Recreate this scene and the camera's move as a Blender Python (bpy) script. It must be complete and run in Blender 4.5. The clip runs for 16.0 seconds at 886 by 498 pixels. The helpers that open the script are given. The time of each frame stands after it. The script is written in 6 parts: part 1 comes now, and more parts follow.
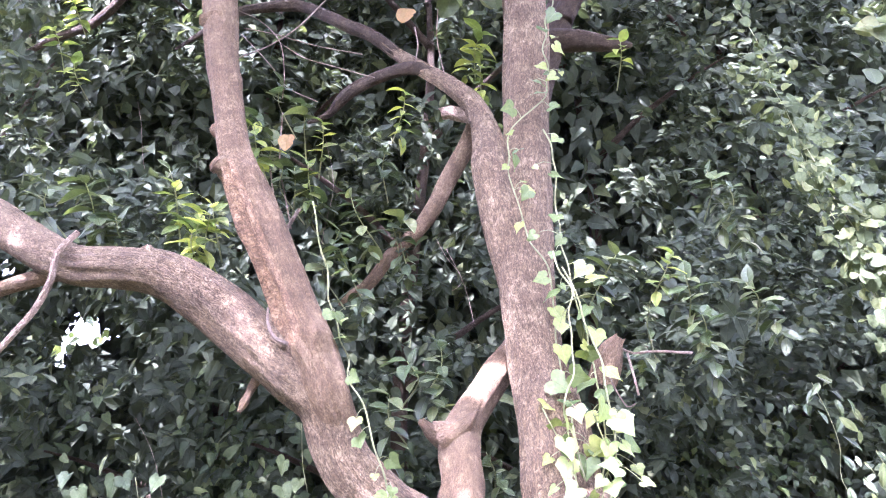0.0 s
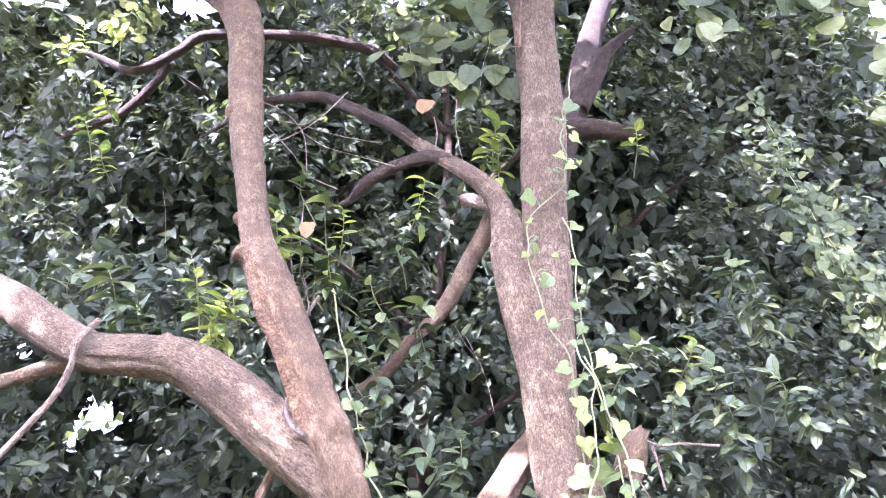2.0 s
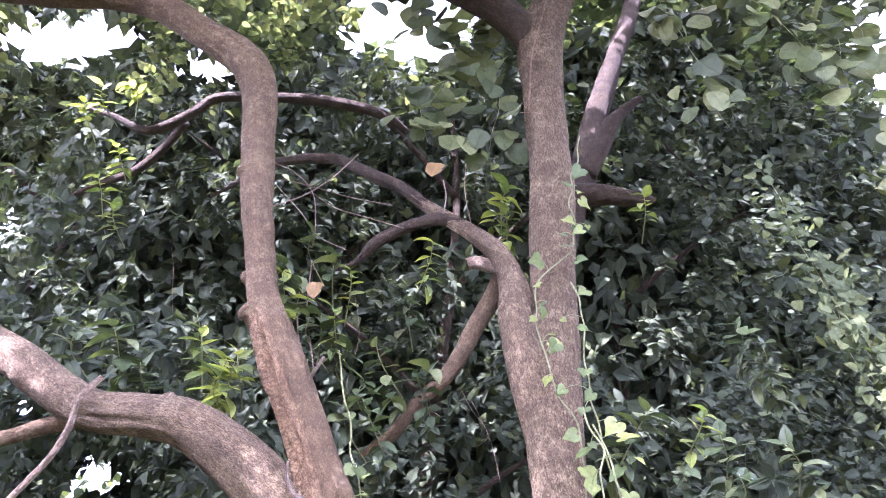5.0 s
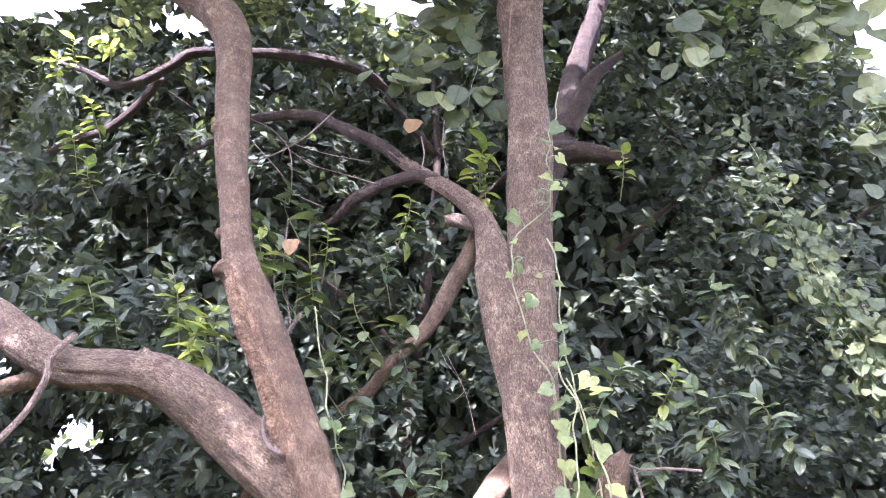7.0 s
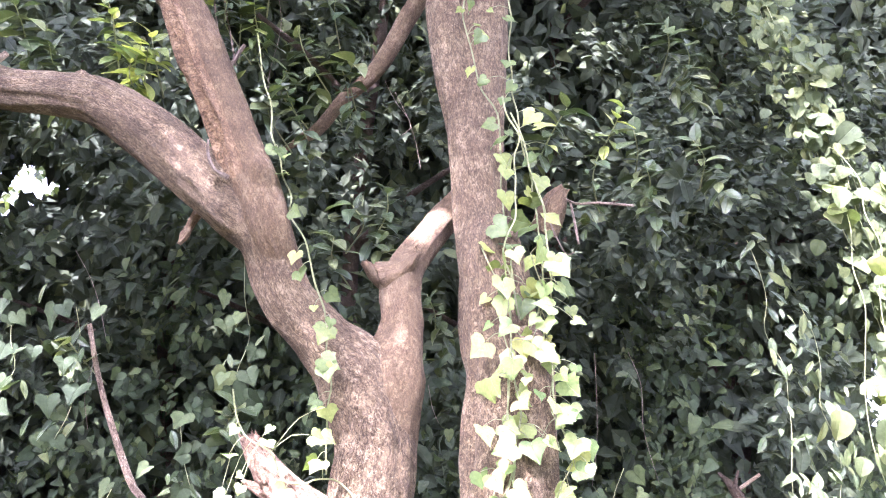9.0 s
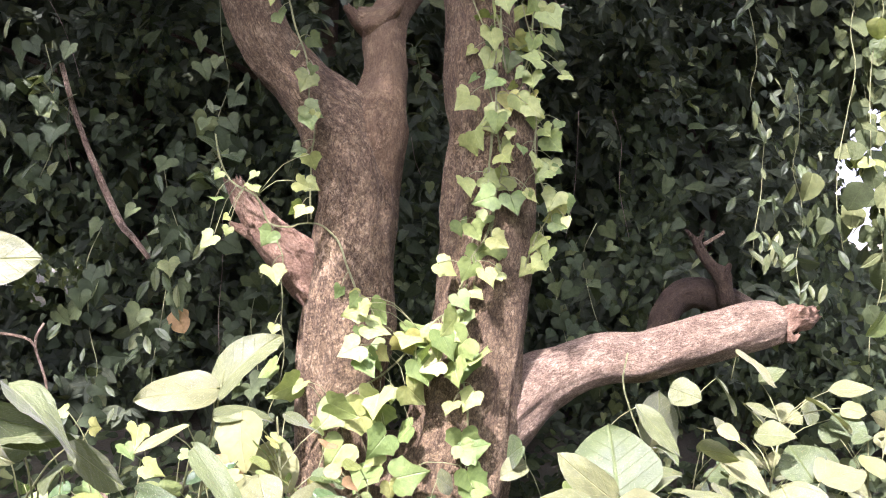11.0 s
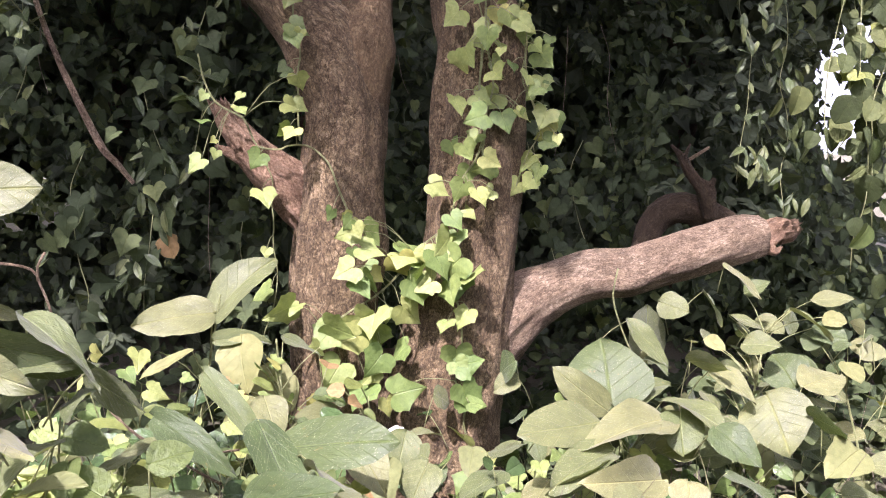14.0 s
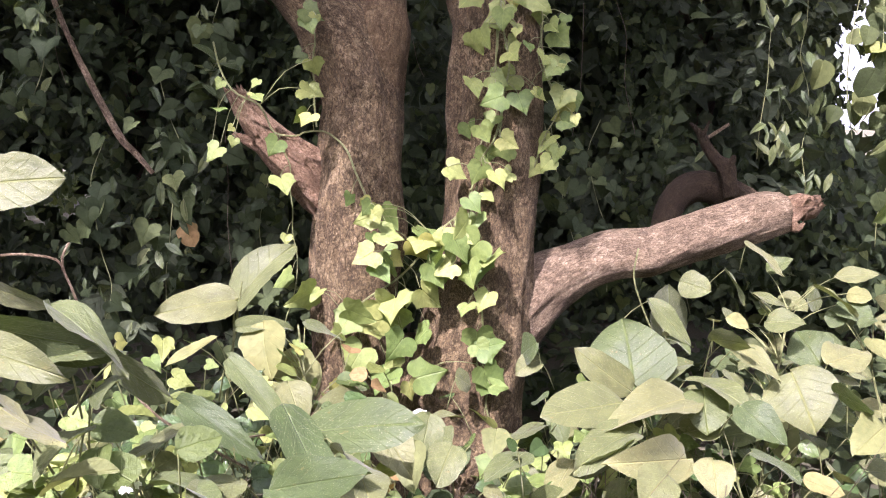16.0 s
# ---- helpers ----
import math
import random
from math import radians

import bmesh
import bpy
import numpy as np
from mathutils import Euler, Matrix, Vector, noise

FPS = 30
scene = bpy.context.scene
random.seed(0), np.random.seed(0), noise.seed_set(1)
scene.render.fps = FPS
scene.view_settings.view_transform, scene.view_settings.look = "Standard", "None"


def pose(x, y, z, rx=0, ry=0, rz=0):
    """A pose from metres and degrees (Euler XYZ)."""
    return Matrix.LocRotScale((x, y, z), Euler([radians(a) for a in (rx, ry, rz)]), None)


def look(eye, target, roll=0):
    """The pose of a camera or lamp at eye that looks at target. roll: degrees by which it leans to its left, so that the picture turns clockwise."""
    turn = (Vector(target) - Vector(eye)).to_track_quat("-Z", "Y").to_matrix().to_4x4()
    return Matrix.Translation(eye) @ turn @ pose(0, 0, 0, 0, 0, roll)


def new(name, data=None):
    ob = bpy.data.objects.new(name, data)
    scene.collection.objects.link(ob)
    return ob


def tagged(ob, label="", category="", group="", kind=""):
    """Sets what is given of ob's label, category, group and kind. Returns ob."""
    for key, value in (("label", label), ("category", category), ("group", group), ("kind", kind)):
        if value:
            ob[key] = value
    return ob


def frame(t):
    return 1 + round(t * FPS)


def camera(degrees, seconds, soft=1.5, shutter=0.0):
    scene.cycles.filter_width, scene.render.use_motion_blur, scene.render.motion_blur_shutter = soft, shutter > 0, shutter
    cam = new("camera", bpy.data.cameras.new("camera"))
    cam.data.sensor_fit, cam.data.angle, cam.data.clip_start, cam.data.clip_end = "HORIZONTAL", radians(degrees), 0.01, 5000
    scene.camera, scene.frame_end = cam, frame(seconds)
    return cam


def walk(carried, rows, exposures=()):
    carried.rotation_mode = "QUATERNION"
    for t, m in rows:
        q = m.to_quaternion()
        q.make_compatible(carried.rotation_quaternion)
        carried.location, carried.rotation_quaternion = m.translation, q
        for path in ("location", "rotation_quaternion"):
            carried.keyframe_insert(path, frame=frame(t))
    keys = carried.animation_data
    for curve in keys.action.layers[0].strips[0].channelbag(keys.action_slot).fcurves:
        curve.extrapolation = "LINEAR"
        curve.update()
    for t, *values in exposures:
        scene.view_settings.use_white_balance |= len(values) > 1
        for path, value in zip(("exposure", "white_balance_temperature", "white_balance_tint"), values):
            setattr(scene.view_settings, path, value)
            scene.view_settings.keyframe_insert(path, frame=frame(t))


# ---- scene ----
cam = camera(59.74, 16.0, 1.0)
# seconds, place, turn
ROWS = [
    (0, -0, 0, 1.62, 113.7, -0, -0),
    (0.5, -0.013, 0.002, 1.631, 114.87, -0.04, 0.63),
    (1, -0.005, 0.004, 1.638, 116.7, -0.32, 0.92),
    (1.5, -0.014, 0.001, 1.647, 118.23, -0.47, 0.54),
    (2, -0.024, -0.008, 1.648, 119.68, -0.58, 0.87),
    (2.5, -0.026, -0.004, 1.658, 121.7, -1, 1.18),
    (3, -0.022, -0.003, 1.661, 122.37, -1.22, 1.25),
    (3.5, -0.027, -0.002, 1.661, 123.26, -1.31, 1.39),
    (4, -0.03, -0.004, 1.65, 124.32, -1.51, 1.17),
    (6.5, -0.009, 0.013, 1.667, 123.75, -1.34, 0.25),
    (7, 0.006, 0.015, 1.644, 121.39, -1.03, -0.17),
    (7.5, 0.021, 0.029, 1.611, 118.97, -1.06, -0.42),
    (8, 0.033, 0.042, 1.582, 114.44, -0.69, -0.81),
    (8.5, 0.058, 0.046, 1.545, 109.85, -1.16, -2),
    (9, 0.071, 0.059, 1.487, 104.97, -1.16, -3.28),
    (9.5, 0.067, 0.072, 1.468, 99.12, -2.09, -3.21),
    (10, 0.077, 0.077, 1.445, 94.42, -2.4, -4.27),
    (10.2, 0.081, 0.069, 1.447, 92.85, -2.44, -4.21),
    (12.3, -0.009, 0.066, 1.466, 82.12, -3.12, -7.14),
    (12.5, -0.011, 0.072, 1.465, 81.8, -2.82, -7),
    (13, -0.01, 0.068, 1.463, 81.57, -2.56, -7.02),
    (13.5, -0.008, 0.067, 1.465, 81.33, -2.35, -7.22),
    (14, -0.009, 0.071, 1.462, 81.41, -1.91, -7.15),
    (14.5, -0.013, 0.068, 1.467, 81.63, -1.5, -6.83),
    (15, -0.019, 0.071, 1.463, 81.36, -1.19, -6.58),
    (15.5, -0.017, 0.072, 1.461, 80.82, -0.97, -6.26),
    (16, -0.017, 0.074, 1.458, 80.23, -0.62, -6.11),
]
# seconds, stops, kelvin, tint
EXPOSURES = [(0.0, 5.2, 5050, 50), (2.0, 5.35, 5050, 50), (4.0, 4.9, 5050, 50), (6.5, 4.6, 5100, 49), (7.5, 4.9, 5100, 48), (8.5, 5.05, 5150, 47), (9.0, 4.9, 5200, 46), (10.2, 3.85, 5400, 43), (12.3, 2.72, 5650, 40), (16.0, 2.67, 5700, 40)]
walk(cam, [(t, pose(x, y, z, rx, ry, rz)) for t, x, y, z, rx, ry, rz in ROWS], EXPOSURES)

# ---------------------------------------------------------------- light
SUN_WAY = Vector((-0.33, -0.48, 0.81)).normalized()  # towards the sun
world = bpy.data.worlds.new("sky")
scene.world = world
world.use_nodes = True
wn = world.node_tree
sky = wn.nodes.new("ShaderNodeTexSky")
sky.sky_type, sky.sun_disc = "NISHITA", False
sky.sun_elevation = math.asin(SUN_WAY.z)
sky.sun_rotation = math.atan2(SUN_WAY.x, SUN_WAY.y)
sky.dust_density, sky.air_density, sky.ozone_density = 4.0, 1.2, 0.6
# a hazy sky: most of its blue is washed out
grey = wn.nodes.new("ShaderNodeHueSaturation")
grey.inputs["Saturation"].default_value = 0.4
wn.links.new(sky.outputs[0], grey.inputs["Color"])
wn.links.new(grey.outputs[0], wn.nodes["Background"].inputs[0])
wn.nodes["Background"].inputs[1].default_value = 0.14
sun = new("sun", bpy.data.lights.new("sun", "SUN"))
sun.data.energy, sun.data.angle, sun.data.color = 2.6, radians(0.6), (1.0, 0.95, 0.86)
sun.matrix_world = look((0, 0, 12), Vector((0, 0, 12)) - SUN_WAY)

# ---------------------------------------------------------------- materials


class Nodes:
    """A few shorthands for building a node material."""

    def __init__(self, name):
        self.mat = bpy.data.materials.new(name)
        self.mat.use_nodes = True
        self.tree = self.mat.node_tree
        self.bsdf = self.tree.nodes["Principled BSDF"]
        self.out = self.tree.nodes["Material Output"]

    def add(self, kind, **inputs):
        node = self.tree.nodes.new(kind)
        for key, value in inputs.items():
            self.put(node.inputs[key.replace("_", " ")], value)
        return node

    def put(self, socket, value):
        if isinstance(value, bpy.types.NodeSocket):
            self.tree.links.new(value, socket)
        else:
            socket.default_value = value

    def math(self, op, a, b=0.0, c=0.0):
        node = self.tree.nodes.new("ShaderNodeMath")
        node.operation = op
        for i, value in enumerate((a, b, c)):
            self.put(node.inputs[i], value)
        return node.outputs[0]

    def ramp(self, fac, stops):
        node = self.tree.nodes.new("ShaderNodeValToRGB")
        while len(node.color_ramp.elements) < len(stops):
            node.color_ramp.elements.new(0.5)
        for el, (at, col) in zip(node.color_ramp.elements, stops):
            el.position, el.color = at, (*col, 1)
        self.put(node.inputs[0], fac)
        return node.outputs[0]

    def mix(self, fac, a, b, kind="MIX"):
        node = self.tree.nodes.new("ShaderNodeMix")
        node.data_type, node.blend_type = "RGBA", kind
        self.put(node.inputs[0], fac)
        self.put(node.inputs[6], a)
        self.put(node.inputs[7], b)
        return node.outputs[2]

    def noise(self, vector, scale, detail=4.0, rough=0.55):
        node = self.add("ShaderNodeTexNoise", Vector=vector, Scale=scale, Detail=detail, Roughness=rough)
        return node.outputs[0]

    def scaled(self, vector, x, y, z):
        node = self.tree.nodes.new("ShaderNodeMapping")
        self.put(node.inputs[0], vector)
        node.inputs[3].default_value = (x, y, z)
        return node.outputs[0]

    def bump(self, height, strength, distance):
        node = self.add("ShaderNodeBump", Height=height, Strength=strength, Distance=distance)
        self.tree.links.new(node.outputs[0], self.bsdf.inputs["Normal"])
        return node.outputs[0]


def bark_material(name, dark, mid, light, patch, rough=0.9, ridge=1.0):
    """Bark with ridges along the limb: UV runs round (u) and along (v), both in metres."""
    n = Nodes(name)
    uv = n.add("ShaderNodeTexCoord").outputs["UV"]
    ob = n.add("ShaderNodeTexCoord").outputs["Object"]
    warp = n.noise(uv, 14.0, 3.0)
    wv = n.add("ShaderNodeVectorMath")
    wv.operation = "ADD"
    n.put(wv.inputs[0], uv)
    sc = n.add("ShaderNodeVectorMath")
    sc.operation = "SCALE"
    n.put(sc.inputs[0], n.add("ShaderNodeTexNoise", Vector=uv, Scale=18.0, Detail=2.0).outputs[1])
    sc.inputs[3].default_value = 0.02
    n.put(wv.inputs[1], sc.outputs[0])
    fibre = n.noise(n.scaled(wv.outputs[0], 1.0, 0.45, 1.0), 210.0, 6.0, 0.7)
    flake = n.noise(n.scaled(wv.outputs[0], 1.0, 0.3, 1.0), 130.0, 6.0, 0.75)
    # split plates: two sets of wandering cracks along the limb
    deep = n.math("ABSOLUTE", n.math("SUBTRACT", n.noise(n.scaled(wv.outputs[0], 1.0, 0.3, 1.0), 62.0, 5.0, 0.6), 0.5))
    fine = n.math("ABSOLUTE", n.math("SUBTRACT", n.noise(n.scaled(wv.outputs[0], 1.0, 0.5, 1.0), 125.0, 4.0, 0.6), 0.5))
    crack = n.math("MULTIPLY", n.ramp(deep, [(0.0, (0, 0, 0)), (0.05, (1, 1, 1))]), n.ramp(fine, [(0.0, (0.25, 0.25, 0.25)), (0.04, (1, 1, 1))]))
    grain = n.noise(ob, 190.0, 5.0, 0.75)
    big = n.noise(ob, 4.0, 5.0, 0.65)
    worn = n.noise(ob, 13.0, 5.0, 0.7)
    # pale flecks crowd together where the bark is worn, and thin out on damp dark parts
    crowd = n.math("MULTIPLY_ADD", n.math("SUBTRACT", worn, 0.5), 0.45, n.math("MULTIPLY", n.math("SUBTRACT", big, 0.5), 0.35))
    tone = n.math("MULTIPLY_ADD", fibre, 0.5, n.math("MULTIPLY", grain, 0.5))
    col = n.ramp(n.math("MULTIPLY_ADD", crowd, 0.35, tone), [(0.3, [c * 0.75 for c in dark]), (0.47, [0.5 * (a + b) for a, b in zip(dark, mid)]), (0.58, mid), (0.76, light)])
    damp = n.ramp(n.noise(ob, 6.5, 6.0, 0.72), [(0.33, (0.72, 0.69, 0.67)), (0.5, (1.0, 0.98, 0.96)), (0.66, (1.2, 1.19, 1.18))])
    col = n.mix(1.0, col, damp, "MULTIPLY")
    fleck = n.ramp(n.math("MULTIPLY_ADD", crowd, 0.6, flake), [(0.52, (0, 0, 0)), (0.66, (1, 1, 1))])
    col = n.mix(n.math("MULTIPLY", fleck, 0.4), col, (*[min(1, c * 0.9) for c in light], 1))
    pale = n.ramp(n.math("MULTIPLY_ADD", crowd, 0.8, n.noise(ob, 48.0, 6.0, 0.8)), [(0.55, (0, 0, 0)), (0.63, (1, 1, 1))])
    col = n.mix(n.math("MULTIPLY", pale, 0.45), col, n.mix(0.5, (*[min(1, c * 1.35) for c in light], 1), (*patch, 1)))
    col = n.mix(n.math("MULTIPLY", n.math("SUBTRACT", 1.0, crack), 0.68 * min(1.0, ridge)), col, (*[c * 0.35 for c in dark], 1))
    n.put(n.bsdf.inputs["Base Color"], col)
    n.bsdf.inputs["Roughness"].default_value = rough
    n.bsdf.inputs["Specular IOR Level"].default_value = 0.25
    lumps = n.noise(n.scaled(wv.outputs[0], 1.0, 0.6, 1.0), 38.0, 4.0, 0.65)
    height = n.math("MULTIPLY_ADD", lumps, 1.2 * ridge, n.math("MULTIPLY", flake, 0.6))
    height = n.math("ADD", height, n.math("MULTIPLY", crack, 0.7 * ridge))
    height = n.math("MULTIPLY_ADD", fibre, 0.6, height)
    height = n.math("MULTIPLY_ADD", warp, 0.25, height)
    height = n.math("MULTIPLY_ADD", fleck, 0.2, height)
    n.bump(height, 0.95, 0.017)
    return n.mat


def leaf_material(name, stops, see_through, rough, vein=0.25, fuzz=0.0, spots=0.0, gloss=0.5, under=(1.5, 1.6, 0.8)):
    """A leaf: u across (midrib at 0.5), v along. Every leaf takes its own tone from stops."""
    n = Nodes(name)
    rnd = n.math("FRACT", n.math("ADD", n.add("ShaderNodeNewGeometry").outputs["Random Per Island"], n.add("ShaderNodeObjectInfo").outputs["Random"]))
    tc = n.add("ShaderNodeTexCoord")
    sep = n.add("ShaderNodeSeparateXYZ", Vector=tc.outputs["UV"])
    side = n.math("ABSOLUTE", n.math("SUBTRACT", sep.outputs[0], 0.5))
    rib = n.ramp(side, [(0.0, (1, 1, 1)), (0.022, (0, 0, 0))])
    lines = n.math("FRACT", n.math("MULTIPLY", n.math("SUBTRACT", sep.outputs[1], n.math("MULTIPLY", side, 0.8)), 5.5))
    veins = n.ramp(n.math("ABSOLUTE", n.math("SUBTRACT", lines, 0.5)), [(0.0, (1, 1, 1)), (0.035, (0, 0, 0))])
    net = n.math("MAXIMUM", rib, n.math("MULTIPLY", veins, 0.6))
    col = n.ramp(rnd, stops)
    place = n.add("ShaderNodeCombineXYZ", X=sep.outputs[0], Y=sep.outputs[1], Z=n.math("MULTIPLY", rnd, 37.0))
    mott = n.noise(place.outputs[0], 5.0, 5.0, 0.6)
    col = n.mix(0.5, col, n.mix(1.0, col, n.ramp(mott, [(0.3, (0.55, 0.6, 0.5)), (0.7, (1.35, 1.3, 1.2))]), "MULTIPLY"))
    pale = n.mix(1.0, col, (1.9, 1.75, 1.5, 1), "MULTIPLY")
    col = n.mix(n.math("MULTIPLY", net, vein), col, pale)
    if fuzz:
        mesh_ = n.add("ShaderNodeTexVoronoi", Vector=place.outputs[0], Scale=17.0)
        mesh_.feature = "DISTANCE_TO_EDGE"
        fine = n.ramp(mesh_.outputs[0], [(0.0, (1, 1, 1)), (0.09, (0, 0, 0))])
        col = n.mix(n.math("MULTIPLY", fine, 0.2), col, pale)
        dust = n.ramp(n.noise(place.outputs[0], 75.0, 3.0, 0.6), [(0.6, (0, 0, 0)), (0.7, (1, 1, 1))])
        col = n.mix(n.math("MULTIPLY", dust, 0.5), col, (0.4, 0.4, 0.28, 1))
    if spots:
        worn = n.ramp(n.noise(place.outputs[0], 7.0, 6.0, 0.7), [(0.64, (0, 0, 0)), (0.72, (1, 1, 1))])
        col = n.mix(n.math("MULTIPLY", worn, spots), col, (0.26, 0.17, 0.06, 1))
    n.put(n.bsdf.inputs["Base Color"], col)
    n.bsdf.inputs["Roughness"].default_value = rough
    n.bsdf.inputs["Specular IOR Level"].default_value = gloss
    if fuzz:
        n.bsdf.inputs["Sheen Weight"].default_value = fuzz
        n.bsdf.inputs["Sheen Roughness"].default_value = 0.5
    bumped = n.bump(n.math("SUBTRACT", n.math("MULTIPLY", mott, 1.5), n.math("MULTIPLY", net, 0.7)), 0.5, 0.007)
    trans = n.add("ShaderNodeBsdfTranslucent", Color=n.mix(1.0, col, (*under, 1), "MULTIPLY"), Normal=bumped)
    both = n.add("ShaderNodeMixShader")
    n.put(both.inputs[0], see_through)
    n.put(both.inputs[1], n.bsdf.outputs[0])
    n.put(both.inputs[2], trans.outputs[0])
    n.put(n.out.inputs[0], both.outputs[0])
    return n.mat


BARK = bark_material("bark_grey_brown", (0.092, 0.064, 0.033), (0.238, 0.172, 0.084), (0.475, 0.368, 0.206), (0.375, 0.274, 0.142))
BARK_RED = bark_material("bark_red_brown", (0.08, 0.051, 0.023), (0.19, 0.131, 0.061), (0.36, 0.268, 0.144), (0.265, 0.184, 0.09), ridge=0.5)
# dark bark; on the tree's rear limbs its tone stands in for shade
BARK_DARK_SHADED = bark_material("bark_dark_shaded", (0.036, 0.024, 0.012), (0.082, 0.058, 0.029), (0.14, 0.105, 0.056), (0.105, 0.075, 0.039), ridge=0.6)
# pale bark, its colour raised further so the low branch looks sunlit
BARK_PALE = bark_material("bark_pale_sunlit", (0.15, 0.104, 0.058), (0.37, 0.278, 0.168), (0.62, 0.495, 0.33), (0.5, 0.37, 0.23), ridge=0.9)
DEAD_WOOD = bark_material("dead_wood", (0.13, 0.076, 0.038), (0.33, 0.215, 0.125), (0.52, 0.385, 0.245), (0.4, 0.255, 0.145), ridge=0.6)
HEARTWOOD = bark_material("heartwood", (0.1, 0.06, 0.026), (0.27, 0.175, 0.082), (0.46, 0.33, 0.175), (0.32, 0.205, 0.098), ridge=0.8)
STEM = bark_material("vine_stem", (0.16, 0.18, 0.065), (0.28, 0.3, 0.12), (0.4, 0.42, 0.2), (0.33, 0.33, 0.17), rough=0.6, ridge=0.1)
TWIG = bark_material("twig_bark", (0.1, 0.075, 0.05), (0.22, 0.17, 0.11), (0.34, 0.28, 0.2), (0.24, 0.2, 0.15), ridge=0.2)
LEAF_DARK = leaf_material("evergreen_leaf", [(0.0, (0.037, 0.046, 0.028)), (0.5, (0.052, 0.064, 0.037)), (0.9, (0.066, 0.08, 0.043)), (0.985, (0.1, 0.116, 0.05))], 0.22, 0.7, gloss=0.1)
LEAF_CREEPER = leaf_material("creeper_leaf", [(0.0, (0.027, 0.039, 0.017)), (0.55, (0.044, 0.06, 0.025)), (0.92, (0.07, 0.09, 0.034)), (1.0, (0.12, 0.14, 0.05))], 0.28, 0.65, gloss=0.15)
LEAF_MID = leaf_material("strand_leaf", [(0.0, (0.038, 0.056, 0.02)), (0.6, (0.062, 0.083, 0.029)), (1.0, (0.12, 0.138, 0.05))], 0.28, 0.42, gloss=0.4)
LEAF_PALE = leaf_material("pale_leaf", [(0.0, (0.037, 0.05, 0.017)), (0.6, (0.06, 0.077, 0.026)), (1.0, (0.11, 0.125, 0.042))], 0.32, 0.65, gloss=0.2)
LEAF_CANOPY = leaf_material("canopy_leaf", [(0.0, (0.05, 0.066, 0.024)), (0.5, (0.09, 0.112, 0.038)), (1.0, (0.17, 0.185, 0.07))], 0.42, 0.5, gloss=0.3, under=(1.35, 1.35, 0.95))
LEAF_VINE = leaf_material("vine_leaf", [(0.0, (0.11, 0.165, 0.042)), (0.5, (0.19, 0.238, 0.068)), (0.9, (0.27, 0.298, 0.092)), (1.0, (0.32, 0.31, 0.085))], 0.32, 0.5, vein=0.3, spots=0.2, gloss=0.35, under=(1.1, 1.2, 0.6))
LEAF_FUZZY = leaf_material("fuzzy_leaf", [(0.0, (0.042, 0.066, 0.016)), (0.35, (0.076, 0.097, 0.029)), (0.75, (0.11, 0.122, 0.044)), (1.0, (0.15, 0.154, 0.06))], 0.32, 0.55, vein=0.55, fuzz=0.12, spots=0.5, gloss=0.35, under=(1.15, 1.2, 0.6))
LEAF_GLOSSY = leaf_material("glossy_leaf", [(0.0, (0.04, 0.07, 0.025)), (0.6, (0.07, 0.115, 0.035)), (1.0, (0.12, 0.16, 0.05))], 0.25, 0.22, vein=0.3)
LEAF_YELLOW = leaf_material("yellowing_leaf", [(0.0, (0.13, 0.145, 0.055)), (0.75, (0.18, 0.185, 0.068)), (1.0, (0.22, 0.18, 0.07))], 0.3, 0.65, vein=0.2, spots=0.7, gloss=0.3, under=(1.2, 1.2, 0.7))
LEAF_BROWN = leaf_material("withered_leaf", [(0.0, (0.18, 0.115, 0.045)), (1.0, (0.3, 0.2, 0.09))], 0.3, 0.8, gloss=0.2)

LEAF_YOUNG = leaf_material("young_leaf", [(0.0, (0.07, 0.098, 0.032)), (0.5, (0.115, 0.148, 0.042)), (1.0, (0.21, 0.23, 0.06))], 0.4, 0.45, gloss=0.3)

LEAF_SHOOT = leaf_material("shoot_leaf", [(0.0, (0.09, 0.125, 0.032)), (0.5, (0.17, 0.2, 0.048)), (1.0, (0.3, 0.32, 0.07))], 0.42, 0.42, gloss=0.35)

PETAL = leaf_material("white_petal", [(0.0, (0.7, 0.7, 0.62)), (1.0, (0.8, 0.8, 0.74))], 0.3, 0.6, vein=0.0)

soil = Nodes("soil")
_ob = soil.add("ShaderNodeTexCoord").outputs["Object"]
_a, _b = soil.noise(_ob, 3.0, 6.0, 0.6), soil.noise(_ob, 60.0, 5.0, 0.7)
soil.put(soil.bsdf.inputs["Base Color"], soil.mix(_a, soil.ramp(_b, [(0.3, (0.05, 0.035, 0.022)), (0.7, (0.16, 0.12, 0.075))]), (0.06, 0.075, 0.03, 1)))
soil.bsdf.inputs["Roughness"].default_value = 0.95
soil.bump(_b, 0.8, 0.03)
SOIL = soil.mat

# ---------------------------------------------------------------- shaping helpers
rng = np.random.default_rng(7)


def thing(name, at, label, category, group="", kind=""):
    ob = new(name)
    ob.location = at
    ob.empty_display_size = 0.1
    return tagged(ob, label, category, group, kind)


def hang(ob, parent):
    """Makes ob, whose pose is given in the world, a child of parent."""
    m, up = parent.matrix_basis.copy(), parent
    while up.parent is not None:
        m = up.parent.matrix_basis @ up.matrix_parent_inverse @ m
        up = up.parent
    ob.parent = parent
    ob.matrix_parent_inverse = m.inverted()
    return ob


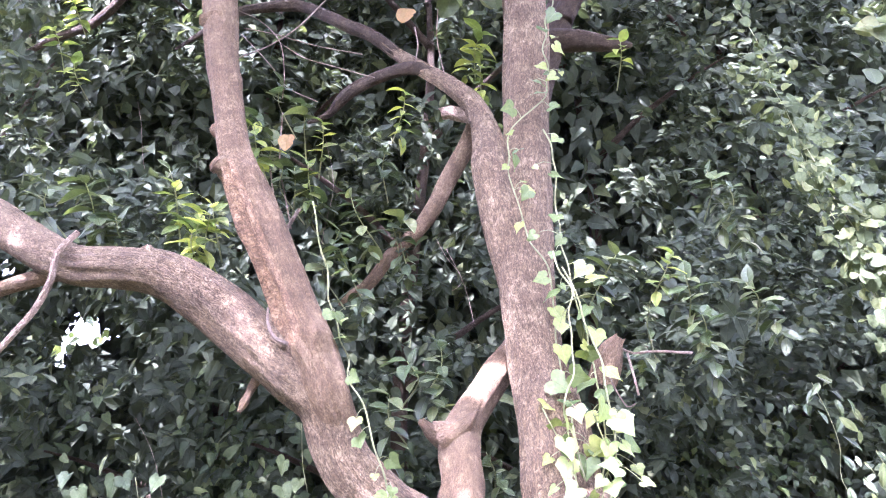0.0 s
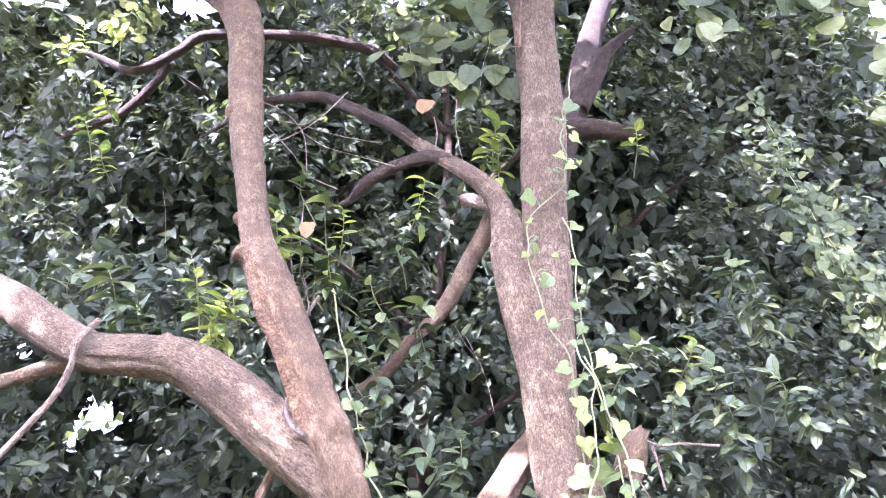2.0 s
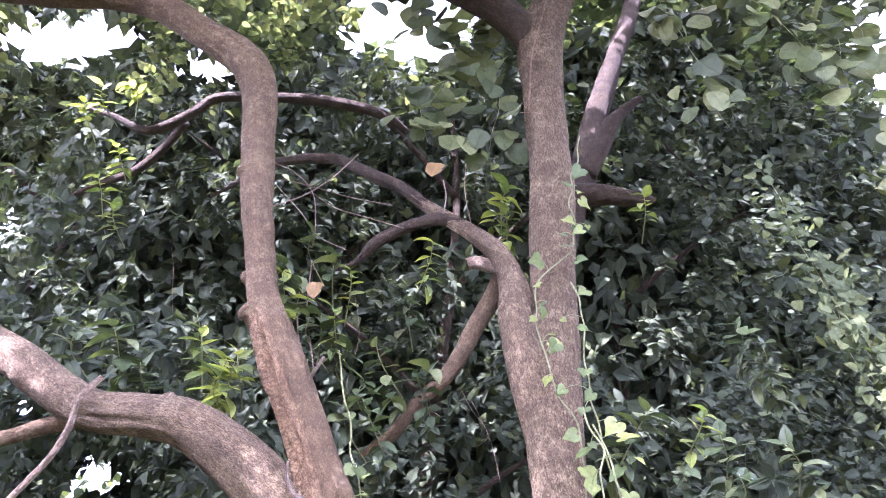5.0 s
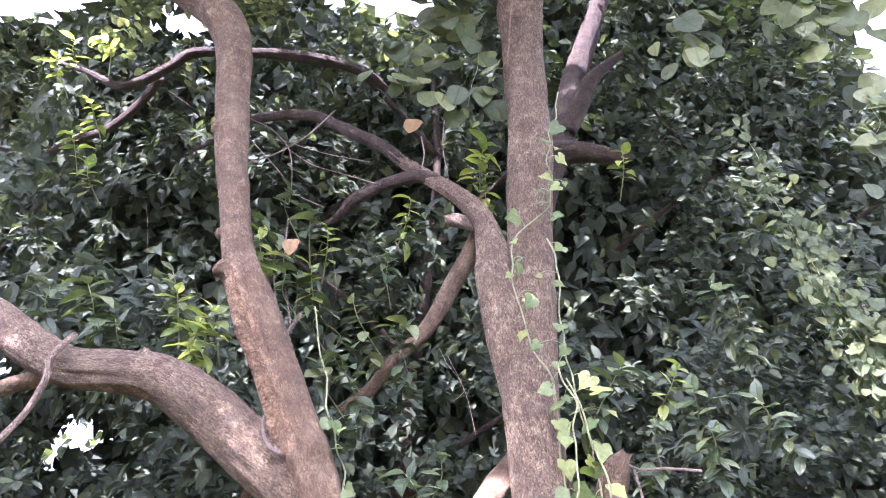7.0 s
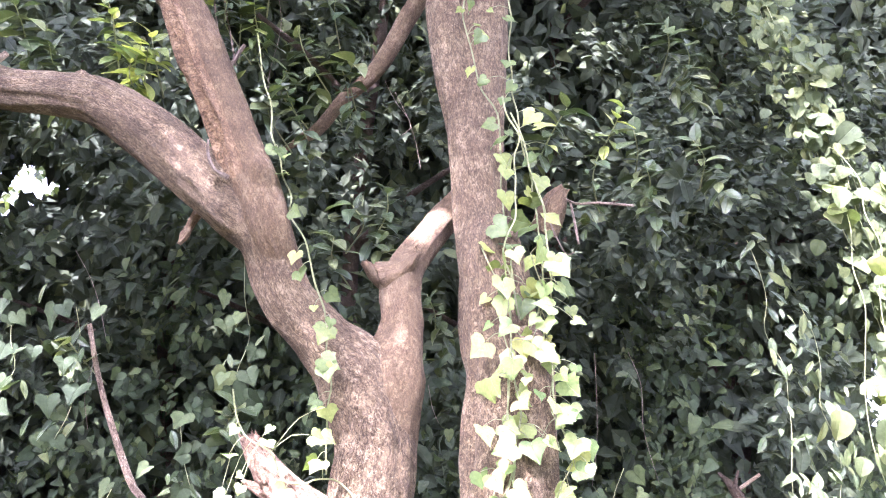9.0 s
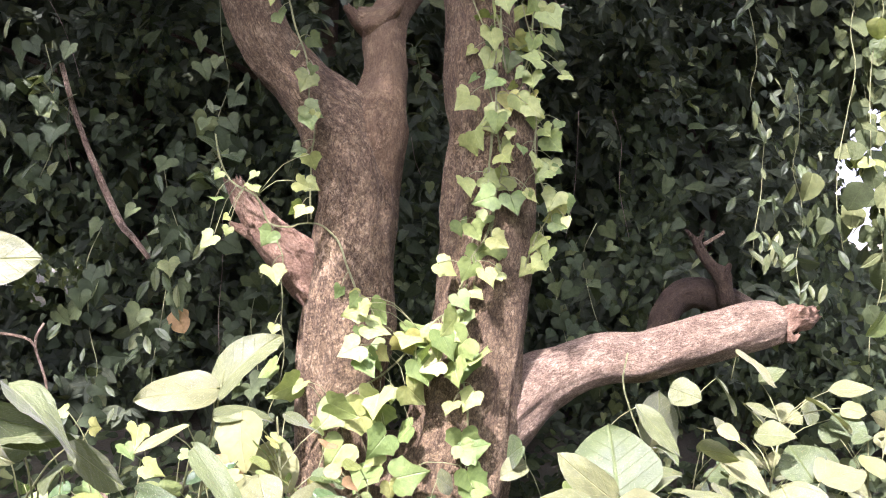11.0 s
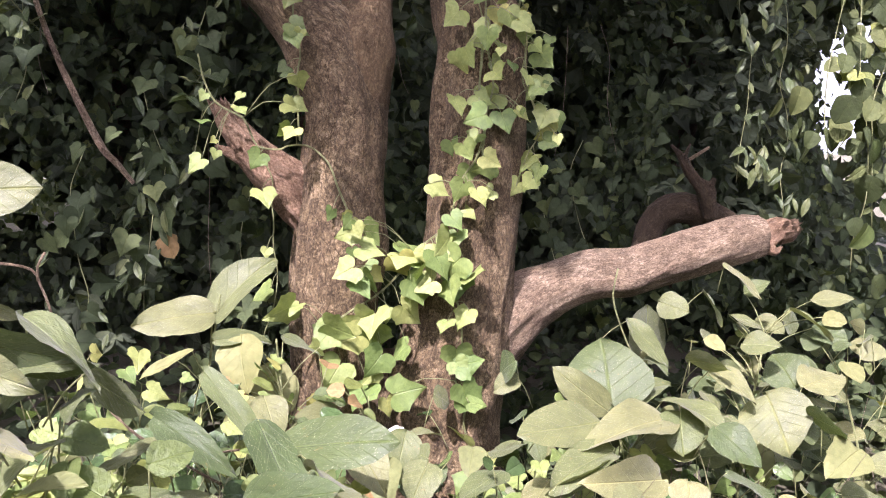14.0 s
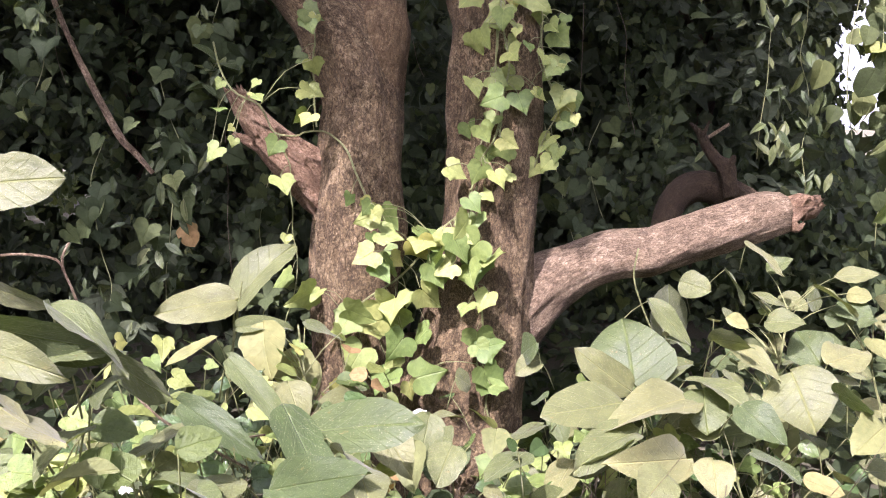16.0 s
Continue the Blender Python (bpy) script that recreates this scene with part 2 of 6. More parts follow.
def part(name, mesh, material, parent, label="", m=None):
    """Links a mesh (or a bmesh) as one object under parent."""
    if isinstance(mesh, bmesh.types.BMesh):
        bm, mesh = mesh, bpy.data.meshes.new(name)
        bm.to_mesh(mesh)
        bm.free()
    if material is not None and not mesh.materials:
        mesh.materials.append(material)
    ob = new(name, mesh)
    if m is not None:
        ob.matrix_basis = m
    if parent is not None:
        hang(ob, parent)
    return tagged(ob, label) if label else ob


def glide(points, step):
    """Catmull-Rom through rows of (x, y, z, r), about step metres apart."""
    p = np.array(points, float)
    p = np.vstack([2 * p[0] - p[1], p, 2 * p[-1] - p[-2]])
    out = []
    for i in range(1, len(p) - 2):
        a, b, c, d = p[i - 1:i + 3]
        k = max(2, int(np.linalg.norm(c[:3] - b[:3]) / step))
        for t in np.arange(k) / k:
            out.append(0.5 * (2 * b + (c - a) * t + (2 * a - 5 * b + 4 * c - d) * t * t + (3 * b - a - 3 * c + d) * t ** 3))
    out.append(p[-2])
    out = np.array(out)
    out[:, 3] = np.maximum(out[:, 3], 0.0008)
    return out


def limb_mesh(name, points, sides=28, step=0.02, lump=0.10, ridge=0.03, seed=0, knots=(), jag=0.0, scars=()):
    """A limb along points of (x, y, z, r): uneven section, swellings, knots (distance along in metres, angle, size) and, with jag, a splintered end."""
    sp = glide(points, step)
    n = len(sp)
    tang = np.gradient(sp[:, :3], axis=0)
    tang /= np.linalg.norm(tang, axis=1)[:, None]
    u = np.cross(tang[0], (0.3, 1, 0.2))
    u /= np.linalg.norm(u)
    along = np.concatenate([[0], np.cumsum(np.linalg.norm(np.diff(sp[:, :3], axis=0), axis=1))])
    verts, uvs, scarred = [], [], set()
    r0 = float(sp[:, 3].mean())
    for i in range(n):
        u = u - tang[i] * np.dot(u, tang[i])
        u /= np.linalg.norm(u)
        v = np.cross(tang[i], u)
        for k in range(sides):
            a = 2 * math.pi * k / sides
            d = math.cos(a) * u + math.sin(a) * v
            r = sp[i, 3]
            q = Vector((d[0] * 1.3 + seed * 7.1, d[1] * 1.3 + along[i] * 2.2, d[2] * 1.3))
            w = 1 + lump * noise.noise(q * 1.1) + 0.5 * lump * noise.noise(q * 3.1)
            q2 = Vector((math.cos(a) * 4.5 + seed * 3.3, math.sin(a) * 4.5, along[i] * 3.0 + seed))
            w += ridge * noise.noise(q2) + 0.6 * ridge * noise.noise(q2 * 2.7)
            for ka, kang, ks in knots:
                da = (a - kang + math.pi) % (2 * math.pi) - math.pi
                w += ks * math.exp(-((along[i] - ka) / (0.55 * r)) ** 2 - (da / 0.5) ** 2)
            for s0, s1, towards, half, depth in scars:
                off = math.acos(max(-1.0, min(1.0, float(np.dot(d, towards)))))
                f = (along[i] - s0) / (s1 - s0)
                if 0 < f < 1 and off < half:
                    edge = min(1.0, 5 * f, 5 * (1 - f)) * min(1.0, 3.5 * (1 - off / half))
                    turn = float(np.dot(np.cross(towards, d), tang[i])) / math.sin(half)
                    wander = 0.9 * noise.noise(Vector((along[i] * 6.0, seed, 1.0)))
                    w += depth * edge * (0.2 + 0.4 * math.sin(13.0 * turn + 2 * wander) + 0.6 * noise.noise(Vector((turn * 5, along[i] * 5, seed))))
                    if edge > 0.45:
                        scarred.add(len(verts))
            p = sp[i, :3] + d * r * w
            if jag and i == n - 1:
                p = p + tang[i] * jag * (0.2 + 1.3 * abs(noise.noise(Vector((a * 2.3 + seed, 1.7, 3.1)))))
            verts.append(p)
            uvs.append((a * r0, along[i]))
    faces = []
    for i in range(n - 1):
        for k in range(sides):
            k2 = (k + 1) % sides
            faces.append((i * sides + k, i * sides + k2, (i + 1) * sides + k2, (i + 1) * sides + k))
    for i, rev in ((0, True), (n - 1, False)):
        c = len(verts)
        verts.append(sp[i, :3] + tang[i] * (0.25 * sp[i, 3] if not rev and not jag else (-0.3 * jag if jag and not rev else 0)))
        uvs.append((0, along[i] + 0.02))
        for k in range(sides):
            a, b = i * sides + k, i * sides + (k + 1) % sides
            faces.append((b, a, c) if rev else (a, b, c))
    me = bpy.data.meshes.new(name)
    me.from_pydata([tuple(map(float, p)) for p in verts], [], faces)
    lay = me.uv_layers.new(name="UVMap")
    wrap = 2 * math.pi * r0
    flat = []
    for f in faces:
        us = [uvs[i][0] for i in f]
        for i in f:
            uu = uvs[i][0]
            flat += [uu + (wrap if max(us) - uu > wrap * 0.6 else 0), uvs[i][1]]
    lay.data.foreach_set("uv", flat)
    me.polygons.foreach_set("use_smooth", [True] * len(faces))
    me.polygons.foreach_set("material_index", [int(all(i in scarred for i in f)) for f in faces])
    return me


def leaf_shape(kind):
    """Corners (x across, y along from base 0 to tip 1, z up), faces and UV of one leaf of unit length."""
    if kind == "lance":
        half = [(0.0, 0.0), (0.09, 0.12), (0.165, 0.35), (0.17, 0.55), (0.115, 0.8), (0.0, 1.0)]
        fold, droop = 0.35, 0.20
    elif kind == "kite":
        half = [(0.0, 0.0), (0.22, 0.42), (0.0, 1.0)]
        fold, droop = 0.3, 0.2
    elif kind == "leaflet":
        half = [(0.0, 0.0), (0.2, 0.18), (0.28, 0.42), (0.18, 0.76), (0.0, 1.0)]
        fold, droop = 0.3, 0.2
    elif kind == "oval":
        half = [(0.0, 0.0), (0.17, 0.06), (0.3, 0.22), (0.36, 0.42), (0.33, 0.62), (0.21, 0.84), (0.0, 1.0)]
        fold, droop = 0.22, 0.16
    elif kind == "heart":
        half = [(0.0, 0.04), (0.2, -0.08), (0.4, 0.02), (0.46, 0.22), (0.37, 0.5), (0.19, 0.78), (0.0, 1.0)]
        fold, droop = 0.25, 0.22
    elif kind == "lobed":
        half = [(0.0, 0.1), (0.16, -0.1), (0.38, -0.1), (0.55, 0.08), (0.49, 0.2), (0.56, 0.36), (0.33, 0.5), (0.23, 0.72), (0.0, 1.0)]
        fold, droop = 0.3, 0.18
    elif kind == "broad":
        half = [(0.0, 0.0), (0.14, -0.02), (0.3, 0.07), (0.4, 0.22), (0.43, 0.38), (0.41, 0.54), (0.34, 0.7), (0.23, 0.85), (0.1, 0.95), (0.0, 1.0)]
        fold, droop = 0.16, 0.2
    k = len(half)
    verts, uv = [], []
    ys = [max(0.0, y) for _, y in half]
    for i in range(k):
        y = ys[i] if 0 < i < k - 1 else half[i][1]
        verts.append((0, y, -droop * y * y))
        uv.append((0.5, y))
    left, right = [0], [0]
    for sign, row in ((-1, left), (1, right)):
        for i in range(1, k - 1):
            x, y = half[i]
            row.append(len(verts))
            wav = 0.02 * math.sin(i * 2.3 + sign)
            verts.append((sign * x, y, fold * x - droop * y * y + wav))
            uv.append((0.5 + sign * x, y))
        row.append(k - 1)
    faces = []
    for row, flip in ((left, False), (right, True)):
        for i in range(k - 1):
            f = [i, i + 1, row[i + 1], row[i]]
            f = list(dict.fromkeys(f))
            faces.append(tuple(f[::-1] if flip else f))
    return np.array(verts, float), faces, np.array(uv, float)


SHAPES = {kind: leaf_shape(kind) for kind in ("lance", "kite", "leaflet", "oval", "heart", "lobed", "broad")}


def leaf_axes(way, face):
    """Rotation matrices whose y runs along way and whose z leans towards face (arrays of n by 3)."""
    y = way / np.linalg.norm(way, axis=1)[:, None]
    x = np.cross(y, face)
    x /= np.maximum(np.linalg.norm(x, axis=1), 1e-6)[:, None]
    z = np.cross(x, y)
    return np.stack([x, y, z], axis=2)


def leaves_mesh(name, kind, base, way, face, length, width=1.0):
    """All the leaves given (n by 3 arrays, lengths) in one mesh."""
    v, faces, uv = SHAPES[kind]
    n, k = len(base), len(v)
    rot = leaf_axes(np.asarray(way, float), np.asarray(face, float))
    length = np.asarray(length, float)
    vv = v[None] * np.array([width, 1, 1])[None] * np.ones((n, 1, 1))
    vv[:, :, 0] *= rng.uniform(0.8, 1.2, (n, 1))
    vv[:, :, 2] *= rng.uniform(0.4, 1.9, (n, 1))
    co = np.einsum("nij,nkj->nki", rot, vv) * length[:, None, None] + np.asarray(base)[:, None, :]
    me = bpy.data.meshes.new(name)
    me.vertices.add(n * k)
    me.vertices.foreach_set("co", co.reshape(-1).astype(np.float32))
    sizes = np.array([len(f) for f in faces])
    idx = np.concatenate([np.array(f) for f in faces])
    loops = (idx[None] + (np.arange(n) * k)[:, None]).reshape(-1)
    me.loops.add(len(loops))
    me.loops.foreach_set("vertex_index", loops.astype(np.int32))
    starts = np.concatenate([[0], np.cumsum(sizes)[:-1]])
    me.polygons.add(n * len(faces))
    me.polygons.foreach_set("loop_start", (starts[None] + (np.arange(n) * len(idx))[:, None]).reshape(-1).astype(np.int32))
    me.polygons.foreach_set("use_smooth", np.ones(n * len(faces), bool))
    me.uv_layers.new(name="UVMap").data.foreach_set("uv", np.tile(uv[idx], (n, 1)).reshape(-1).astype(np.float32))
    me.update(calc_edges=True)
    return me


def leaf_pose(base, way, face, length, width=1.0):
    r = leaf_axes(np.array([way], float), np.array([face], float))[0]
    m = Matrix([[*r[i], base[i]] for i in range(3)] + [[0, 0, 0, 1]])
    return m @ Matrix.Diagonal((length * width, length, length, 1))


# ---------------------------------------------------------------- ground
me = bpy.data.meshes.new("ground")
bm = bmesh.new()
ring = [0.0] + [0.25 * 1.28 ** i for i in range(32)]
rows_ = []
for i, r in enumerate(ring):
    row = []
    for k in range(48):
        a = 2 * math.pi * k / 48
        x, y = r * math.cos(a), 2.0 + r * math.sin(a)
        row.append(bm.verts.new((x, y, (0.05 * noise.noise(Vector((x, y, 0))) if 0 < r < 40 else 0) - 0.02)))
        if r == 0:
            break
    rows_.append(row)
for i in range(1, len(rows_)):
    for k in range(48):
        k2 = (k + 1) % 48
        if i == 1:
            bm.faces.new((rows_[0][0], rows_[1][k], rows_[1][k2]))
        else:
            bm.faces.new((rows_[i - 1][k], rows_[i][k], rows_[i][k2], rows_[i - 1][k2]))
bm.to_mesh(me)
bm.free()
me.materials.append(SOIL)
tagged(new("ground", me), "dark soil with leaf litter under low plants", "ground", kind="structure")

# bright haze low in the sky, far behind everything
haze = Nodes("haze")
glow = haze.add("ShaderNodeEmission", Color=(0.95, 0.98, 1.0, 1), Strength=0.32)
haze.put(haze.out.inputs[0], glow.outputs[0])
bm = bmesh.new()
arc = [(150 * math.sin(a), 2 + 150 * math.cos(a)) for a in np.linspace(-1.25, 1.25, 25)]
cols_ = [[bm.verts.new((x, y, z)) for z in (-1.0, 120.0, 240.0)] for x, y in arc]
for k in range(24):
    for j in range(2):
        bm.faces.new((cols_[k][j], cols_[k][j + 1], cols_[k + 1][j + 1], cols_[k + 1][j]))
backdrop = part("backdrop", bm, haze.mat, None)
tagged(backdrop, "plain white hazy sky far behind the thicket", "sky", kind="structure")

# ---------------------------------------------------------------- the tree: limbs as rows of x, y, z, radius
LEFT_STEM = [(-0.035, 2.72, 0.125, 0.222), (-0.037, 2.74, 0.335, 0.179), (-0.039, 2.75, 0.588, 0.154),
    (-0.041, 2.76, 0.835, 0.156), (-0.027, 2.78, 1.074, 0.159), (-0.016, 2.8, 1.271, 0.15), (-0.004, 2.82, 1.525, 0.141),
    (-0.077, 2.85, 1.738, 0.148), (-0.213, 2.84, 1.885, 0.105), (-0.345, 2.82, 2.026, 0.096), (-0.432, 2.77, 2.224, 0.094),
    (-0.566, 2.74, 2.343, 0.098), (-0.714, 2.72, 2.476, 0.106), (-0.869, 2.7, 2.597, 0.097), (-1.044, 2.68, 2.695, 0.087),
    (-1.218, 2.68, 2.72, 0.078), (-1.4, 2.7, 2.742, 0.075), (-1.591, 2.74, 2.84, 0.079), (-1.772, 2.78, 2.961, 0.079),
    (-2.035, 2.82, 3.102, 0.074), (-2.448, 2.9, 3.295, 0.068), (-2.987, 3, 3.5, 0.062)]
UPRIGHT_LIMB = [(-0.273, 2.88, 1.975, 0.016), (-0.347, 2.8, 2.101, 0.057), (-0.41, 2.72, 2.246, 0.08),
    (-0.465, 2.7, 2.395, 0.084), (-0.54, 2.68, 2.572, 0.075), (-0.639, 2.66, 2.79, 0.075), (-0.733, 2.65, 2.995, 0.07),
    (-0.827, 2.66, 3.195, 0.065), (-0.884, 2.68, 3.436, 0.061), (-0.946, 2.7, 3.709, 0.066), (-0.998, 2.72, 4.003, 0.073),
    (-1.022, 2.74, 4.104, 0.075), (-1.075, 2.76, 4.463, 0.086), (-1.185, 2.76, 4.703, 0.095), (-1.425, 2.74, 4.882, 0.085),
    (-1.691, 2.72, 5.07, 0.081), (-1.957, 2.7, 5.15, 0.078), (-2.328, 2.7, 5.17, 0.075), (-2.868, 2.7, 5.24, 0.07),
    (-3.618, 2.7, 5.447, 0.066)]
MIDDLE_LIMB = [(0.011, 2.83, 1.486, 0.119), (0.04, 2.84, 1.699, 0.12), (0.05, 2.86, 1.793, 0.109), (0.072, 2.9, 1.946, 0.081),
    (0.065, 2.95, 2.094, 0.081), (0.098, 3, 2.221, 0.067), (0.184, 3.1, 2.367, 0.063), (0.242, 3.2, 2.465, 0.069),
    (0.352, 3.28, 2.626, 0.07), (0.401, 3.4, 2.884, 0.072)]
HIDDEN_LIMB = [(0.352, 3.28, 2.626, 0.062), (0.405, 3.42, 2.948, 0.072), (0.414, 3.5, 3.283, 0.079), (0.475, 3.6, 3.898, 0.084),
    (0.564, 3.65, 4.318, 0.086), (0.692, 3.7, 4.745, 0.088), (0.825, 3.75, 5.274, 0.079), (0.986, 3.8, 5.816, 0.068),
    (1.181, 3.85, 6.426, 0.06), (1.379, 3.9, 7.117, 0.055)]
CUT_STUB = [(0.065, 3.1, 2.116, 0.045), (0.015, 3.06, 2.149, 0.044), (-0.036, 3.03, 2.167, 0.033), (-0.08, 3, 2.205, 0.015)]
SNAG = [(-0.067, 2.82, 1.129, 0.101), (-0.169, 2.8, 1.236, 0.085), (-0.25, 2.79, 1.31, 0.072), (-0.318, 2.79, 1.374, 0.06),
    (-0.367, 2.79, 1.43, 0.05), (-0.402, 2.79, 1.479, 0.04), (-0.422, 2.79, 1.513, 0.029)]
SNAG_SHARD = [(-0.353, 2.765, 1.393, 0.033), (-0.392, 2.76, 1.458, 0.029), (-0.421, 2.76, 1.505, 0.021),
    (-0.432, 2.76, 1.527, 0.008)]
SNAG_PEG = [(-0.354, 2.77, 1.351, 0.023), (-0.39, 2.765, 1.369, 0.017), (-0.419, 2.76, 1.382, 0.011),
    (-0.434, 2.76, 1.391, 0.005)]
RIGHT_STEM = [(0.315, 2.72, 0.11, 0.272), (0.323, 2.73, 0.326, 0.233), (0.365, 2.74, 0.581, 0.205), (0.415, 2.75, 0.831, 0.183),
    (0.436, 2.76, 1.075, 0.165), (0.449, 2.77, 1.315, 0.167), (0.455, 2.79, 1.549, 0.164), (0.462, 2.81, 1.781, 0.157),
    (0.434, 2.86, 1.886, 0.147), (0.411, 2.89, 2.143, 0.132), (0.387, 2.95, 2.321, 0.122), (0.362, 2.99, 2.537, 0.109),
    (0.352, 3.03, 2.797, 0.119), (0.365, 3.07, 3.079, 0.115), (0.385, 3.09, 3.381, 0.11), (0.395, 3.1, 3.591, 0.107),
    (0.4, 3.11, 3.854, 0.111), (0.416, 3.1, 4.167, 0.11), (0.405, 3.1, 4.519, 0.11), (0.4, 3.1, 4.863, 0.115),
    (0.399, 3.1, 5.192, 0.133), (0.468, 3.1, 5.549, 0.125), (0.59, 3.1, 5.939, 0.113), (0.729, 3.1, 6.497, 0.108),
    (0.919, 3.1, 7.359, 0.105)]
CROWN_LIMB = [(0.382, 3.1, 5.167, 0.083), (0.288, 3.08, 5.368, 0.102), (0.136, 3.05, 5.512, 0.1), (-0.071, 3, 5.609, 0.093),
    (-0.351, 2.95, 5.734, 0.087), (-0.719, 2.9, 6.009, 0.079)]
SIDE_LIMB = [(0.33, 3.02, 2.6, 0.05), (0.3, 3.03, 2.85, 0.075), (0.258, 3.05, 3.1, 0.086), (0.228, 3.08, 3.36, 0.084), (0.212, 3.13, 3.56, 0.072),
    (0.16, 3.18, 3.77, 0.054), (0.06, 3.22, 3.91, 0.045), (-0.115, 3.3, 4.093, 0.039), (-0.239, 3.36, 4.227, 0.034), (-0.318, 3.38, 4.31, 0.03)]
SIDE_LIMB_END = [(-0.239, 3.36, 4.227, 0.032), (-0.4, 3.4, 4.395, 0.034), (-0.583, 3.45, 4.522, 0.036),
    (-0.816, 3.55, 4.722, 0.034), (-1.037, 3.6, 4.763, 0.03), (-1.266, 3.7, 4.8, 0.025), (-1.5, 3.9, 4.83, 0.02), (-1.75, 4.1, 4.85, 0.008)]
SIDE_FORK = [(-0.06, 3.26, 4.04, 0.024), (-0.13, 3.29, 4.085, 0.034), (-0.22, 3.32, 4.1, 0.034), (-0.376, 3.4, 4.095, 0.033),
    (-0.515, 3.45, 4.038, 0.034), (-0.616, 3.52, 3.961, 0.019), (-0.734, 3.55, 3.923, 0.008)]
BROKEN_PEG = [(0.184, 3.22, 3.742, 0.036), (0.101, 3.25, 3.775, 0.037), (0.04, 3.27, 3.803, 0.034), (0.0, 3.28, 3.8, 0.031)]
BACK_LIMB = [(0.189, 3.3, 3.822, 0.049), (0.133, 3.38, 3.705, 0.046), (0.031, 3.42, 3.514, 0.046), (-0.053, 3.43, 3.337, 0.042),
    (-0.136, 3.44, 3.218, 0.036), (-0.244, 3.44, 3.109, 0.033), (-0.346, 3.42, 2.948, 0.03), (-0.429, 3.4, 2.878, 0.019),
    (-0.485, 3.4, 2.827, 0.007)]
HIGH_LIMB = [(-0.45, 4.15, 5.5, 0.03), (-0.63, 4.05, 5.58, 0.043), (-0.929, 4, 5.637, 0.047),
    (-1.222, 4, 5.681, 0.046), (-1.514, 4, 5.691, 0.043), (-1.845, 4, 5.678, 0.043), (-2, 4, 5.524, 0.04),
    (-2.267, 4, 5.352, 0.036), (-2.569, 4, 5.492, 0.024), (-2.912, 4, 5.603, 0.008)]
HIGH_FORK = [(-2.05, 4.05, 5.48, 0.032), (-2.25, 4.25, 5.42, 0.033), (-2.516, 4.4, 5.3, 0.03), (-2.805, 4.45, 5.2, 0.024),
    (-3.144, 4.5, 5.0, 0.01)]
BACK_STUB = [(0.487, 3.55, 4.469, 0.066), (0.677, 3.6, 4.51, 0.067), (0.848, 3.62, 4.523, 0.057), (1.021, 3.65, 4.532, 0.04),
    (1.107, 3.66, 4.532, 0.014)]
BACK_SPUR = [(0.706, 3.65, 4.704, 0.069), (0.802, 3.62, 4.898, 0.06), (0.882, 3.6, 5.081, 0.05), (1.005, 3.6, 5.23, 0.033),
    (1.099, 3.6, 5.322, 0.022)]
CUT_BRANCH = [(0.418, 2.76, 0.573, 0.124), (0.533, 2.78, 0.737, 0.13), (0.651, 2.8, 0.841, 0.113), (0.779, 2.81, 0.91, 0.096),
    (0.92, 2.82, 0.954, 0.093), (1.065, 2.83, 0.964, 0.091), (1.21, 2.84, 1.009, 0.092), (1.379, 2.85, 1.058, 0.092),
    (1.506, 2.86, 1.096, 0.091), (1.59, 2.87, 1.107, 0.078)]
CUT_BRANCH_TIP = [(1.558, 2.87, 1.09, 0.054), (1.632, 2.88, 1.097, 0.042), (1.674, 2.89, 1.122, 0.048),
    (1.721, 2.89, 1.127, 0.04), (1.758, 2.9, 1.139, 0.024)]
LOWER_LEFT_BRANCH = [(-1.439, 2.74, 2.74, 0.037), (-1.541, 2.76, 2.715, 0.033), (-1.645, 2.78, 2.695, 0.031),
    (-1.778, 2.8, 2.661, 0.028), (-2.004, 2.85, 2.656, 0.024)]
DEAD_KNOT = [(0.626, 3, 2.355, 0.056), (0.651, 2.98, 2.43, 0.051), (0.675, 2.96, 2.493, 0.04), (0.698, 2.95, 2.525, 0.022)]
DEAD_ARCH = [(1.302, 3.3, 0.973, 0.057), (1.339, 3.33, 1.07, 0.06), (1.4, 3.35, 1.134, 0.063), (1.493, 3.35, 1.164, 0.066),
    (1.608, 3.34, 1.133, 0.066), (1.723, 3.33, 1.075, 0.066), (1.82, 3.3, 1.003, 0.058)]
SEAM = [(-1.074, 2.67, 2.762, 0.006), (-0.957, 2.665, 2.696, 0.013), (-0.84, 2.66, 2.613, 0.013), (-0.748, 2.66, 2.534, 0.012),
    (-0.647, 2.66, 2.424, 0.006)]
KNOT_E = [(-1.095, 2.66, 2.73, 0.046), (-1.104, 2.65, 2.768, 0.032), (-1.113, 2.65, 2.795, 0.013)]
DEAD_FORK = [(1.575, 3.25, 1.137, 0.032), (1.555, 3.24, 1.203, 0.029), (1.538, 3.24, 1.256, 0.034), (1.492, 3.24, 1.295, 0.022),
    (1.448, 3.24, 1.347, 0.019), (1.42, 3.24, 1.394, 0.016), (1.382, 3.24, 1.432, 0.006)]
DEAD_FORK_TWIG = [(1.436, 3.27, 1.36, 0.01), (1.484, 3.26, 1.394, 0.008), (1.547, 3.25, 1.438, 0.007)]
HANGING_TWIG = [(-1.367, 2.62, 2.837, 0.011), (-1.39, 2.6, 2.786, 0.011), (-1.42, 2.6, 2.73, 0.012), (-1.421, 2.6, 2.63, 0.012),
    (-1.455, 2.6, 2.522, 0.011), (-1.514, 2.6, 2.428, 0.011), (-1.586, 2.6, 2.316, 0.01)]
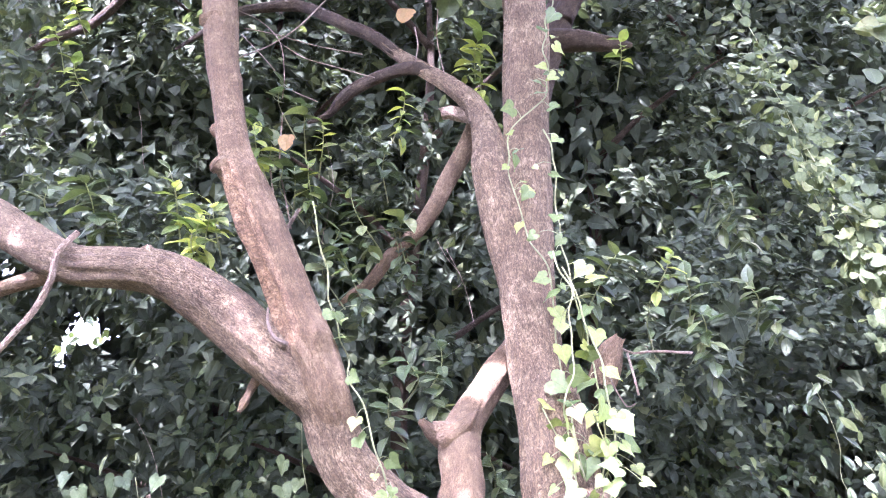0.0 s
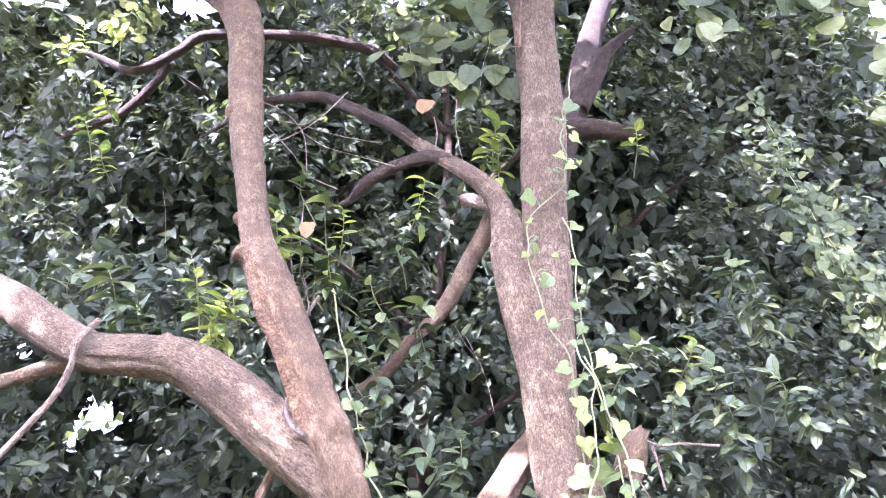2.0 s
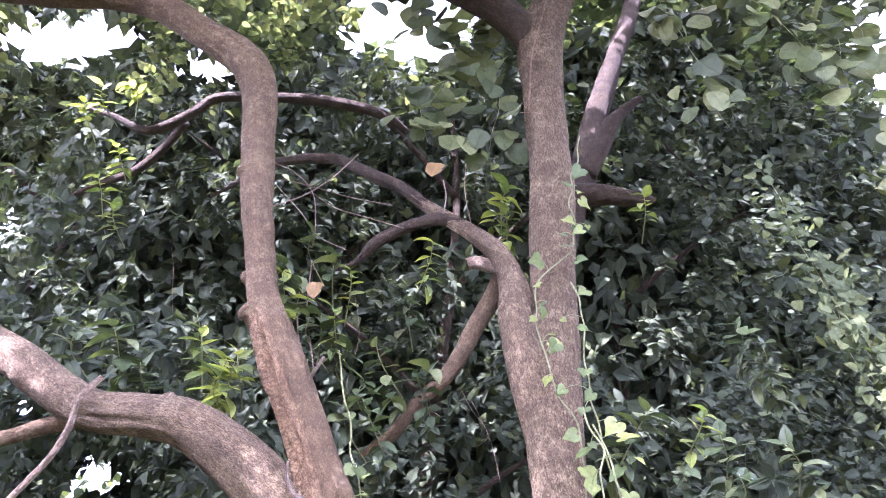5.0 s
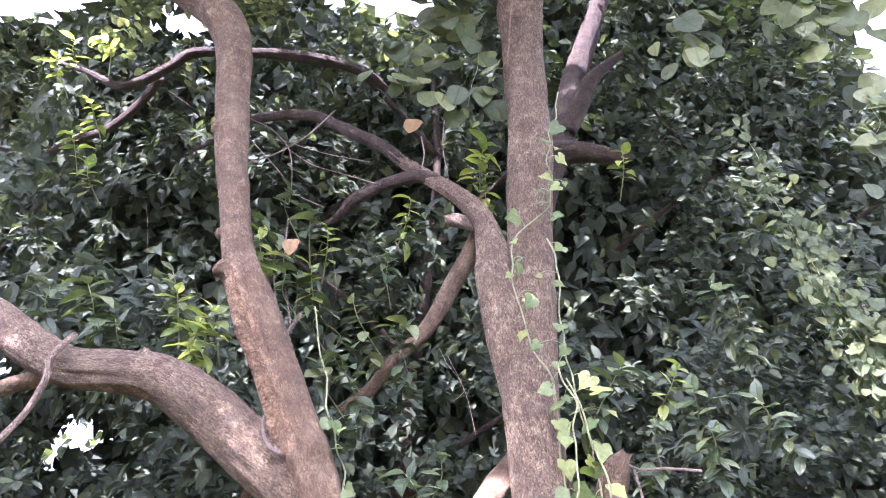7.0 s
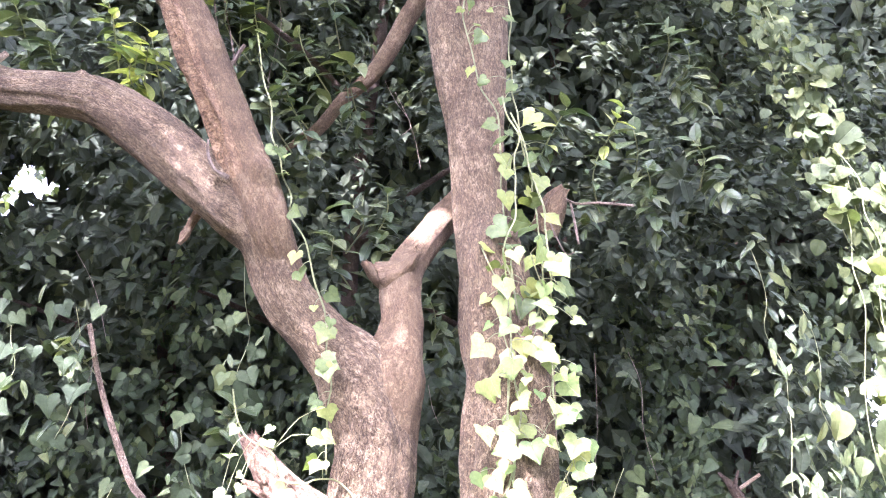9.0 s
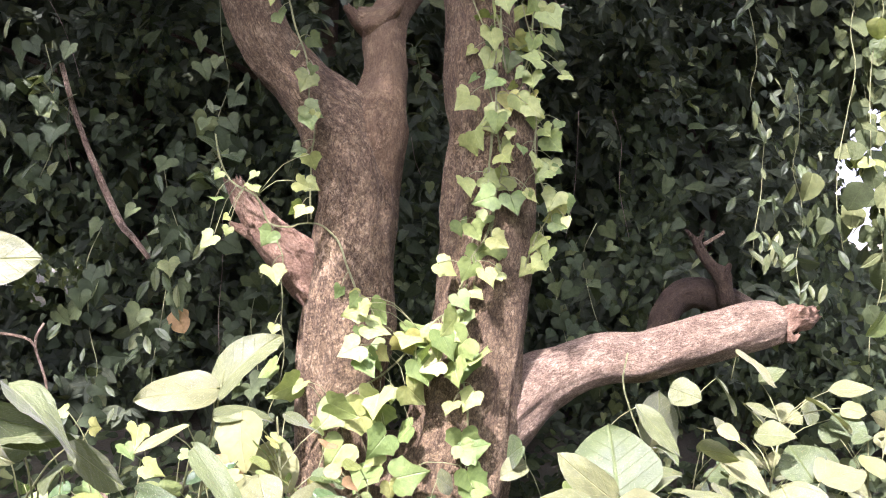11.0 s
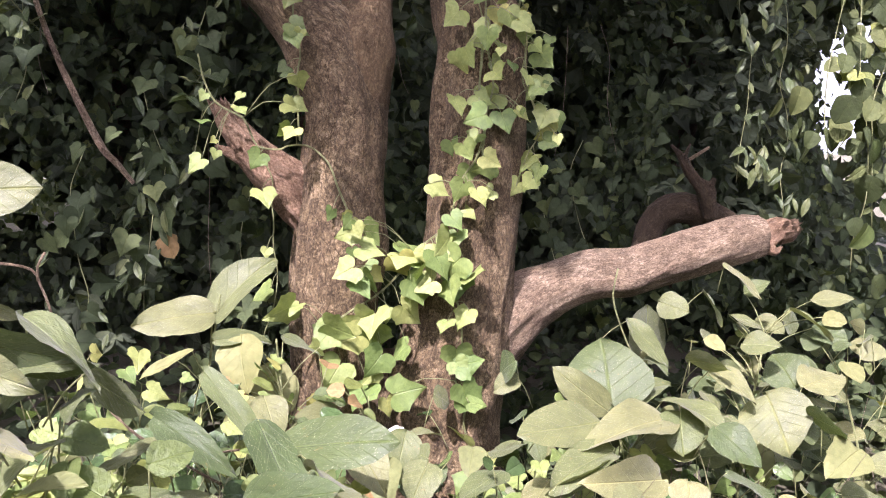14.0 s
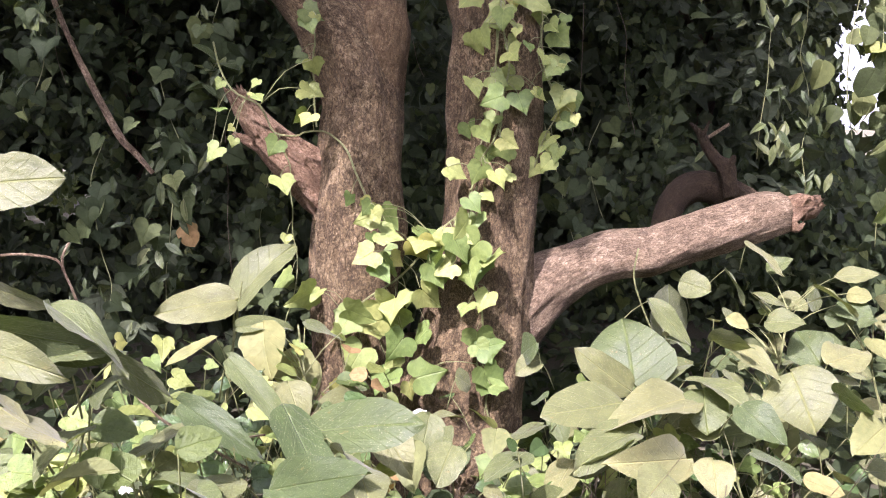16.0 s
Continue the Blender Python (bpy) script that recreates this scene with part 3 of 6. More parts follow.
SMALL_TWIG = [(-0.624, 2.6, 2.533, 0.004), (-0.619, 2.6, 2.476, 0.006), (-0.59, 2.6, 2.422, 0.007), (-0.551, 2.63, 2.406, 0.01)]
STICK = [(-1.099, 3, 1.935, 0.006), (-1.049, 3, 1.767, 0.007), (-0.982, 3, 1.596, 0.008), (-0.882, 3, 1.379, 0.009),
    (-0.829, 3, 1.315, 0.008), (-0.769, 3, 1.242, 0.006)]
KNOT_A = [(-0.829, 2.66, 3.131, 0.062), (-0.863, 2.64, 3.125, 0.049), (-0.89, 2.63, 3.114, 0.024), (-0.898, 2.63, 3.104, 0.009)]
KNOT_B = [(-0.63, 2.66, 2.8, 0.045), (-0.672, 2.645, 2.79, 0.036), (-0.7, 2.635, 2.795, 0.02), (-0.712, 2.63, 2.81, 0.007)]
KNOT_C = [(-0.894, 2.66, 3.308, 0.03), (-0.917, 2.65, 3.307, 0.025), (-0.927, 2.64, 3.306, 0.014)]
KNOT_D = [(-0.989, 2.7, 3.891, 0.05), (-1.033, 2.69, 3.889, 0.037), (-1.06, 2.68, 3.887, 0.02)]
STUB_TWIG = [(-0.63, 2.74, 2.375, 0.023), (-0.683, 2.78, 2.318, 0.017), (-0.707, 2.78, 2.264, 0.013),
    (-0.714, 2.76, 2.226, 0.016), (-0.725, 2.75, 2.196, 0.007)]
COLLAR = [(0.002, 2.94, 2.128, 0.064), (0.068, 2.91, 2.166, 0.036), (0.105, 2.89, 2.198, 0.023), (0.125, 2.88, 2.222, 0.007)]
FOOT = [(0.133, 2.76, 0.007, 0.35), (0.141, 2.77, 0.272, 0.314), (0.159, 2.79, 0.461, 0.23), (0.176, 2.81, 0.585, 0.136),
    (0.188, 2.83, 0.654, 0.063)]
DEAD_FORK_KNOB = [(1.536, 3.23, 1.252, 0.019), (1.554, 3.22, 1.277, 0.017), (1.567, 3.22, 1.306, 0.008)]
DEAD_FORK_HORN = [(1.426, 3.23, 1.38, 0.01), (1.434, 3.22, 1.418, 0.007), (1.446, 3.22, 1.451, 0.004)]
BRANCH_PRONG = [(1.569, 2.86, 1.074, 0.037), (1.618, 2.85, 1.062, 0.026), (1.652, 2.84, 1.05, 0.017),
    (1.669, 2.84, 1.063, 0.006)]


tree = thing("tree", (0.15, 2.75, 0), "old grey-brown tree with two stems and a sawn low branch", "tree")
part("stem", limb_mesh("stem", LEFT_STEM, 52, 0.014, 0.07, 0.09, 1, knots=((0.95, 3.3, 0.10), (3.75, 1.2, 0.18), (1.45, 2.0, 0.08))), BARK, tree, "left stem running out into a long low limb")
part("foot", limb_mesh("foot", FOOT, 40, 0.02, 0.22, 0.12, 75), BARK, tree, "knobbly foot where the two stems join")
part("stem", limb_mesh("stem", RIGHT_STEM, 52, 0.014, 0.06, 0.09, 2, knots=((2.4, 4.0, 0.08), (3.4, 4.4, 0.12), (1.2, 4.5, 0.08))), BARK, tree, "straight stem with flaking grey bark")
upright_mesh = limb_mesh("limb", UPRIGHT_LIMB, 72, 0.011, 0.12, 0.09, 3, knots=((1.25, 2.4, 0.35), (1.05, 2.8, 0.3), (1.75, 3.0, 0.2), (0.55, 2.4, 0.35)), scars=((0.45, 1.42, (-0.83, -0.55, -0.1), 1.05, 0.55),))
upright_mesh.materials.append(BARK_RED)
upright_mesh.materials.append(HEARTWOOD)
upright = part("limb", upright_mesh, None, tree, "smooth reddish limb with knots and a long furrowed scar")
part("limb", limb_mesh("limb", MIDDLE_LIMB, 34, 0.016, 0.16, 0.06, 4), BARK_RED, tree, "crooked reddish limb between the stems")
part("limb", limb_mesh("limb", HIDDEN_LIMB, 24, 0.03, 0.15, 0.06, 24), BARK_DARK_SHADED, tree)
part("limb", limb_mesh("limb", CROWN_LIMB, 26, 0.03, 0.1, 0.04, 5), BARK_DARK_SHADED, tree)
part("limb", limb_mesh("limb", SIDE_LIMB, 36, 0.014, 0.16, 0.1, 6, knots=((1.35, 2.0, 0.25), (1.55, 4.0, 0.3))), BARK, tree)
# far length of the side limb, split off so its bark carries the shade
part("limb", limb_mesh("limb", SIDE_LIMB_END, 20, 0.02, 0.25, 0.1, 25), BARK_DARK_SHADED, tree)
part("branch", limb_mesh("branch", SIDE_FORK, 18, 0.02, 0.2, 0.08, 7), BARK_DARK_SHADED, tree)
part("broken_peg", limb_mesh("broken_peg", BROKEN_PEG, 18, 0.012, 0.2, 0.1, 8, jag=0.015), BARK_PALE, tree, "short broken peg with pale wood")
part("branch", limb_mesh("branch", BACK_LIMB, 20, 0.02, 0.12, 0.04, 9), BARK_RED, tree)
part("branch", limb_mesh("branch", BACK_STUB, 20, 0.02, 0.2, 0.08, 10), BARK_DARK_SHADED, tree)
part("branch", limb_mesh("branch", BACK_SPUR, 18, 0.02, 0.2, 0.1, 11), BARK_DARK_SHADED, tree)
part("cut_stub", limb_mesh("cut_stub", CUT_STUB, 20, 0.008, 0.4, 0.3, 12, jag=0.015), BARK_RED, tree)
part("cut_stub", limb_mesh("cut_stub", COLLAR, 18, 0.008, 0.4, 0.3, 28, jag=0.012), BARK_RED, tree)
part("snag", limb_mesh("snag", SNAG, 40, 0.006, 0.22, 0.35, 13, jag=0.05), DEAD_WOOD, tree, "splintered dead snag of reddish wood")
part("splinter", limb_mesh("splinter", SNAG_SHARD, 14, 0.006, 0.35, 0.3, 71, jag=0.03), DEAD_WOOD, tree, "pale upright splinter of the snag")
part("splinter", limb_mesh("splinter", SNAG_PEG, 14, 0.006, 0.3, 0.3, 72, jag=0.02), DEAD_WOOD, tree)
sawn = part("low_branch", limb_mesh("low_branch", CUT_BRANCH, 56, 0.011, 0.13, 0.05, 14, knots=((0.75, 2.0, 0.16), (1.2, 1.0, 0.18), (0.45, 5.0, 0.14)), jag=0.004), BARK_PALE, tree, "thick low branch, bleached and lightened as sunlit, sawn off")
part("prong", limb_mesh("prong", BRANCH_PRONG, 14, 0.006, 0.3, 0.3, 76, jag=0.02), DEAD_WOOD, sawn)
part("broken_tip", limb_mesh("broken_tip", CUT_BRANCH_TIP, 24, 0.006, 0.4, 0.35, 15, jag=0.03), DEAD_WOOD, sawn, "splintered end of the low branch")
part("branch", limb_mesh("branch", LOWER_LEFT_BRANCH, 20, 0.02, 0.14, 0.05, 16), BARK_RED, tree)
part("twig", limb_mesh("twig", SMALL_TWIG, 10, 0.006, 0.3, 0.15, 18), TWIG, upright)

part("seam", limb_mesh("seam", SEAM, 16, 0.006, 0.4, 0.4, 68), BARK, tree, "healed seam along the low limb")
part("knot", limb_mesh("knot", KNOT_E, 24, 0.004, 0.4, 0.35, 69), BARK, tree)
for i, rows_k in enumerate((KNOT_A, KNOT_B, KNOT_C, KNOT_D)):
    part("knot", limb_mesh("knot", rows_k, 26, 0.004, 0.5, 0.45, 60 + i, jag=0.006), BARK_RED, upright, "rough healed knot")
part("stub", limb_mesh("stub", STUB_TWIG, 18, 0.006, 0.4, 0.3, 67, jag=0.012), BARK_RED, tree)

hanging_twig = part("hanging_twig", limb_mesh("hanging_twig", HANGING_TWIG, 12, 0.012, 0.2, 0.05, 19), BARK_PALE, None)
tagged(hanging_twig, "pale bare twig looped over a tree limb", "twig")
dead = thing("dead_branch", (1.3, 3.33, 0), "dark brown dead branch arching behind the tree", "dead branch")
part("arch", limb_mesh("arch", DEAD_ARCH, 26, 0.012, 0.16, 0.06, 20), BARK_DARK_SHADED, dead)
df = part("fork", limb_mesh("fork", DEAD_FORK, 18, 0.006, 0.35, 0.2, 21, jag=0.02), BARK_DARK_SHADED, dead)
part("twig", limb_mesh("twig", DEAD_FORK_KNOB, 10, 0.006, 0.3, 0.1, 26), BARK_DARK_SHADED, df)
part("twig", limb_mesh("twig", DEAD_FORK_HORN, 8, 0.006, 0.2, 0.1, 27), BARK_DARK_SHADED, df)
part("twig", limb_mesh("twig", DEAD_FORK_TWIG, 8, 0.01, 0.1, 0.02, 22), BARK_PALE, df)
stick = part("dead_climber", limb_mesh("dead_climber", [(x, y, z, r * 1.5) for x, y, z, r in STICK], 10, 0.012, 0.25, 0.3, 23), BARK_PALE, None)
tagged(stick, "dry twisted climber stem hanging among leaves", "dry stem")

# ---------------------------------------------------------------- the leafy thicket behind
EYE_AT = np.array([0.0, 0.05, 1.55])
# openings to the sky through the thicket, cut to fit the camera's view: slope across, slope up, half width, half height
VIEW_OPENINGS = [(-0.12, 1.27, 0.15, 0.16), (-0.8, 1.19, 0.2, 0.09), (-0.48, 1.12, 0.1, 0.065), (0.81, 1.12, 0.11, 0.3), (-0.487, 0.337, 0.052, 0.04),
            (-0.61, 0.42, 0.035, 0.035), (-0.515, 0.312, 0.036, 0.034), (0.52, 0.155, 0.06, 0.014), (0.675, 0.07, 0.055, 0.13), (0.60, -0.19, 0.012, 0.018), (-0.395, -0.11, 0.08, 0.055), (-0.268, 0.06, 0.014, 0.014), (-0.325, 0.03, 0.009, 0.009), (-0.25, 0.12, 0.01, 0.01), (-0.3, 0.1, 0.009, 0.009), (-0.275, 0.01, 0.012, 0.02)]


def front(x, z):
    """How far back the thicket's face stands at x across and z up."""
    y = 3.6 + 0.55 * noise.noise(Vector((x * 1.2, 0.3, z * 1.0))) + 0.34 * noise.noise(Vector((x * 2.9, 5.3, z * 2.0)))
    y += 0.75 * math.exp(-((x + 0.05) / 0.45) ** 2 - ((z - 2.75) / 0.6) ** 2)
    y -= 0.35 * math.exp(-((x - 1.3) / 0.6) ** 2 - ((z - 2.6) / 0.7) ** 2)
    y -= 0.25 * math.exp(-((x + 0.35) / 0.5) ** 2 - ((z - 3.3) / 0.5) ** 2)
    y -= 0.2 * math.exp(-((x - 0.1) / 0.3) ** 2 - ((z - 2.35) / 0.3) ** 2)
    y += 1.3 * math.exp(-((x + 0.95) / 0.4) ** 2 - ((z - 1.7) / 0.45) ** 2)
    y += 1.0 * math.exp(-((x - 0.9) / 0.42) ** 2 - ((z - 1.6) / 0.7) ** 2)
    y += 1.1 * math.exp(-((x + 0.95) / 0.6) ** 2 - ((z - 3.95) / 0.55) ** 2)
    y += 1.3 * math.exp(-((x - 0.95) / 0.45) ** 2 - ((z - 4.1) / 0.95) ** 2)
    if z > 4.2:
        y += 0.65 * min(1, (z - 4.2) / 0.6)
    if z < 1.4:
        y -= 0.15
    return y


# true where p, seen from EYE_AT, falls inside one of the openings
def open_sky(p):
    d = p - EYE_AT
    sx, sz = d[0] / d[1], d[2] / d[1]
    for cx, cz, wx, wz in VIEW_OPENINGS:
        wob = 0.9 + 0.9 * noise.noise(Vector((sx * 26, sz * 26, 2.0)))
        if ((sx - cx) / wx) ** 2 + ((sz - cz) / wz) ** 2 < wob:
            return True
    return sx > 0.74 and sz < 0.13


# gaps cut in the crown along the sun's line to light chosen spots: place on the bark, radius
SUN_GAPS = [((0.2, 3.08, 2.42), 0.1), ((0.0, 2.68, 1.7), 0.015), ((0.06, 2.68, 1.58), 0.0), ((0.12, 2.68, 1.46), -0.02),
            ((-0.85, 2.65, 2.6), 0.03), ((0.38, 2.6, 1.25), 0.12), ((0.25, 2.55, 1.0), 0.2), ((0.15, 2.55, 0.8), 0.2),
            ((0.38, 2.55, 0.7), 0.15), ((0.42, 2.53, 0.45), 0.2), ((-0.05, 2.6, 0.7), 0.28), ((0.48, 2.6, 0.7), 0.22), ((0.48, 2.62, 1.1), 0.11), ((-0.3, 2.75, 1.38), 0.07),
            ((-0.15, 2.68, 1.2), 0.03), ((0.95, 2.75, 1.02), 0.14), ((1.2, 2.75, 1.08), 0.26), ((1.45, 2.75, 1.15), 0.28), ((0.2, 2.98, 3.12), 0.01), ((-0.6, 2.65, 2.4), 0.0), ((0.04, 3.25, 3.81), 0.06)]
SUN_UP = np.array(SUN_WAY)
WIDE_GAPS = [((0.17, 3.03, 2.39), 0.17), ((0.06, 2.78, 1.86), 0.07), ((-0.78, 2.6, 2.56), 0.04), ((0.03, 2.7, 1.62), 0.05)]


def thinned(base, way, face, size):
    """Leave out the leaves that would stand in the wider gaps of the crown."""
    mid = base + way / np.linalg.norm(way, axis=1)[:, None] * size[:, None] * 0.5
    keep = np.ones(len(base), bool)
    for at, r in WIDE_GAPS:
        d = mid - np.array(at)
        k = d @ SUN_UP
        keep &= (k < 1.5) | (np.linalg.norm(d - k[:, None] * SUN_UP, axis=1) > r)
    return base[keep], way[keep], face[keep], size[keep]


def sunny(p):
    for at, r in SUN_GAPS:
        d = p - np.array(at)
        k = float(np.dot(d, SUN_UP))
        if k > 0 and np.linalg.norm(d - k * SUN_UP) < r + 0.06:
            return True
    return False


def unit(v):
    return v / np.linalg.norm(v)


TREE_X = (-3.7, -1.6, -0.2, 1.1, 2.6)
clumps = {i: [] for i in range(len(TREE_X))}
creep = {i: [] for i in range(len(TREE_X))}
for _ in range(12500):
    x, z = rng.uniform(-4.2, 3.6), rng.uniform(-0.05, 7.2)
    depth = rng.beta(0.9, 1.4) * 2.3
    y = front(x, z) + depth
    p = np.array([x * (0.92 + 0.08 * y / 3.5), y, z])
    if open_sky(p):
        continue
    if noise.noise(Vector((x * 1.7, y * 1.7, z * 1.7 + 9))) < -0.38 and depth > 0.2:
        continue
    if z > 4.9 and rng.uniform() < 0.42:
        continue
    owner = int(np.argmin([abs(p[0] - tx) for tx in TREE_X]))
    low = z < 2.5 + 0.6 * noise.noise(Vector((x * 1.3, 1.1, 4.0))) and not (-0.1 < x < 1.4 and 1.95 < z)
    drooping = low and noise.noise(Vector((x * 2.3, y * 1.2, z * 0.8 + 40))) > -0.12
    # sprays stand out in patches, with hollows between them; creepers hang in upright strips
    if drooping:
        patchy = noise.noise(Vector((x * 3.4, 7.7, z * 0.8))) + 0.4 * noise.noise(Vector((x * 6.0, y * 3.0, z * 2.0)))
    else:
        patchy = noise.noise(Vector((x * 1.8, 7.7, z * 1.8))) + 0.5 * noise.noise(Vector((x * 4.6, y * 3.0, z * 4.6)))
    if depth < 0.9 and patchy < 0.12 - 0.28 * depth:
        continue
    (creep if drooping else clumps)[owner].append((p, depth))


def foliage(name, kind, parent, material, near, rows, count, width=1.0):
    """The leaves nearest to the open side as parts of their own, the rest in one mesh."""
    order = np.argsort(near)
    base_, way_, face_, size_ = (np.array(r)[order] for r in rows)
    if count:
        singles = [leaves_mesh("leaf", kind, np.zeros((1, 3)), [(0, 1, 0)], [(0, 0, 1)], [1.0], width) for _ in range(4)]
        for me_ in singles:
            me_.materials.append(material)
        for k in range(min(count, len(base_))):
            part("leaf", singles[k % 4], None, parent, m=leaf_pose(base_[k], way_[k], face_[k], size_[k]))
    rest = part(name, leaves_mesh(name, kind, base_[count:], way_[count:], face_[count:], size_[count:], width), material, parent)
    return tagged(rest, kind="stuff")


for i, tx in enumerate(TREE_X):
    ty = 5.5 + 0.3 * math.sin(i * 2.1)
    bush = thing("evergreen_tree", (tx, ty, 0), "dense dark green leafy tree in a shaded thicket", "tree", "thicket trees")
    spine = [(tx + 0.1 * math.sin(i + k), ty + 0.08 * math.cos(2 * i + k), 0.0 + k * 0.95, 0.085 - 0.009 * k) for k in range(8)]
    part("trunk", limb_mesh("trunk", spine, 14, 0.08, 0.12, 0.04, 40 + i), BARK_DARK_SHADED, bush)
    for k in range(5):
        b = spine[2 + k]
        sgn = 1 if k % 2 else -1
        rows_l = [(b[0], b[1], b[2], 0.035), (b[0] + sgn * 0.35, b[1] - 0.25, b[2] + 0.3, 0.025), (b[0] + sgn * 0.7, b[1] - 0.6, b[2] + 0.45, 0.015), (b[0] + sgn * 0.9, b[1] - 0.8, b[2] + 0.5, 0.006)]
        part("limb", limb_mesh("limb", rows_l, 10, 0.06, 0.12, 0.03, 50 + k + 7 * i), BARK_DARK_SHADED, bush)
    # whorls of narrow leaves at the twig ends, and twigs with rounder leaves on both sides
    rows = {"lance": [], "leaflet": [], "kite": []}
    for p, depth in clumps[i]:
        axis = unit(np.array([rng.normal(0, 0.5), -0.75 + rng.normal(0, 0.35), 0.25 + rng.normal(0, 0.45)]))
        u = unit(np.cross(axis, (0.2, 0.1, 1)))
        v = np.cross(axis, u)
        rounder = noise.noise(Vector((p[0] * 1.1 + 3, 2.0, p[2] * 1.1))) + 0.12 * (p[0] - 0.4) > 0.0
        kind = "kite" if depth > 0.75 else "leaflet" if rounder else "lance"
        big = rng.uniform(0.75, 1.15)
        if rounder:
            # a drooping twig, leaves in two ranks
            reach = rng.uniform(0.22, 0.42)
            for k in range(rng.integers(9, 16)):
                f = rng.uniform(0, 1)
                sgn = 1 if k % 2 else -1
                at = p + axis * reach * (f - 0.5) + np.array([0, 0, -0.3 * reach * f * f])
                w = axis * 0.5 + u * sgn * 0.9 + np.array([0, 0, -0.45]) + rng.normal(0, 0.25, 3)
                rows[kind].append((at, w, v * 0.5 + np.array([0, -0.35, 0.8]) + rng.normal(0, 0.35, 3), big * rng.uniform(0.055, 0.095), depth))
        else:
            for k in range(rng.integers(8, 14)):
                a = k * 2.4 + rng.uniform(-0.3, 0.3)
                spread = rng.uniform(0.6, 1.7)
                w = axis * math.cos(spread) + (u * math.cos(a) + v * math.sin(a)) * math.sin(spread) + np.array([0, 0, -0.3])
                rows[kind].append((p + axis * rng.uniform(-0.14, 0.02), w, axis + np.array([0, -0.1, 0.7]) + rng.normal(0, 0.35, 3), big * rng.uniform(0.07, 0.135), depth))
    for kind, count, wide in (("lance", 90, 1.4), ("leaflet", 90, 1.15), ("kite", 0, 1.3)):
        if rows[kind]:
            base, way, face, size, near = zip(*rows[kind])
            foliage("crown", kind, bush, LEAF_DARK, near, (base, way, face, size), count, wide)
    rows = {"heart": [], "kite": []}
    for p, depth in creep[i]:
        lean, big = rng.normal(0, 0.35), rng.uniform(0.7, 1.15)
        for k in range(rng.integers(6, 12)):
            at = p + np.array([rng.normal(0, 0.05), rng.normal(0, 0.06), rng.normal(0, 0.2)])
            w = np.array([lean + rng.normal(0, 0.45), -0.35 + rng.normal(0, 0.35), -1 + abs(rng.normal(0, 0.5))])
            rows["heart" if depth < 0.75 else "kite"].append((at, w, np.array([rng.normal(0, 0.8), -1, 0.5 + rng.normal(0, 0.7)]), big * rng.uniform(0.035, 0.09), depth))
    creeper = None
    for kind, count, wide in (("heart", 170, 0.74), ("kite", 0, 1.6)):
        if rows[kind]:
            creeper = creeper or thing("creeper", (tx, ty - 0.6, 0), "curtain of drooping dark green creeper leaves", "climbing plant", "creepers")
            base, way, face, size, near = zip(*rows[kind])
            foliage("foliage", kind, creeper, LEAF_CREEPER, near, (base, way, face, size), count, wide)

# deeper growth, larger leaves
base, way, face, size = [], [], [], []
while len(base) < 185000:
    x, z = rng.uniform(-6.5, 5.5), rng.uniform(0, 10.5)
    p = np.array([x, rng.uniform(5.2, 8.6), z])
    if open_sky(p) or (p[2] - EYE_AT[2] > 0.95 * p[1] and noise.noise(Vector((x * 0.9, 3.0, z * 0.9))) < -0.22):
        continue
    if x < -0.7 * p[1] and 1.2 < z < 8.0:
        continue
    w, long = rng.normal(0, 0.6, 3) + np.array([0, -0.2, -0.6]), rng.uniform(0.14, 0.23) * (1.5 if p[1] > 6.6 else 1.0)
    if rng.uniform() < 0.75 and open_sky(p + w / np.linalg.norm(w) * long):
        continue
    base.append(p)
    way.append(w)
    face.append(rng.normal(0, 0.5, 3) + np.array([0, -1.0, 0.5]))
    size.append(long)
deep = new("far_thicket", leaves_mesh("far_thicket", "kite", *map(np.array, (base, way, face, size)), 1.3))
deep.data.materials.append(LEAF_DARK)
tagged(deep, "dark mass of leaves deep in the thicket", "foliage", kind="stuff")

part("limb", limb_mesh("limb", [(x, y, z, 0.85 * r) for x, y, z, r in HIGH_LIMB], 22, 0.03, 0.2, 0.08, 30), BARK_DARK_SHADED, tree)
part("branch", limb_mesh("branch", HIGH_FORK, 18, 0.03, 0.2, 0.08, 31), BARK_DARK_SHADED, tree)

# an unseen hedge added behind the viewer, to keep low sky light off the thicket
base, way, face, size = [], [], [], []
while len(base) < 21000:
    a = rng.uniform(-2.2, 2.2)
    z = rng.uniform(0.0, 6.4)
    r = 5.4 + 0.9 * noise.noise(Vector((a * 3, z * 0.8, 5.0))) + rng.uniform(0, 0.9)
    if z > 5.4 + 1.2 * noise.noise(Vector((a * 2.5, 3.0, 8.0))):
        continue
    base.append((r * math.sin(a), 1.2 - r * math.cos(a), z))
    way.append(rng.normal(0, 0.6, 3) + np.array([0, 0, -0.6]))
    face.append(rng.normal(0, 0.6, 3) + np.array([-math.sin(a), math.cos(a), 0.5]))
    size.append(rng.uniform(0.17, 0.32))
hedge = new("hedge", leaves_mesh("hedge", "kite", *map(np.array, (base, way, face, size)), 1.5))
hedge.data.materials.append(LEAF_DARK)
tagged(hedge, "unseen dark green hedge added to block low sky light", "hedge", kind="stuff")

# a sunlit bush far beyond the thicket
base = [(rng.uniform(-8.5, -2.6), rng.uniform(9, 15), rng.uniform(0, 1.7)) for _ in range(4200)] + [(rng.uniform(-9.5, -4.4), rng.uniform(9, 12), rng.uniform(2.2, 5.6)) for _ in range(2600)]
way = rng.normal(0, 0.7, (6800, 3)) + np.array([0, -0.3, -0.2])
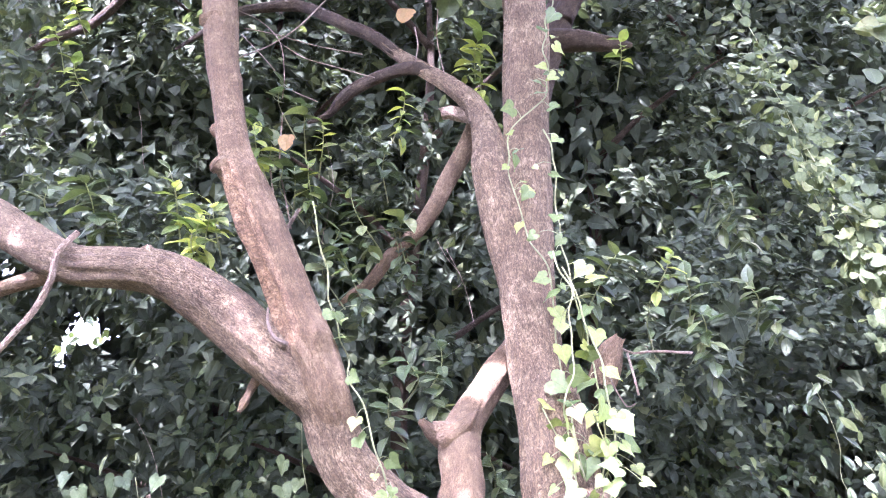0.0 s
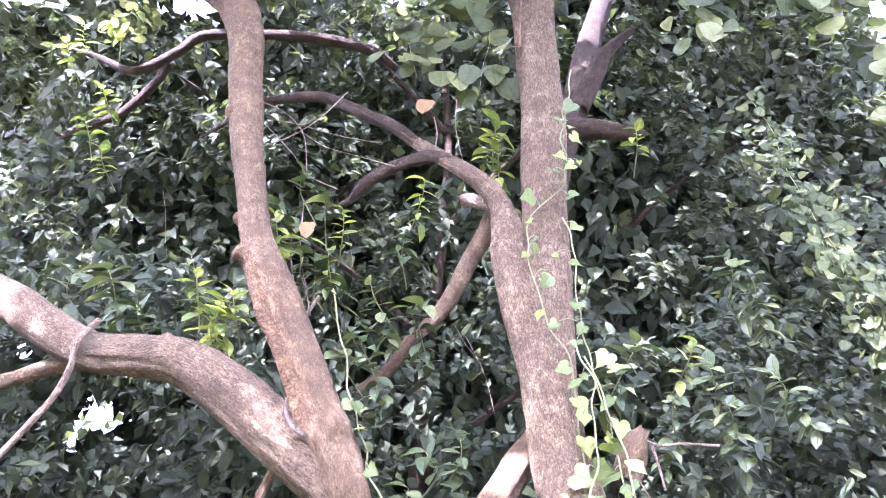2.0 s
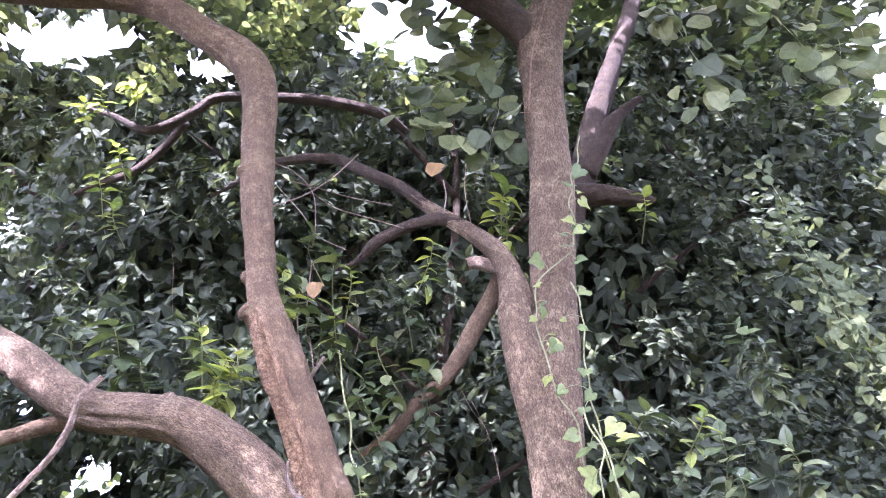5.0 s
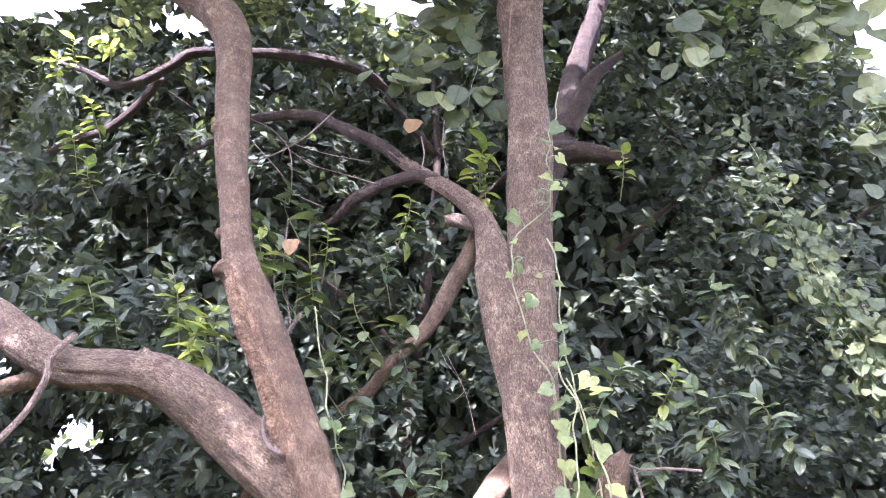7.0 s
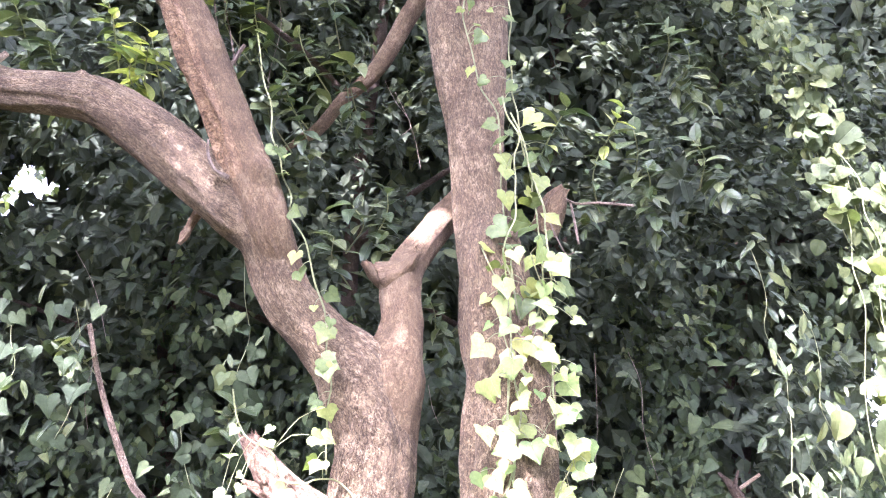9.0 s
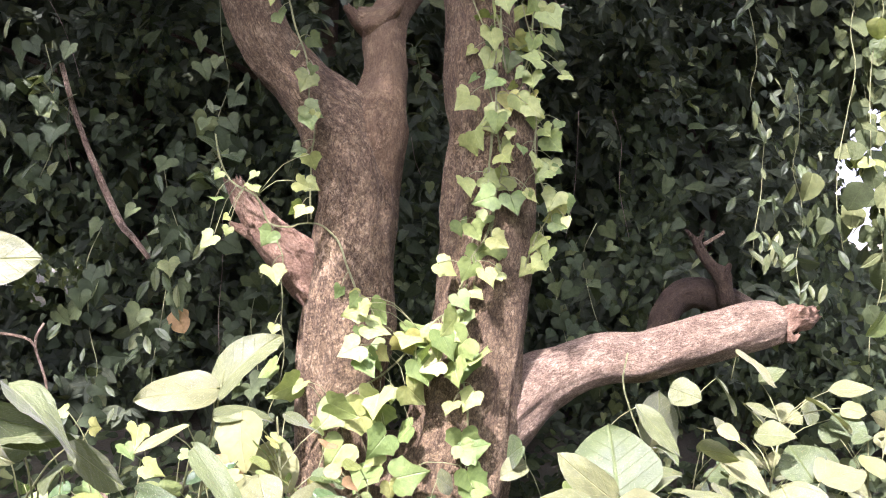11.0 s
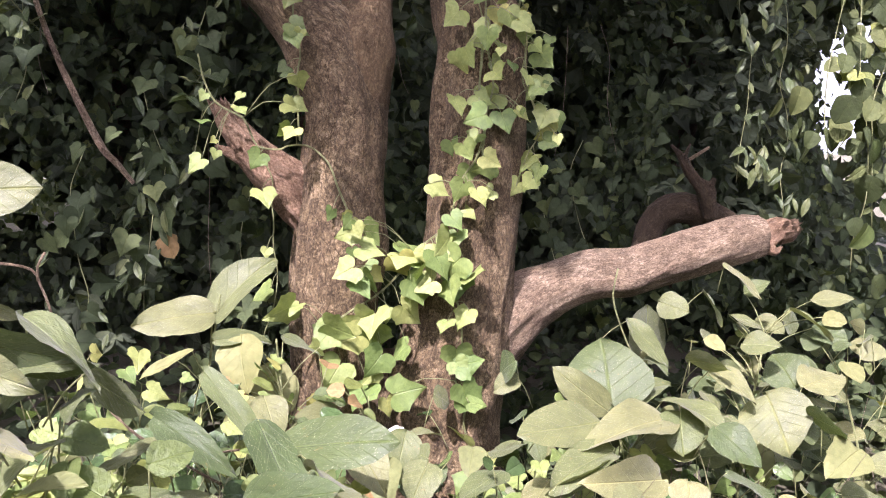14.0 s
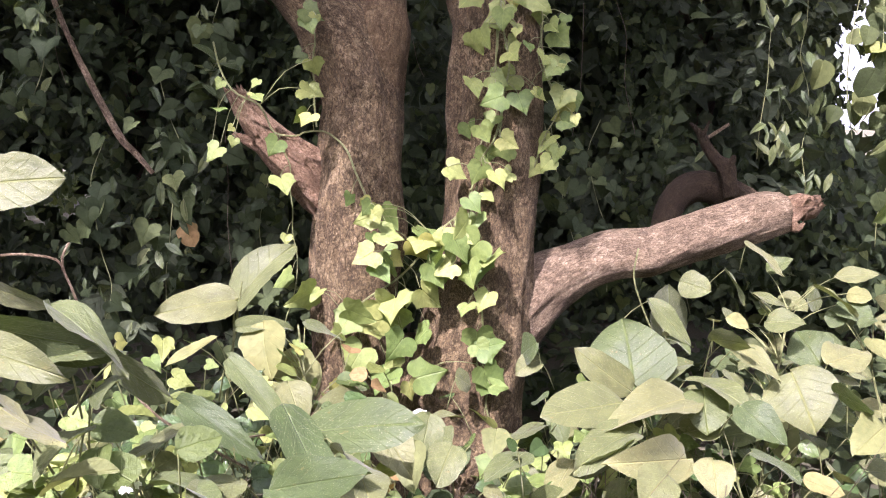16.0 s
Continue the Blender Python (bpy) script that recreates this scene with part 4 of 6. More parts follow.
face = rng.normal(0, 0.4, (6800, 3)) + np.array([0, -0.7, 0.8])
far_bush = new("distant_bush", leaves_mesh("distant_bush", "oval", np.array(base), way, face, rng.uniform(0.09, 0.2, 6800)))
far_bush.data.materials.append(LEAF_PALE)
tagged(far_bush, "sunlit pale green bushes in the open beyond", "bush", kind="stuff")

# the tree's own crown, overhead; its unseen near edge is set by where shade should fall
base, way, face, size = [], [], [], []
for _ in range(5000):
    x, y = rng.uniform(-5.5, 4.5), rng.uniform(-1.2, 4.8)
    z = 5.5 + 0.17 * (y - 1.2) + rng.uniform(0, 1.6)
    p = np.array([x, y, z])
    if noise.noise(Vector((x * 1.1, y * 1.1, z * 1.1 + 31))) < (0.03 if y > 3 else -0.3) or y < 0.03 + 0.25 * (x + 1.4) + (0.25 if x > -0.2 else 0.32 if x < -1.95 else 0) + 0.09 * noise.noise(Vector((x * 1.6, 2.0, 0))):
        continue
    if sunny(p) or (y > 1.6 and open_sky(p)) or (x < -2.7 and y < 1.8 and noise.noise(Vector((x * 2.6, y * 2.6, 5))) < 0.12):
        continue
    for k in range(rng.integers(6, 11)):
        a = k * 2.4 + rng.uniform(-0.4, 0.4)
        base.append(p + rng.normal(0, 0.06, 3))
        way.append(np.array([math.cos(a), math.sin(a), -0.25 + rng.normal(0, 0.25)]))
        face.append(np.array([rng.normal(0, 0.3), rng.normal(0, 0.3), 1.0]))
        size.append(rng.uniform(0.08, 0.14) * (0.75 if y > 2.2 else 1.0))
base, way, face, size = thinned(*map(np.array, (base, way, face, size)))
# right-hand crown leaves take a darker green that stands in for shade
darkened = (base[:, 0] > 0.75) & (base[:, 1] > 2.0)
crown = part("crown", leaves_mesh("crown", "oval", base[~darkened], way[~darkened], face[~darkened], size[~darkened]), LEAF_CANOPY, tree)
tagged(crown, "bright green leaves seen from below", kind="stuff")
crown = part("crown", leaves_mesh("crown", "oval", base[darkened], way[darkened], face[darkened], size[darkened]), LEAF_CREEPER, tree)
tagged(crown, "crown leaves given a darker green in place of shade", kind="stuff")

# more crown leaves, out of view, added to keep the sun off the upper stems
base, way, face, size = [], [], [], []
while len(base) < 11000:
    x, y = rng.uniform(-6.0, 4.5), rng.uniform(-1.4, 2.4)
    p = np.array([x, y, rng.uniform(6.4, 7.6)])
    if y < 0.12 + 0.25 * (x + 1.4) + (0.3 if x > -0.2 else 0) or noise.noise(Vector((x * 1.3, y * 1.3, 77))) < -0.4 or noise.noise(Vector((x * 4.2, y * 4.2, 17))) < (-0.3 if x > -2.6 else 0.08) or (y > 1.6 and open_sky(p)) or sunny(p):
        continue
    base.append(p)
    way.append(np.array([*rng.normal(0, 1, 2), rng.normal(-0.2, 0.3)]))
    face.append(np.array([*rng.normal(0, 0.4, 2), 1.0]))
    size.append(rng.uniform(0.14, 0.24))
crown = part("crown", leaves_mesh("crown", "kite", *thinned(*map(np.array, (base, way, face, size))), 1.3), LEAF_CANOPY, tree)
tagged(crown, kind="stuff")

# a leaf roof, mostly out of view, added to shade the thicket from above
base, way, face, size = [], [], [], []
while len(base) < 8500:
    x, y = rng.uniform(-6.5, 5.5), rng.uniform(2.9, 8.6)
    p = np.array([x, y, rng.uniform(7.2, 9.0) + 0.15 * (y - 2.0)])
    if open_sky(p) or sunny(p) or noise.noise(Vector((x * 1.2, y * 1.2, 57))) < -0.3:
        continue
    base.append(p)
    way.append(np.array([*rng.normal(0, 1, 2), rng.normal(-0.2, 0.3)]))
    face.append(np.array([*rng.normal(0, 0.4, 2), 1.0]))
    size.append(rng.uniform(0.2, 0.34))
roof = new("upper_thicket", leaves_mesh("upper_thicket", "kite", *map(np.array, (base, way, face, size)), 1.3))
roof.data.materials.append(LEAF_DARK)
tagged(roof, "leaf roof added above the thicket to shade it", "foliage", kind="stuff")

# an unseen patch of leaves added sunward of the right stem, to shade its vine
shade_leaf_x, shade_leaf_y = rng.uniform(-1.9, -0.5, 1250), rng.uniform(-0.22, 1.15, 1250)
base = np.column_stack([shade_leaf_x, shade_leaf_y, rng.uniform(6.0, 6.6, 1250)])
base = np.array([p for p in base if not sunny(p)])
count = len(base)
way = np.column_stack([rng.normal(0, 1, count), rng.normal(0, 1, count), rng.normal(-0.2, 0.3, count)])
face = np.column_stack([rng.normal(0, 0.4, count), rng.normal(0, 0.4, count), np.ones(count)])
crown = part("crown", leaves_mesh("crown", "oval", *thinned(base, way, face, rng.uniform(0.13, 0.2, count))), LEAF_CANOPY, tree)
tagged(crown, kind="stuff")

# ---------------------------------------------------------------- single leaves as parts


def leaf_blade(name, kind, seed, cup=0.2, droop=0.2, wave=0.03, nibble=0.0):
    """One leaf of unit length, finer than those of the thicket."""
    half = {
        "broad": [(-0.04, 0.0), (-0.02, 0.2), (0.07, 0.36), (0.2, 0.455), (0.35, 0.495), (0.5, 0.48), (0.65, 0.42), (0.8, 0.305), (0.92, 0.15), (1.0, 0.0)],
        "lobed": [(0.0, 0.04), (-0.11, 0.2), (-0.12, 0.37), (-0.03, 0.5), (0.09, 0.55), (0.2, 0.52), (0.34, 0.59), (0.42, 0.46), (0.56, 0.32), (0.74, 0.19), (0.9, 0.07), (1.0, 0.0)],
        "lance": [(0.0, 0.0), (0.07, 0.06), (0.18, 0.12), (0.32, 0.16), (0.46, 0.175), (0.6, 0.165), (0.74, 0.13), (0.86, 0.08), (0.94, 0.035), (1.0, 0.0)],
    }[kind]
    cols = 3
    verts, faces, uvs = [], [], []
    r = random.Random(seed)
    if kind == "broad":
        ys = [c[0] for c in half]
        ts = np.linspace(0, len(half) - 1, 16)
        half = [(float(np.interp(t, range(len(half)), ys)), float(np.interp(t, range(len(half)), [c[1] for c in half])) * (1 + 0.05 * math.sin(t * 9.1 + seed))) for t in ts]
    ph = [r.uniform(0, 6.28) for _ in range(4)]
    twist, bend = r.uniform(-0.25, 0.25), r.uniform(-0.08, 0.08)
    for i, (y, w) in enumerate(half):
        mid = max(0.0, y) if kind != "lobed" else 0.1 + 0.9 * i / (len(half) - 1) if i else 0.1
        for k in range(-cols, cols + 1):
            f = k / cols
            bite = 1 - nibble * max(0, noise.noise(Vector((i * 0.9 + seed, k * 0.7, 3.3))))
            x = w * f * bite
            yy = mid + (y - mid) * abs(f) ** 1.5
            z = cup * abs(x) - droop * yy * yy + wave * math.sin(6 * yy + ph[0] + (2 if k > 0 else 0)) * abs(f) + twist * x * yy
            z += 0.012 * math.cos(8 * math.pi * (yy - 0.75 * abs(x))) * abs(f) * (1 - 0.5 * abs(f))
            verts.append((x + bend * yy * yy, yy, z))
            uvs.append((0.5 + x, yy))
    wid = 2 * cols + 1
    for i in range(len(half) - 1):
        for k in range(wid - 1):
            a = i * wid + k
            faces.append((a, a + 1, a + wid + 1, a + wid))
    me = bpy.data.meshes.new(name)
    me.from_pydata(verts, [], faces)
    lay = me.uv_layers.new(name="UVMap")
    lay.data.foreach_set("uv", [c for f in faces for i in f for c in uvs[i]])
    me.polygons.foreach_set("use_smooth", [True] * len(faces))
    return me


def blades(kind, material, count, **kw):
    out = []
    for i in range(count):
        me = leaf_blade("leaf", kind, i * 13 + len(kind), cup=kw.get("cup", 0.2) * (0.4 + 0.4 * i), droop=kw.get("droop", 0.2) * (0.3 + 0.45 * i), wave=kw.get("wave", 0.03), nibble=kw.get("nibble", 0.0))
        me.materials.append(material)
        out.append(me)
    return out


VINE_BLADES = blades("lobed", LEAF_VINE, 6, cup=0.05, droop=0.08, wave=0.05, nibble=0.12)
# upper vine leaves: yellow-green, and darker in colour to stand in for shade
YOUNG_SHADED_VINE = blades("lobed", LEAF_YOUNG, 6, cup=0.06, droop=0.1, wave=0.05, nibble=0.1)
BROAD_BLADES = blades("broad", LEAF_FUZZY, 8, cup=0.06, droop=0.1, nibble=0.07, wave=0.05)
YOUNG_BROAD = blades("broad", LEAF_YOUNG, 4, cup=0.2, droop=0.2, nibble=0.1)
SHADE_BLADES = blades("broad", LEAF_FUZZY, 3, cup=0.1, droop=0.1, nibble=0.1)
FLAT_BLADES = blades("broad", LEAF_FUZZY, 2, cup=0.1, droop=0.1, nibble=0.2)
GLOSSY_BLADES = blades("broad", LEAF_GLOSSY, 3, cup=0.3, droop=0.3)
YELLOW_BLADES = blades("broad", LEAF_YELLOW, 4, cup=0.12, droop=0.15, nibble=0.12)
SHOOT_BLADES = blades("lance", LEAF_MID, 4, cup=0.4, droop=0.2)
YOUNG_BLADES = blades("lance", LEAF_SHOOT, 4, cup=0.4, droop=0.2)
SAPLING_BLADES = blades("broad", LEAF_MID, 4, cup=0.3, droop=0.25)
BROWN_BLADES = blades("broad", LEAF_BROWN, 2, cup=0.4, droop=0.3, nibble=0.3)


def tube(name, points, material, parent, label="", sides=6, step=0.02):
    return part(name, limb_mesh(name, points, sides, step, 0.15, 0.0, len(points)), material, parent, label)


def stalk(a, b, r, sag=0.15):
    """A thin stalk from a to b, bowed upwards a little."""
    a, b = np.array(a, float), np.array(b, float)
    m = (a + b) / 2 + np.array([0, 0, sag * np.linalg.norm(b - a)])
    return [(*a, r), (*m, r * 0.9), (*b, r * 0.75)]


# ---------------------------------------------------------------- the climber on the stems
VINE_TOP = [(0.532, 2.86, 4.092, 0.095), (0.473, 2.86, 3.934, 0.094), (0.485, 2.86, 3.858, 0.082), (0.455, 2.86, 3.785, 0.092),
    (0.436, 2.86, 3.611, 0.085), (0.414, 2.86, 3.678, 0.076), (0.462, 2.86, 3.543, 0.075), (0.318, 2.86, 3.543, 0.084),
    (0.284, 2.86, 3.412, 0.068), (0.298, 2.86, 3.278, 0.077), (0.303, 2.86, 3.15, 0.081), (0.522, 2.86, 3.708, 0.076),
    (0.49, 2.86, 3.384, 0.078)]
VINE_MIDDLE = [(0.301, 2.8, 3.248, 0.08), (0.314, 2.8, 3.123, 0.079), (0.326, 2.8, 2.984, 0.077), (0.373, 2.8, 2.897, 0.076),
    (0.44, 2.8, 3.143, 0.079), (0.469, 2.8, 3.014, 0.078), (0.479, 2.8, 2.896, 0.076), (0.438, 2.8, 2.821, 0.076),
    (0.405, 2.8, 2.721, 0.101), (0.546, 2.8, 2.794, 0.102), (0.547, 2.8, 2.692, 0.1), (0.444, 2.8, 2.658, 0.1), (0.423, 2.8, 2.594, 0.099),
    (0.564, 2.8, 2.593, 0.099), (0.453, 2.8, 2.542, 0.098), (0.564, 2.8, 2.491, 0.098), (0.445, 2.8, 2.424, 0.113)]
VINE_MIDDLE_B = [(0.533, 2.8, 2.423, 0.113), (0.471, 2.8, 2.349, 0.112), (0.388, 2.8, 2.318, 0.112), (0.573, 2.8, 2.332, 0.112),
    (0.585, 2.8, 2.284, 0.111), (0.461, 2.8, 2.221, 0.11), (0.427, 2.8, 2.166, 0.109), (0.586, 2.8, 2.212, 0.11),
    (0.615, 2.8, 2.174, 0.109), (0.421, 2.8, 2.089, 0.108), (0.496, 2.8, 2.074, 0.108), (0.565, 2.8, 2.074, 0.108),
    (0.637, 2.8, 2.097, 0.108), (0.478, 2.8, 2.022, 0.107), (0.407, 2.8, 2.229, 0.11), (0.514, 2.8, 2.292, 0.111)]
VINE_LOWER = [(0.438, 2.66, 2.188, 0.11), (0.529, 2.66, 2.2, 0.11), (0.415, 2.66, 2.14, 0.11), (0.585, 2.66, 2.165, 0.11),
    (0.403, 2.66, 2.069, 0.109), (0.54, 2.66, 2.046, 0.109), (0.593, 2.66, 2.07, 0.11), (0.419, 2.66, 2.008, 0.109),
    (0.428, 2.66, 1.931, 0.108), (0.573, 2.66, 1.946, 0.109), (0.369, 2.66, 1.868, 0.108), (0.601, 2.66, 1.987, 0.109),
    (0.439, 2.66, 1.811, 0.108), (0.513, 2.66, 1.882, 0.108), (0.603, 2.66, 1.879, 0.108), (0.482, 2.66, 1.881, 0.108),
    (0.567, 2.66, 1.811, 0.108), (0.365, 2.66, 1.734, 0.107)]
VINE_LOWER_B = [(0.416, 2.66, 1.765, 0.107), (0.485, 2.66, 1.693, 0.107), (0.605, 2.66, 1.721, 0.107), (0.407, 2.66, 1.595, 0.106),
    (0.475, 2.66, 1.532, 0.106), (0.487, 2.66, 1.606, 0.106), (0.547, 2.66, 1.55, 0.106), (0.666, 2.66, 1.636, 0.107),
    (0.674, 2.66, 1.54, 0.106), (0.667, 2.66, 1.461, 0.106), (0.431, 2.66, 1.487, 0.106), (0.373, 2.66, 1.443, 0.105),
    (0.463, 2.66, 1.381, 0.105), (0.559, 2.66, 1.32, 0.105), (0.609, 2.66, 1.344, 0.105), (0.647, 2.66, 1.38, 0.105),
    (0.405, 2.66, 1.357, 0.105)]
VINE_FOOT = [(0.43, 2.58, 1.792, 0.104), (0.511, 2.58, 1.816, 0.09), (0.353, 2.58, 1.714, 0.093), (0.451, 2.58, 1.676, 0.098),
    (0.37, 2.58, 1.577, 0.098), (0.451, 2.58, 1.534, 0.113), (0.547, 2.58, 1.544, 0.092), (0.438, 2.58, 1.38, 0.107),
    (0.364, 2.58, 1.419, 0.088), (0.366, 2.58, 1.325, 0.103), (0.283, 2.58, 1.287, 0.114), (0.406, 2.58, 1.266, 0.1),
    (0.322, 2.58, 1.18, 0.104), (0.357, 2.58, 1.116, 0.101), (0.214, 2.58, 1.073, 0.104), (0.286, 2.58, 1.067, 0.108),
    (0.382, 2.58, 1.154, 0.086), (0.391, 2.58, 0.996, 0.102), (0.234, 2.58, 0.969, 0.101), (0.164, 2.58, 1.049, 0.097),
    (0.084, 2.58, 0.98, 0.104)]
VINE_SPREAD = [(0.059, 2.55, 1.096, 0.11), (0.05, 2.55, 1.012, 0.11), (0.044, 2.55, 0.958, 0.111), (0.189, 2.55, 1.089, 0.11),
    (0.282, 2.55, 1.109, 0.111), (0.299, 2.55, 1.078, 0.111), (0.195, 2.55, 1.011, 0.111), (0.272, 2.55, 0.984, 0.112),
    (0.343, 2.55, 0.977, 0.112), (0.364, 2.55, 1.088, 0.111), (0.399, 2.55, 1.009, 0.112), (0.179, 2.55, 0.911, 0.112),
    (0.097, 2.55, 0.891, 0.111), (0.005, 2.55, 0.881, 0.111), (-0.001, 2.55, 0.824, 0.111), (0.103, 2.55, 0.822, 0.112)]
VINE_CLUSTER = [(0.043, 2.53, 0.773, 0.111), (0.136, 2.53, 0.754, 0.112), (0.201, 2.53, 0.764, 0.112), (-0.16, 2.53, 0.899, 0.109),
    (-0.076, 2.53, 0.836, 0.11), (0.387, 2.53, 0.88, 0.112), (0.344, 2.53, 0.779, 0.113), (0.368, 2.53, 0.72, 0.113),
    (0.415, 2.53, 0.65, 0.114), (0.393, 2.53, 0.593, 0.114), (0.419, 2.53, 0.474, 0.115), (0.461, 2.53, 0.34, 0.116),
    (0.174, 2.53, 0.627, 0.113), (0.085, 2.53, 0.641, 0.112), (0.004, 2.53, 0.706, 0.111), (-0.079, 2.53, 0.571, 0.112),
    (0.024, 2.53, 1.197, 0.079), (0.021, 2.53, 1.137, 0.083), (0.006, 2.53, 1.064, 0.091)]
VINE_EDGE = [(0.6, 2.62, 1.753, 0.081), (0.633, 2.62, 1.528, 0.093), (0.645, 2.62, 1.455, 0.079), (0.633, 2.62, 1.371, 0.079),
    (0.588, 2.62, 1.333, 0.076), (0.61, 2.62, 1.619, 0.082), (0.58, 2.62, 1.673, 0.085), (0.487, 2.62, 1.285, 0.079)]
STRAND_LEAVES = [(-0.35, 2.68, 2.417, 0.081), (-0.332, 2.68, 2.299, 0.084), (-0.277, 2.68, 2.163, 0.083), (-0.259, 2.68, 2.089, 0.078),
    (-0.183, 2.68, 2.012, 0.085), (-0.183, 2.68, 1.894, 0.088), (-0.172, 2.68, 1.769, 0.091), (-0.17, 2.68, 1.644, 0.082),
    (-0.184, 2.68, 1.534, 0.085), (-0.165, 2.68, 1.463, 0.085), (-0.42, 2.68, 2.543, 0.077), (-0.394, 2.68, 2.523, 0.073)]
SNAG_LEAVES = [(-0.187, 2.66, 1.768, 0.083), (-0.181, 2.66, 1.634, 0.08), (-0.186, 2.66, 1.532, 0.081), (-0.175, 2.66, 1.458, 0.085),
    (-0.241, 2.66, 0.974, 0.083), (-0.271, 2.66, 1.246, 0.093), (-0.336, 2.66, 1.499, 0.073), (-0.439, 2.66, 1.451, 0.08),
    (-0.47, 2.66, 1.362, 0.084), (-0.277, 2.66, 1.371, 0.081), (-0.418, 2.66, 1.549, 0.047), (-0.031, 2.66, 1.217, 0.075),
    (0.045, 2.66, 1.188, 0.091), (0.057, 2.66, 1.121, 0.099), (0.078, 2.66, 1.064, 0.088)]
VINE_STEM_A = [(0.548, 2.88, 4.316, 0.003), (0.483, 2.88, 3.977, 0.003), (0.449, 2.88, 3.631, 0.003), (0.299, 2.88, 3.454, 0.003),
    (0.296, 2.88, 3.174, 0.003), (0.361, 2.88, 2.912, 0.003), (0.432, 2.88, 2.739, 0.003), (0.441, 2.88, 2.504, 0.003),
    (0.457, 2.88, 2.24, 0.003), (0.469, 2.88, 1.955, 0.003)]
VINE_STEM_B = [(0.42, 2.69, 2.793, 0.003), (0.473, 2.69, 2.547, 0.003), (0.441, 2.69, 2.243, 0.003), (0.45, 2.69, 1.958, 0.003),
    (0.43, 2.69, 1.687, 0.003), (0.439, 2.69, 1.395, 0.003)]
VINE_STEM_C = [(0.454, 2.7, 2.731, 0.003), (0.546, 2.7, 2.443, 0.003), (0.593, 2.7, 2.127, 0.003), (0.578, 2.7, 1.806, 0.003),
    (0.632, 2.7, 1.543, 0.003)]
VINE_STEM_D = [(0.432, 2.6, 1.86, 0.003), (0.448, 2.6, 1.543, 0.003), (0.379, 2.6, 1.305, 0.003), (0.345, 2.6, 1.098, 0.003),
    (0.379, 2.6, 0.787, 0.003), (0.394, 2.6, 0.503, 0.003), (0.481, 2.6, 0.227, 0.003)]
VINE_STEM_E = [(0.38, 2.6, 1.23, 0.003), (0.25, 2.6, 1.08, 0.003), (0.137, 2.6, 0.947, 0.003), (0.024, 2.6, 0.871, 0.003),
    (-0.089, 2.6, 0.795, 0.003)]
VINE_STEM_F = [(0.453, 2.82, 3.418, 0.003), (0.463, 2.82, 3.197, 0.003), (0.47, 2.82, 2.963, 0.003), (0.503, 2.82, 2.79, 0.003),
    (0.521, 2.82, 2.603, 0.003), (0.556, 2.82, 2.382, 0.003), (0.589, 2.82, 2.174, 0.003), (0.58, 2.82, 1.979, 0.003)]
VINE_STEM_G = [(0.348, 2.63, 2.183, 0.002), (0.424, 2.63, 2.008, 0.002), (0.404, 2.63, 1.89, 0.002), (0.431, 2.63, 1.776, 0.002),
    (0.411, 2.63, 1.643, 0.002), (0.435, 2.63, 1.513, 0.002), (0.392, 2.63, 1.365, 0.002), (0.402, 2.63, 1.258, 0.002)]
VINE_STEM_H = [(0.51, 2.64, 2.174, 0.002), (0.562, 2.64, 2.017, 0.002), (0.55, 2.64, 1.879, 0.002), (0.585, 2.64, 1.746, 0.002),
    (0.577, 2.64, 1.631, 0.002), (0.635, 2.64, 1.521, 0.002), (0.625, 2.64, 1.41, 0.002), (0.554, 2.64, 1.28, 0.002)]
STRAND_STEM = [(-0.512, 2.7, 3.01, 0.003), (-0.417, 2.7, 2.6, 0.003), (-0.325, 2.7, 2.302, 0.003), (-0.23, 2.7, 2.058, 0.003),
    (-0.179, 2.7, 1.863, 0.003), (-0.166, 2.7, 1.636, 0.003), (-0.168, 2.7, 1.419, 0.003)]
SNAG_STEM = [(-0.484, 2.68, 1.685, 0.003), (-0.43, 2.68, 1.536, 0.003), (-0.331, 2.68, 1.487, 0.003), (-0.285, 2.68, 1.398, 0.003),
    (-0.221, 2.68, 1.392, 0.003), (-0.139, 2.68, 1.405, 0.003), (-0.053, 2.68, 1.343, 0.003), (-0.012, 2.68, 1.212, 0.003),
    (0.047, 2.68, 1.157, 0.003)]
SNAG_STRING = [(-0.277, 2.7, 1.37, 0.002), (-0.246, 2.7, 1.144, 0.002), (-0.224, 2.7, 0.991, 0.002), (-0.25, 2.7, 0.833, 0.002),
    (-0.286, 2.7, 0.713, 0.002)]
RIGHT_LEAVES_A = [(0.755, 2.1, 0.696, 0.757, 2.2, 0.892, 0.245), (0.745, 2.1, 0.693, 0.587, 2.15, 0.802, 0.097),
    (0.768, 2.1, 0.704, 0.967, 2.2, 0.799, 0.124), (0.692, 2, 0.699, 0.444, 1.9, 0.706, 0.156),
    (0.907, 2.05, 0.685, 0.633, 1.85, 0.753, 0.135), (0.909, 2.1, 0.723, 1.028, 1.95, 0.743, 0.118),
    (0.938, 2.05, 0.709, 0.906, 1.95, 0.632, 0.124), (1.224, 2.1, 0.735, 1.219, 1.95, 0.644, 0.199)]
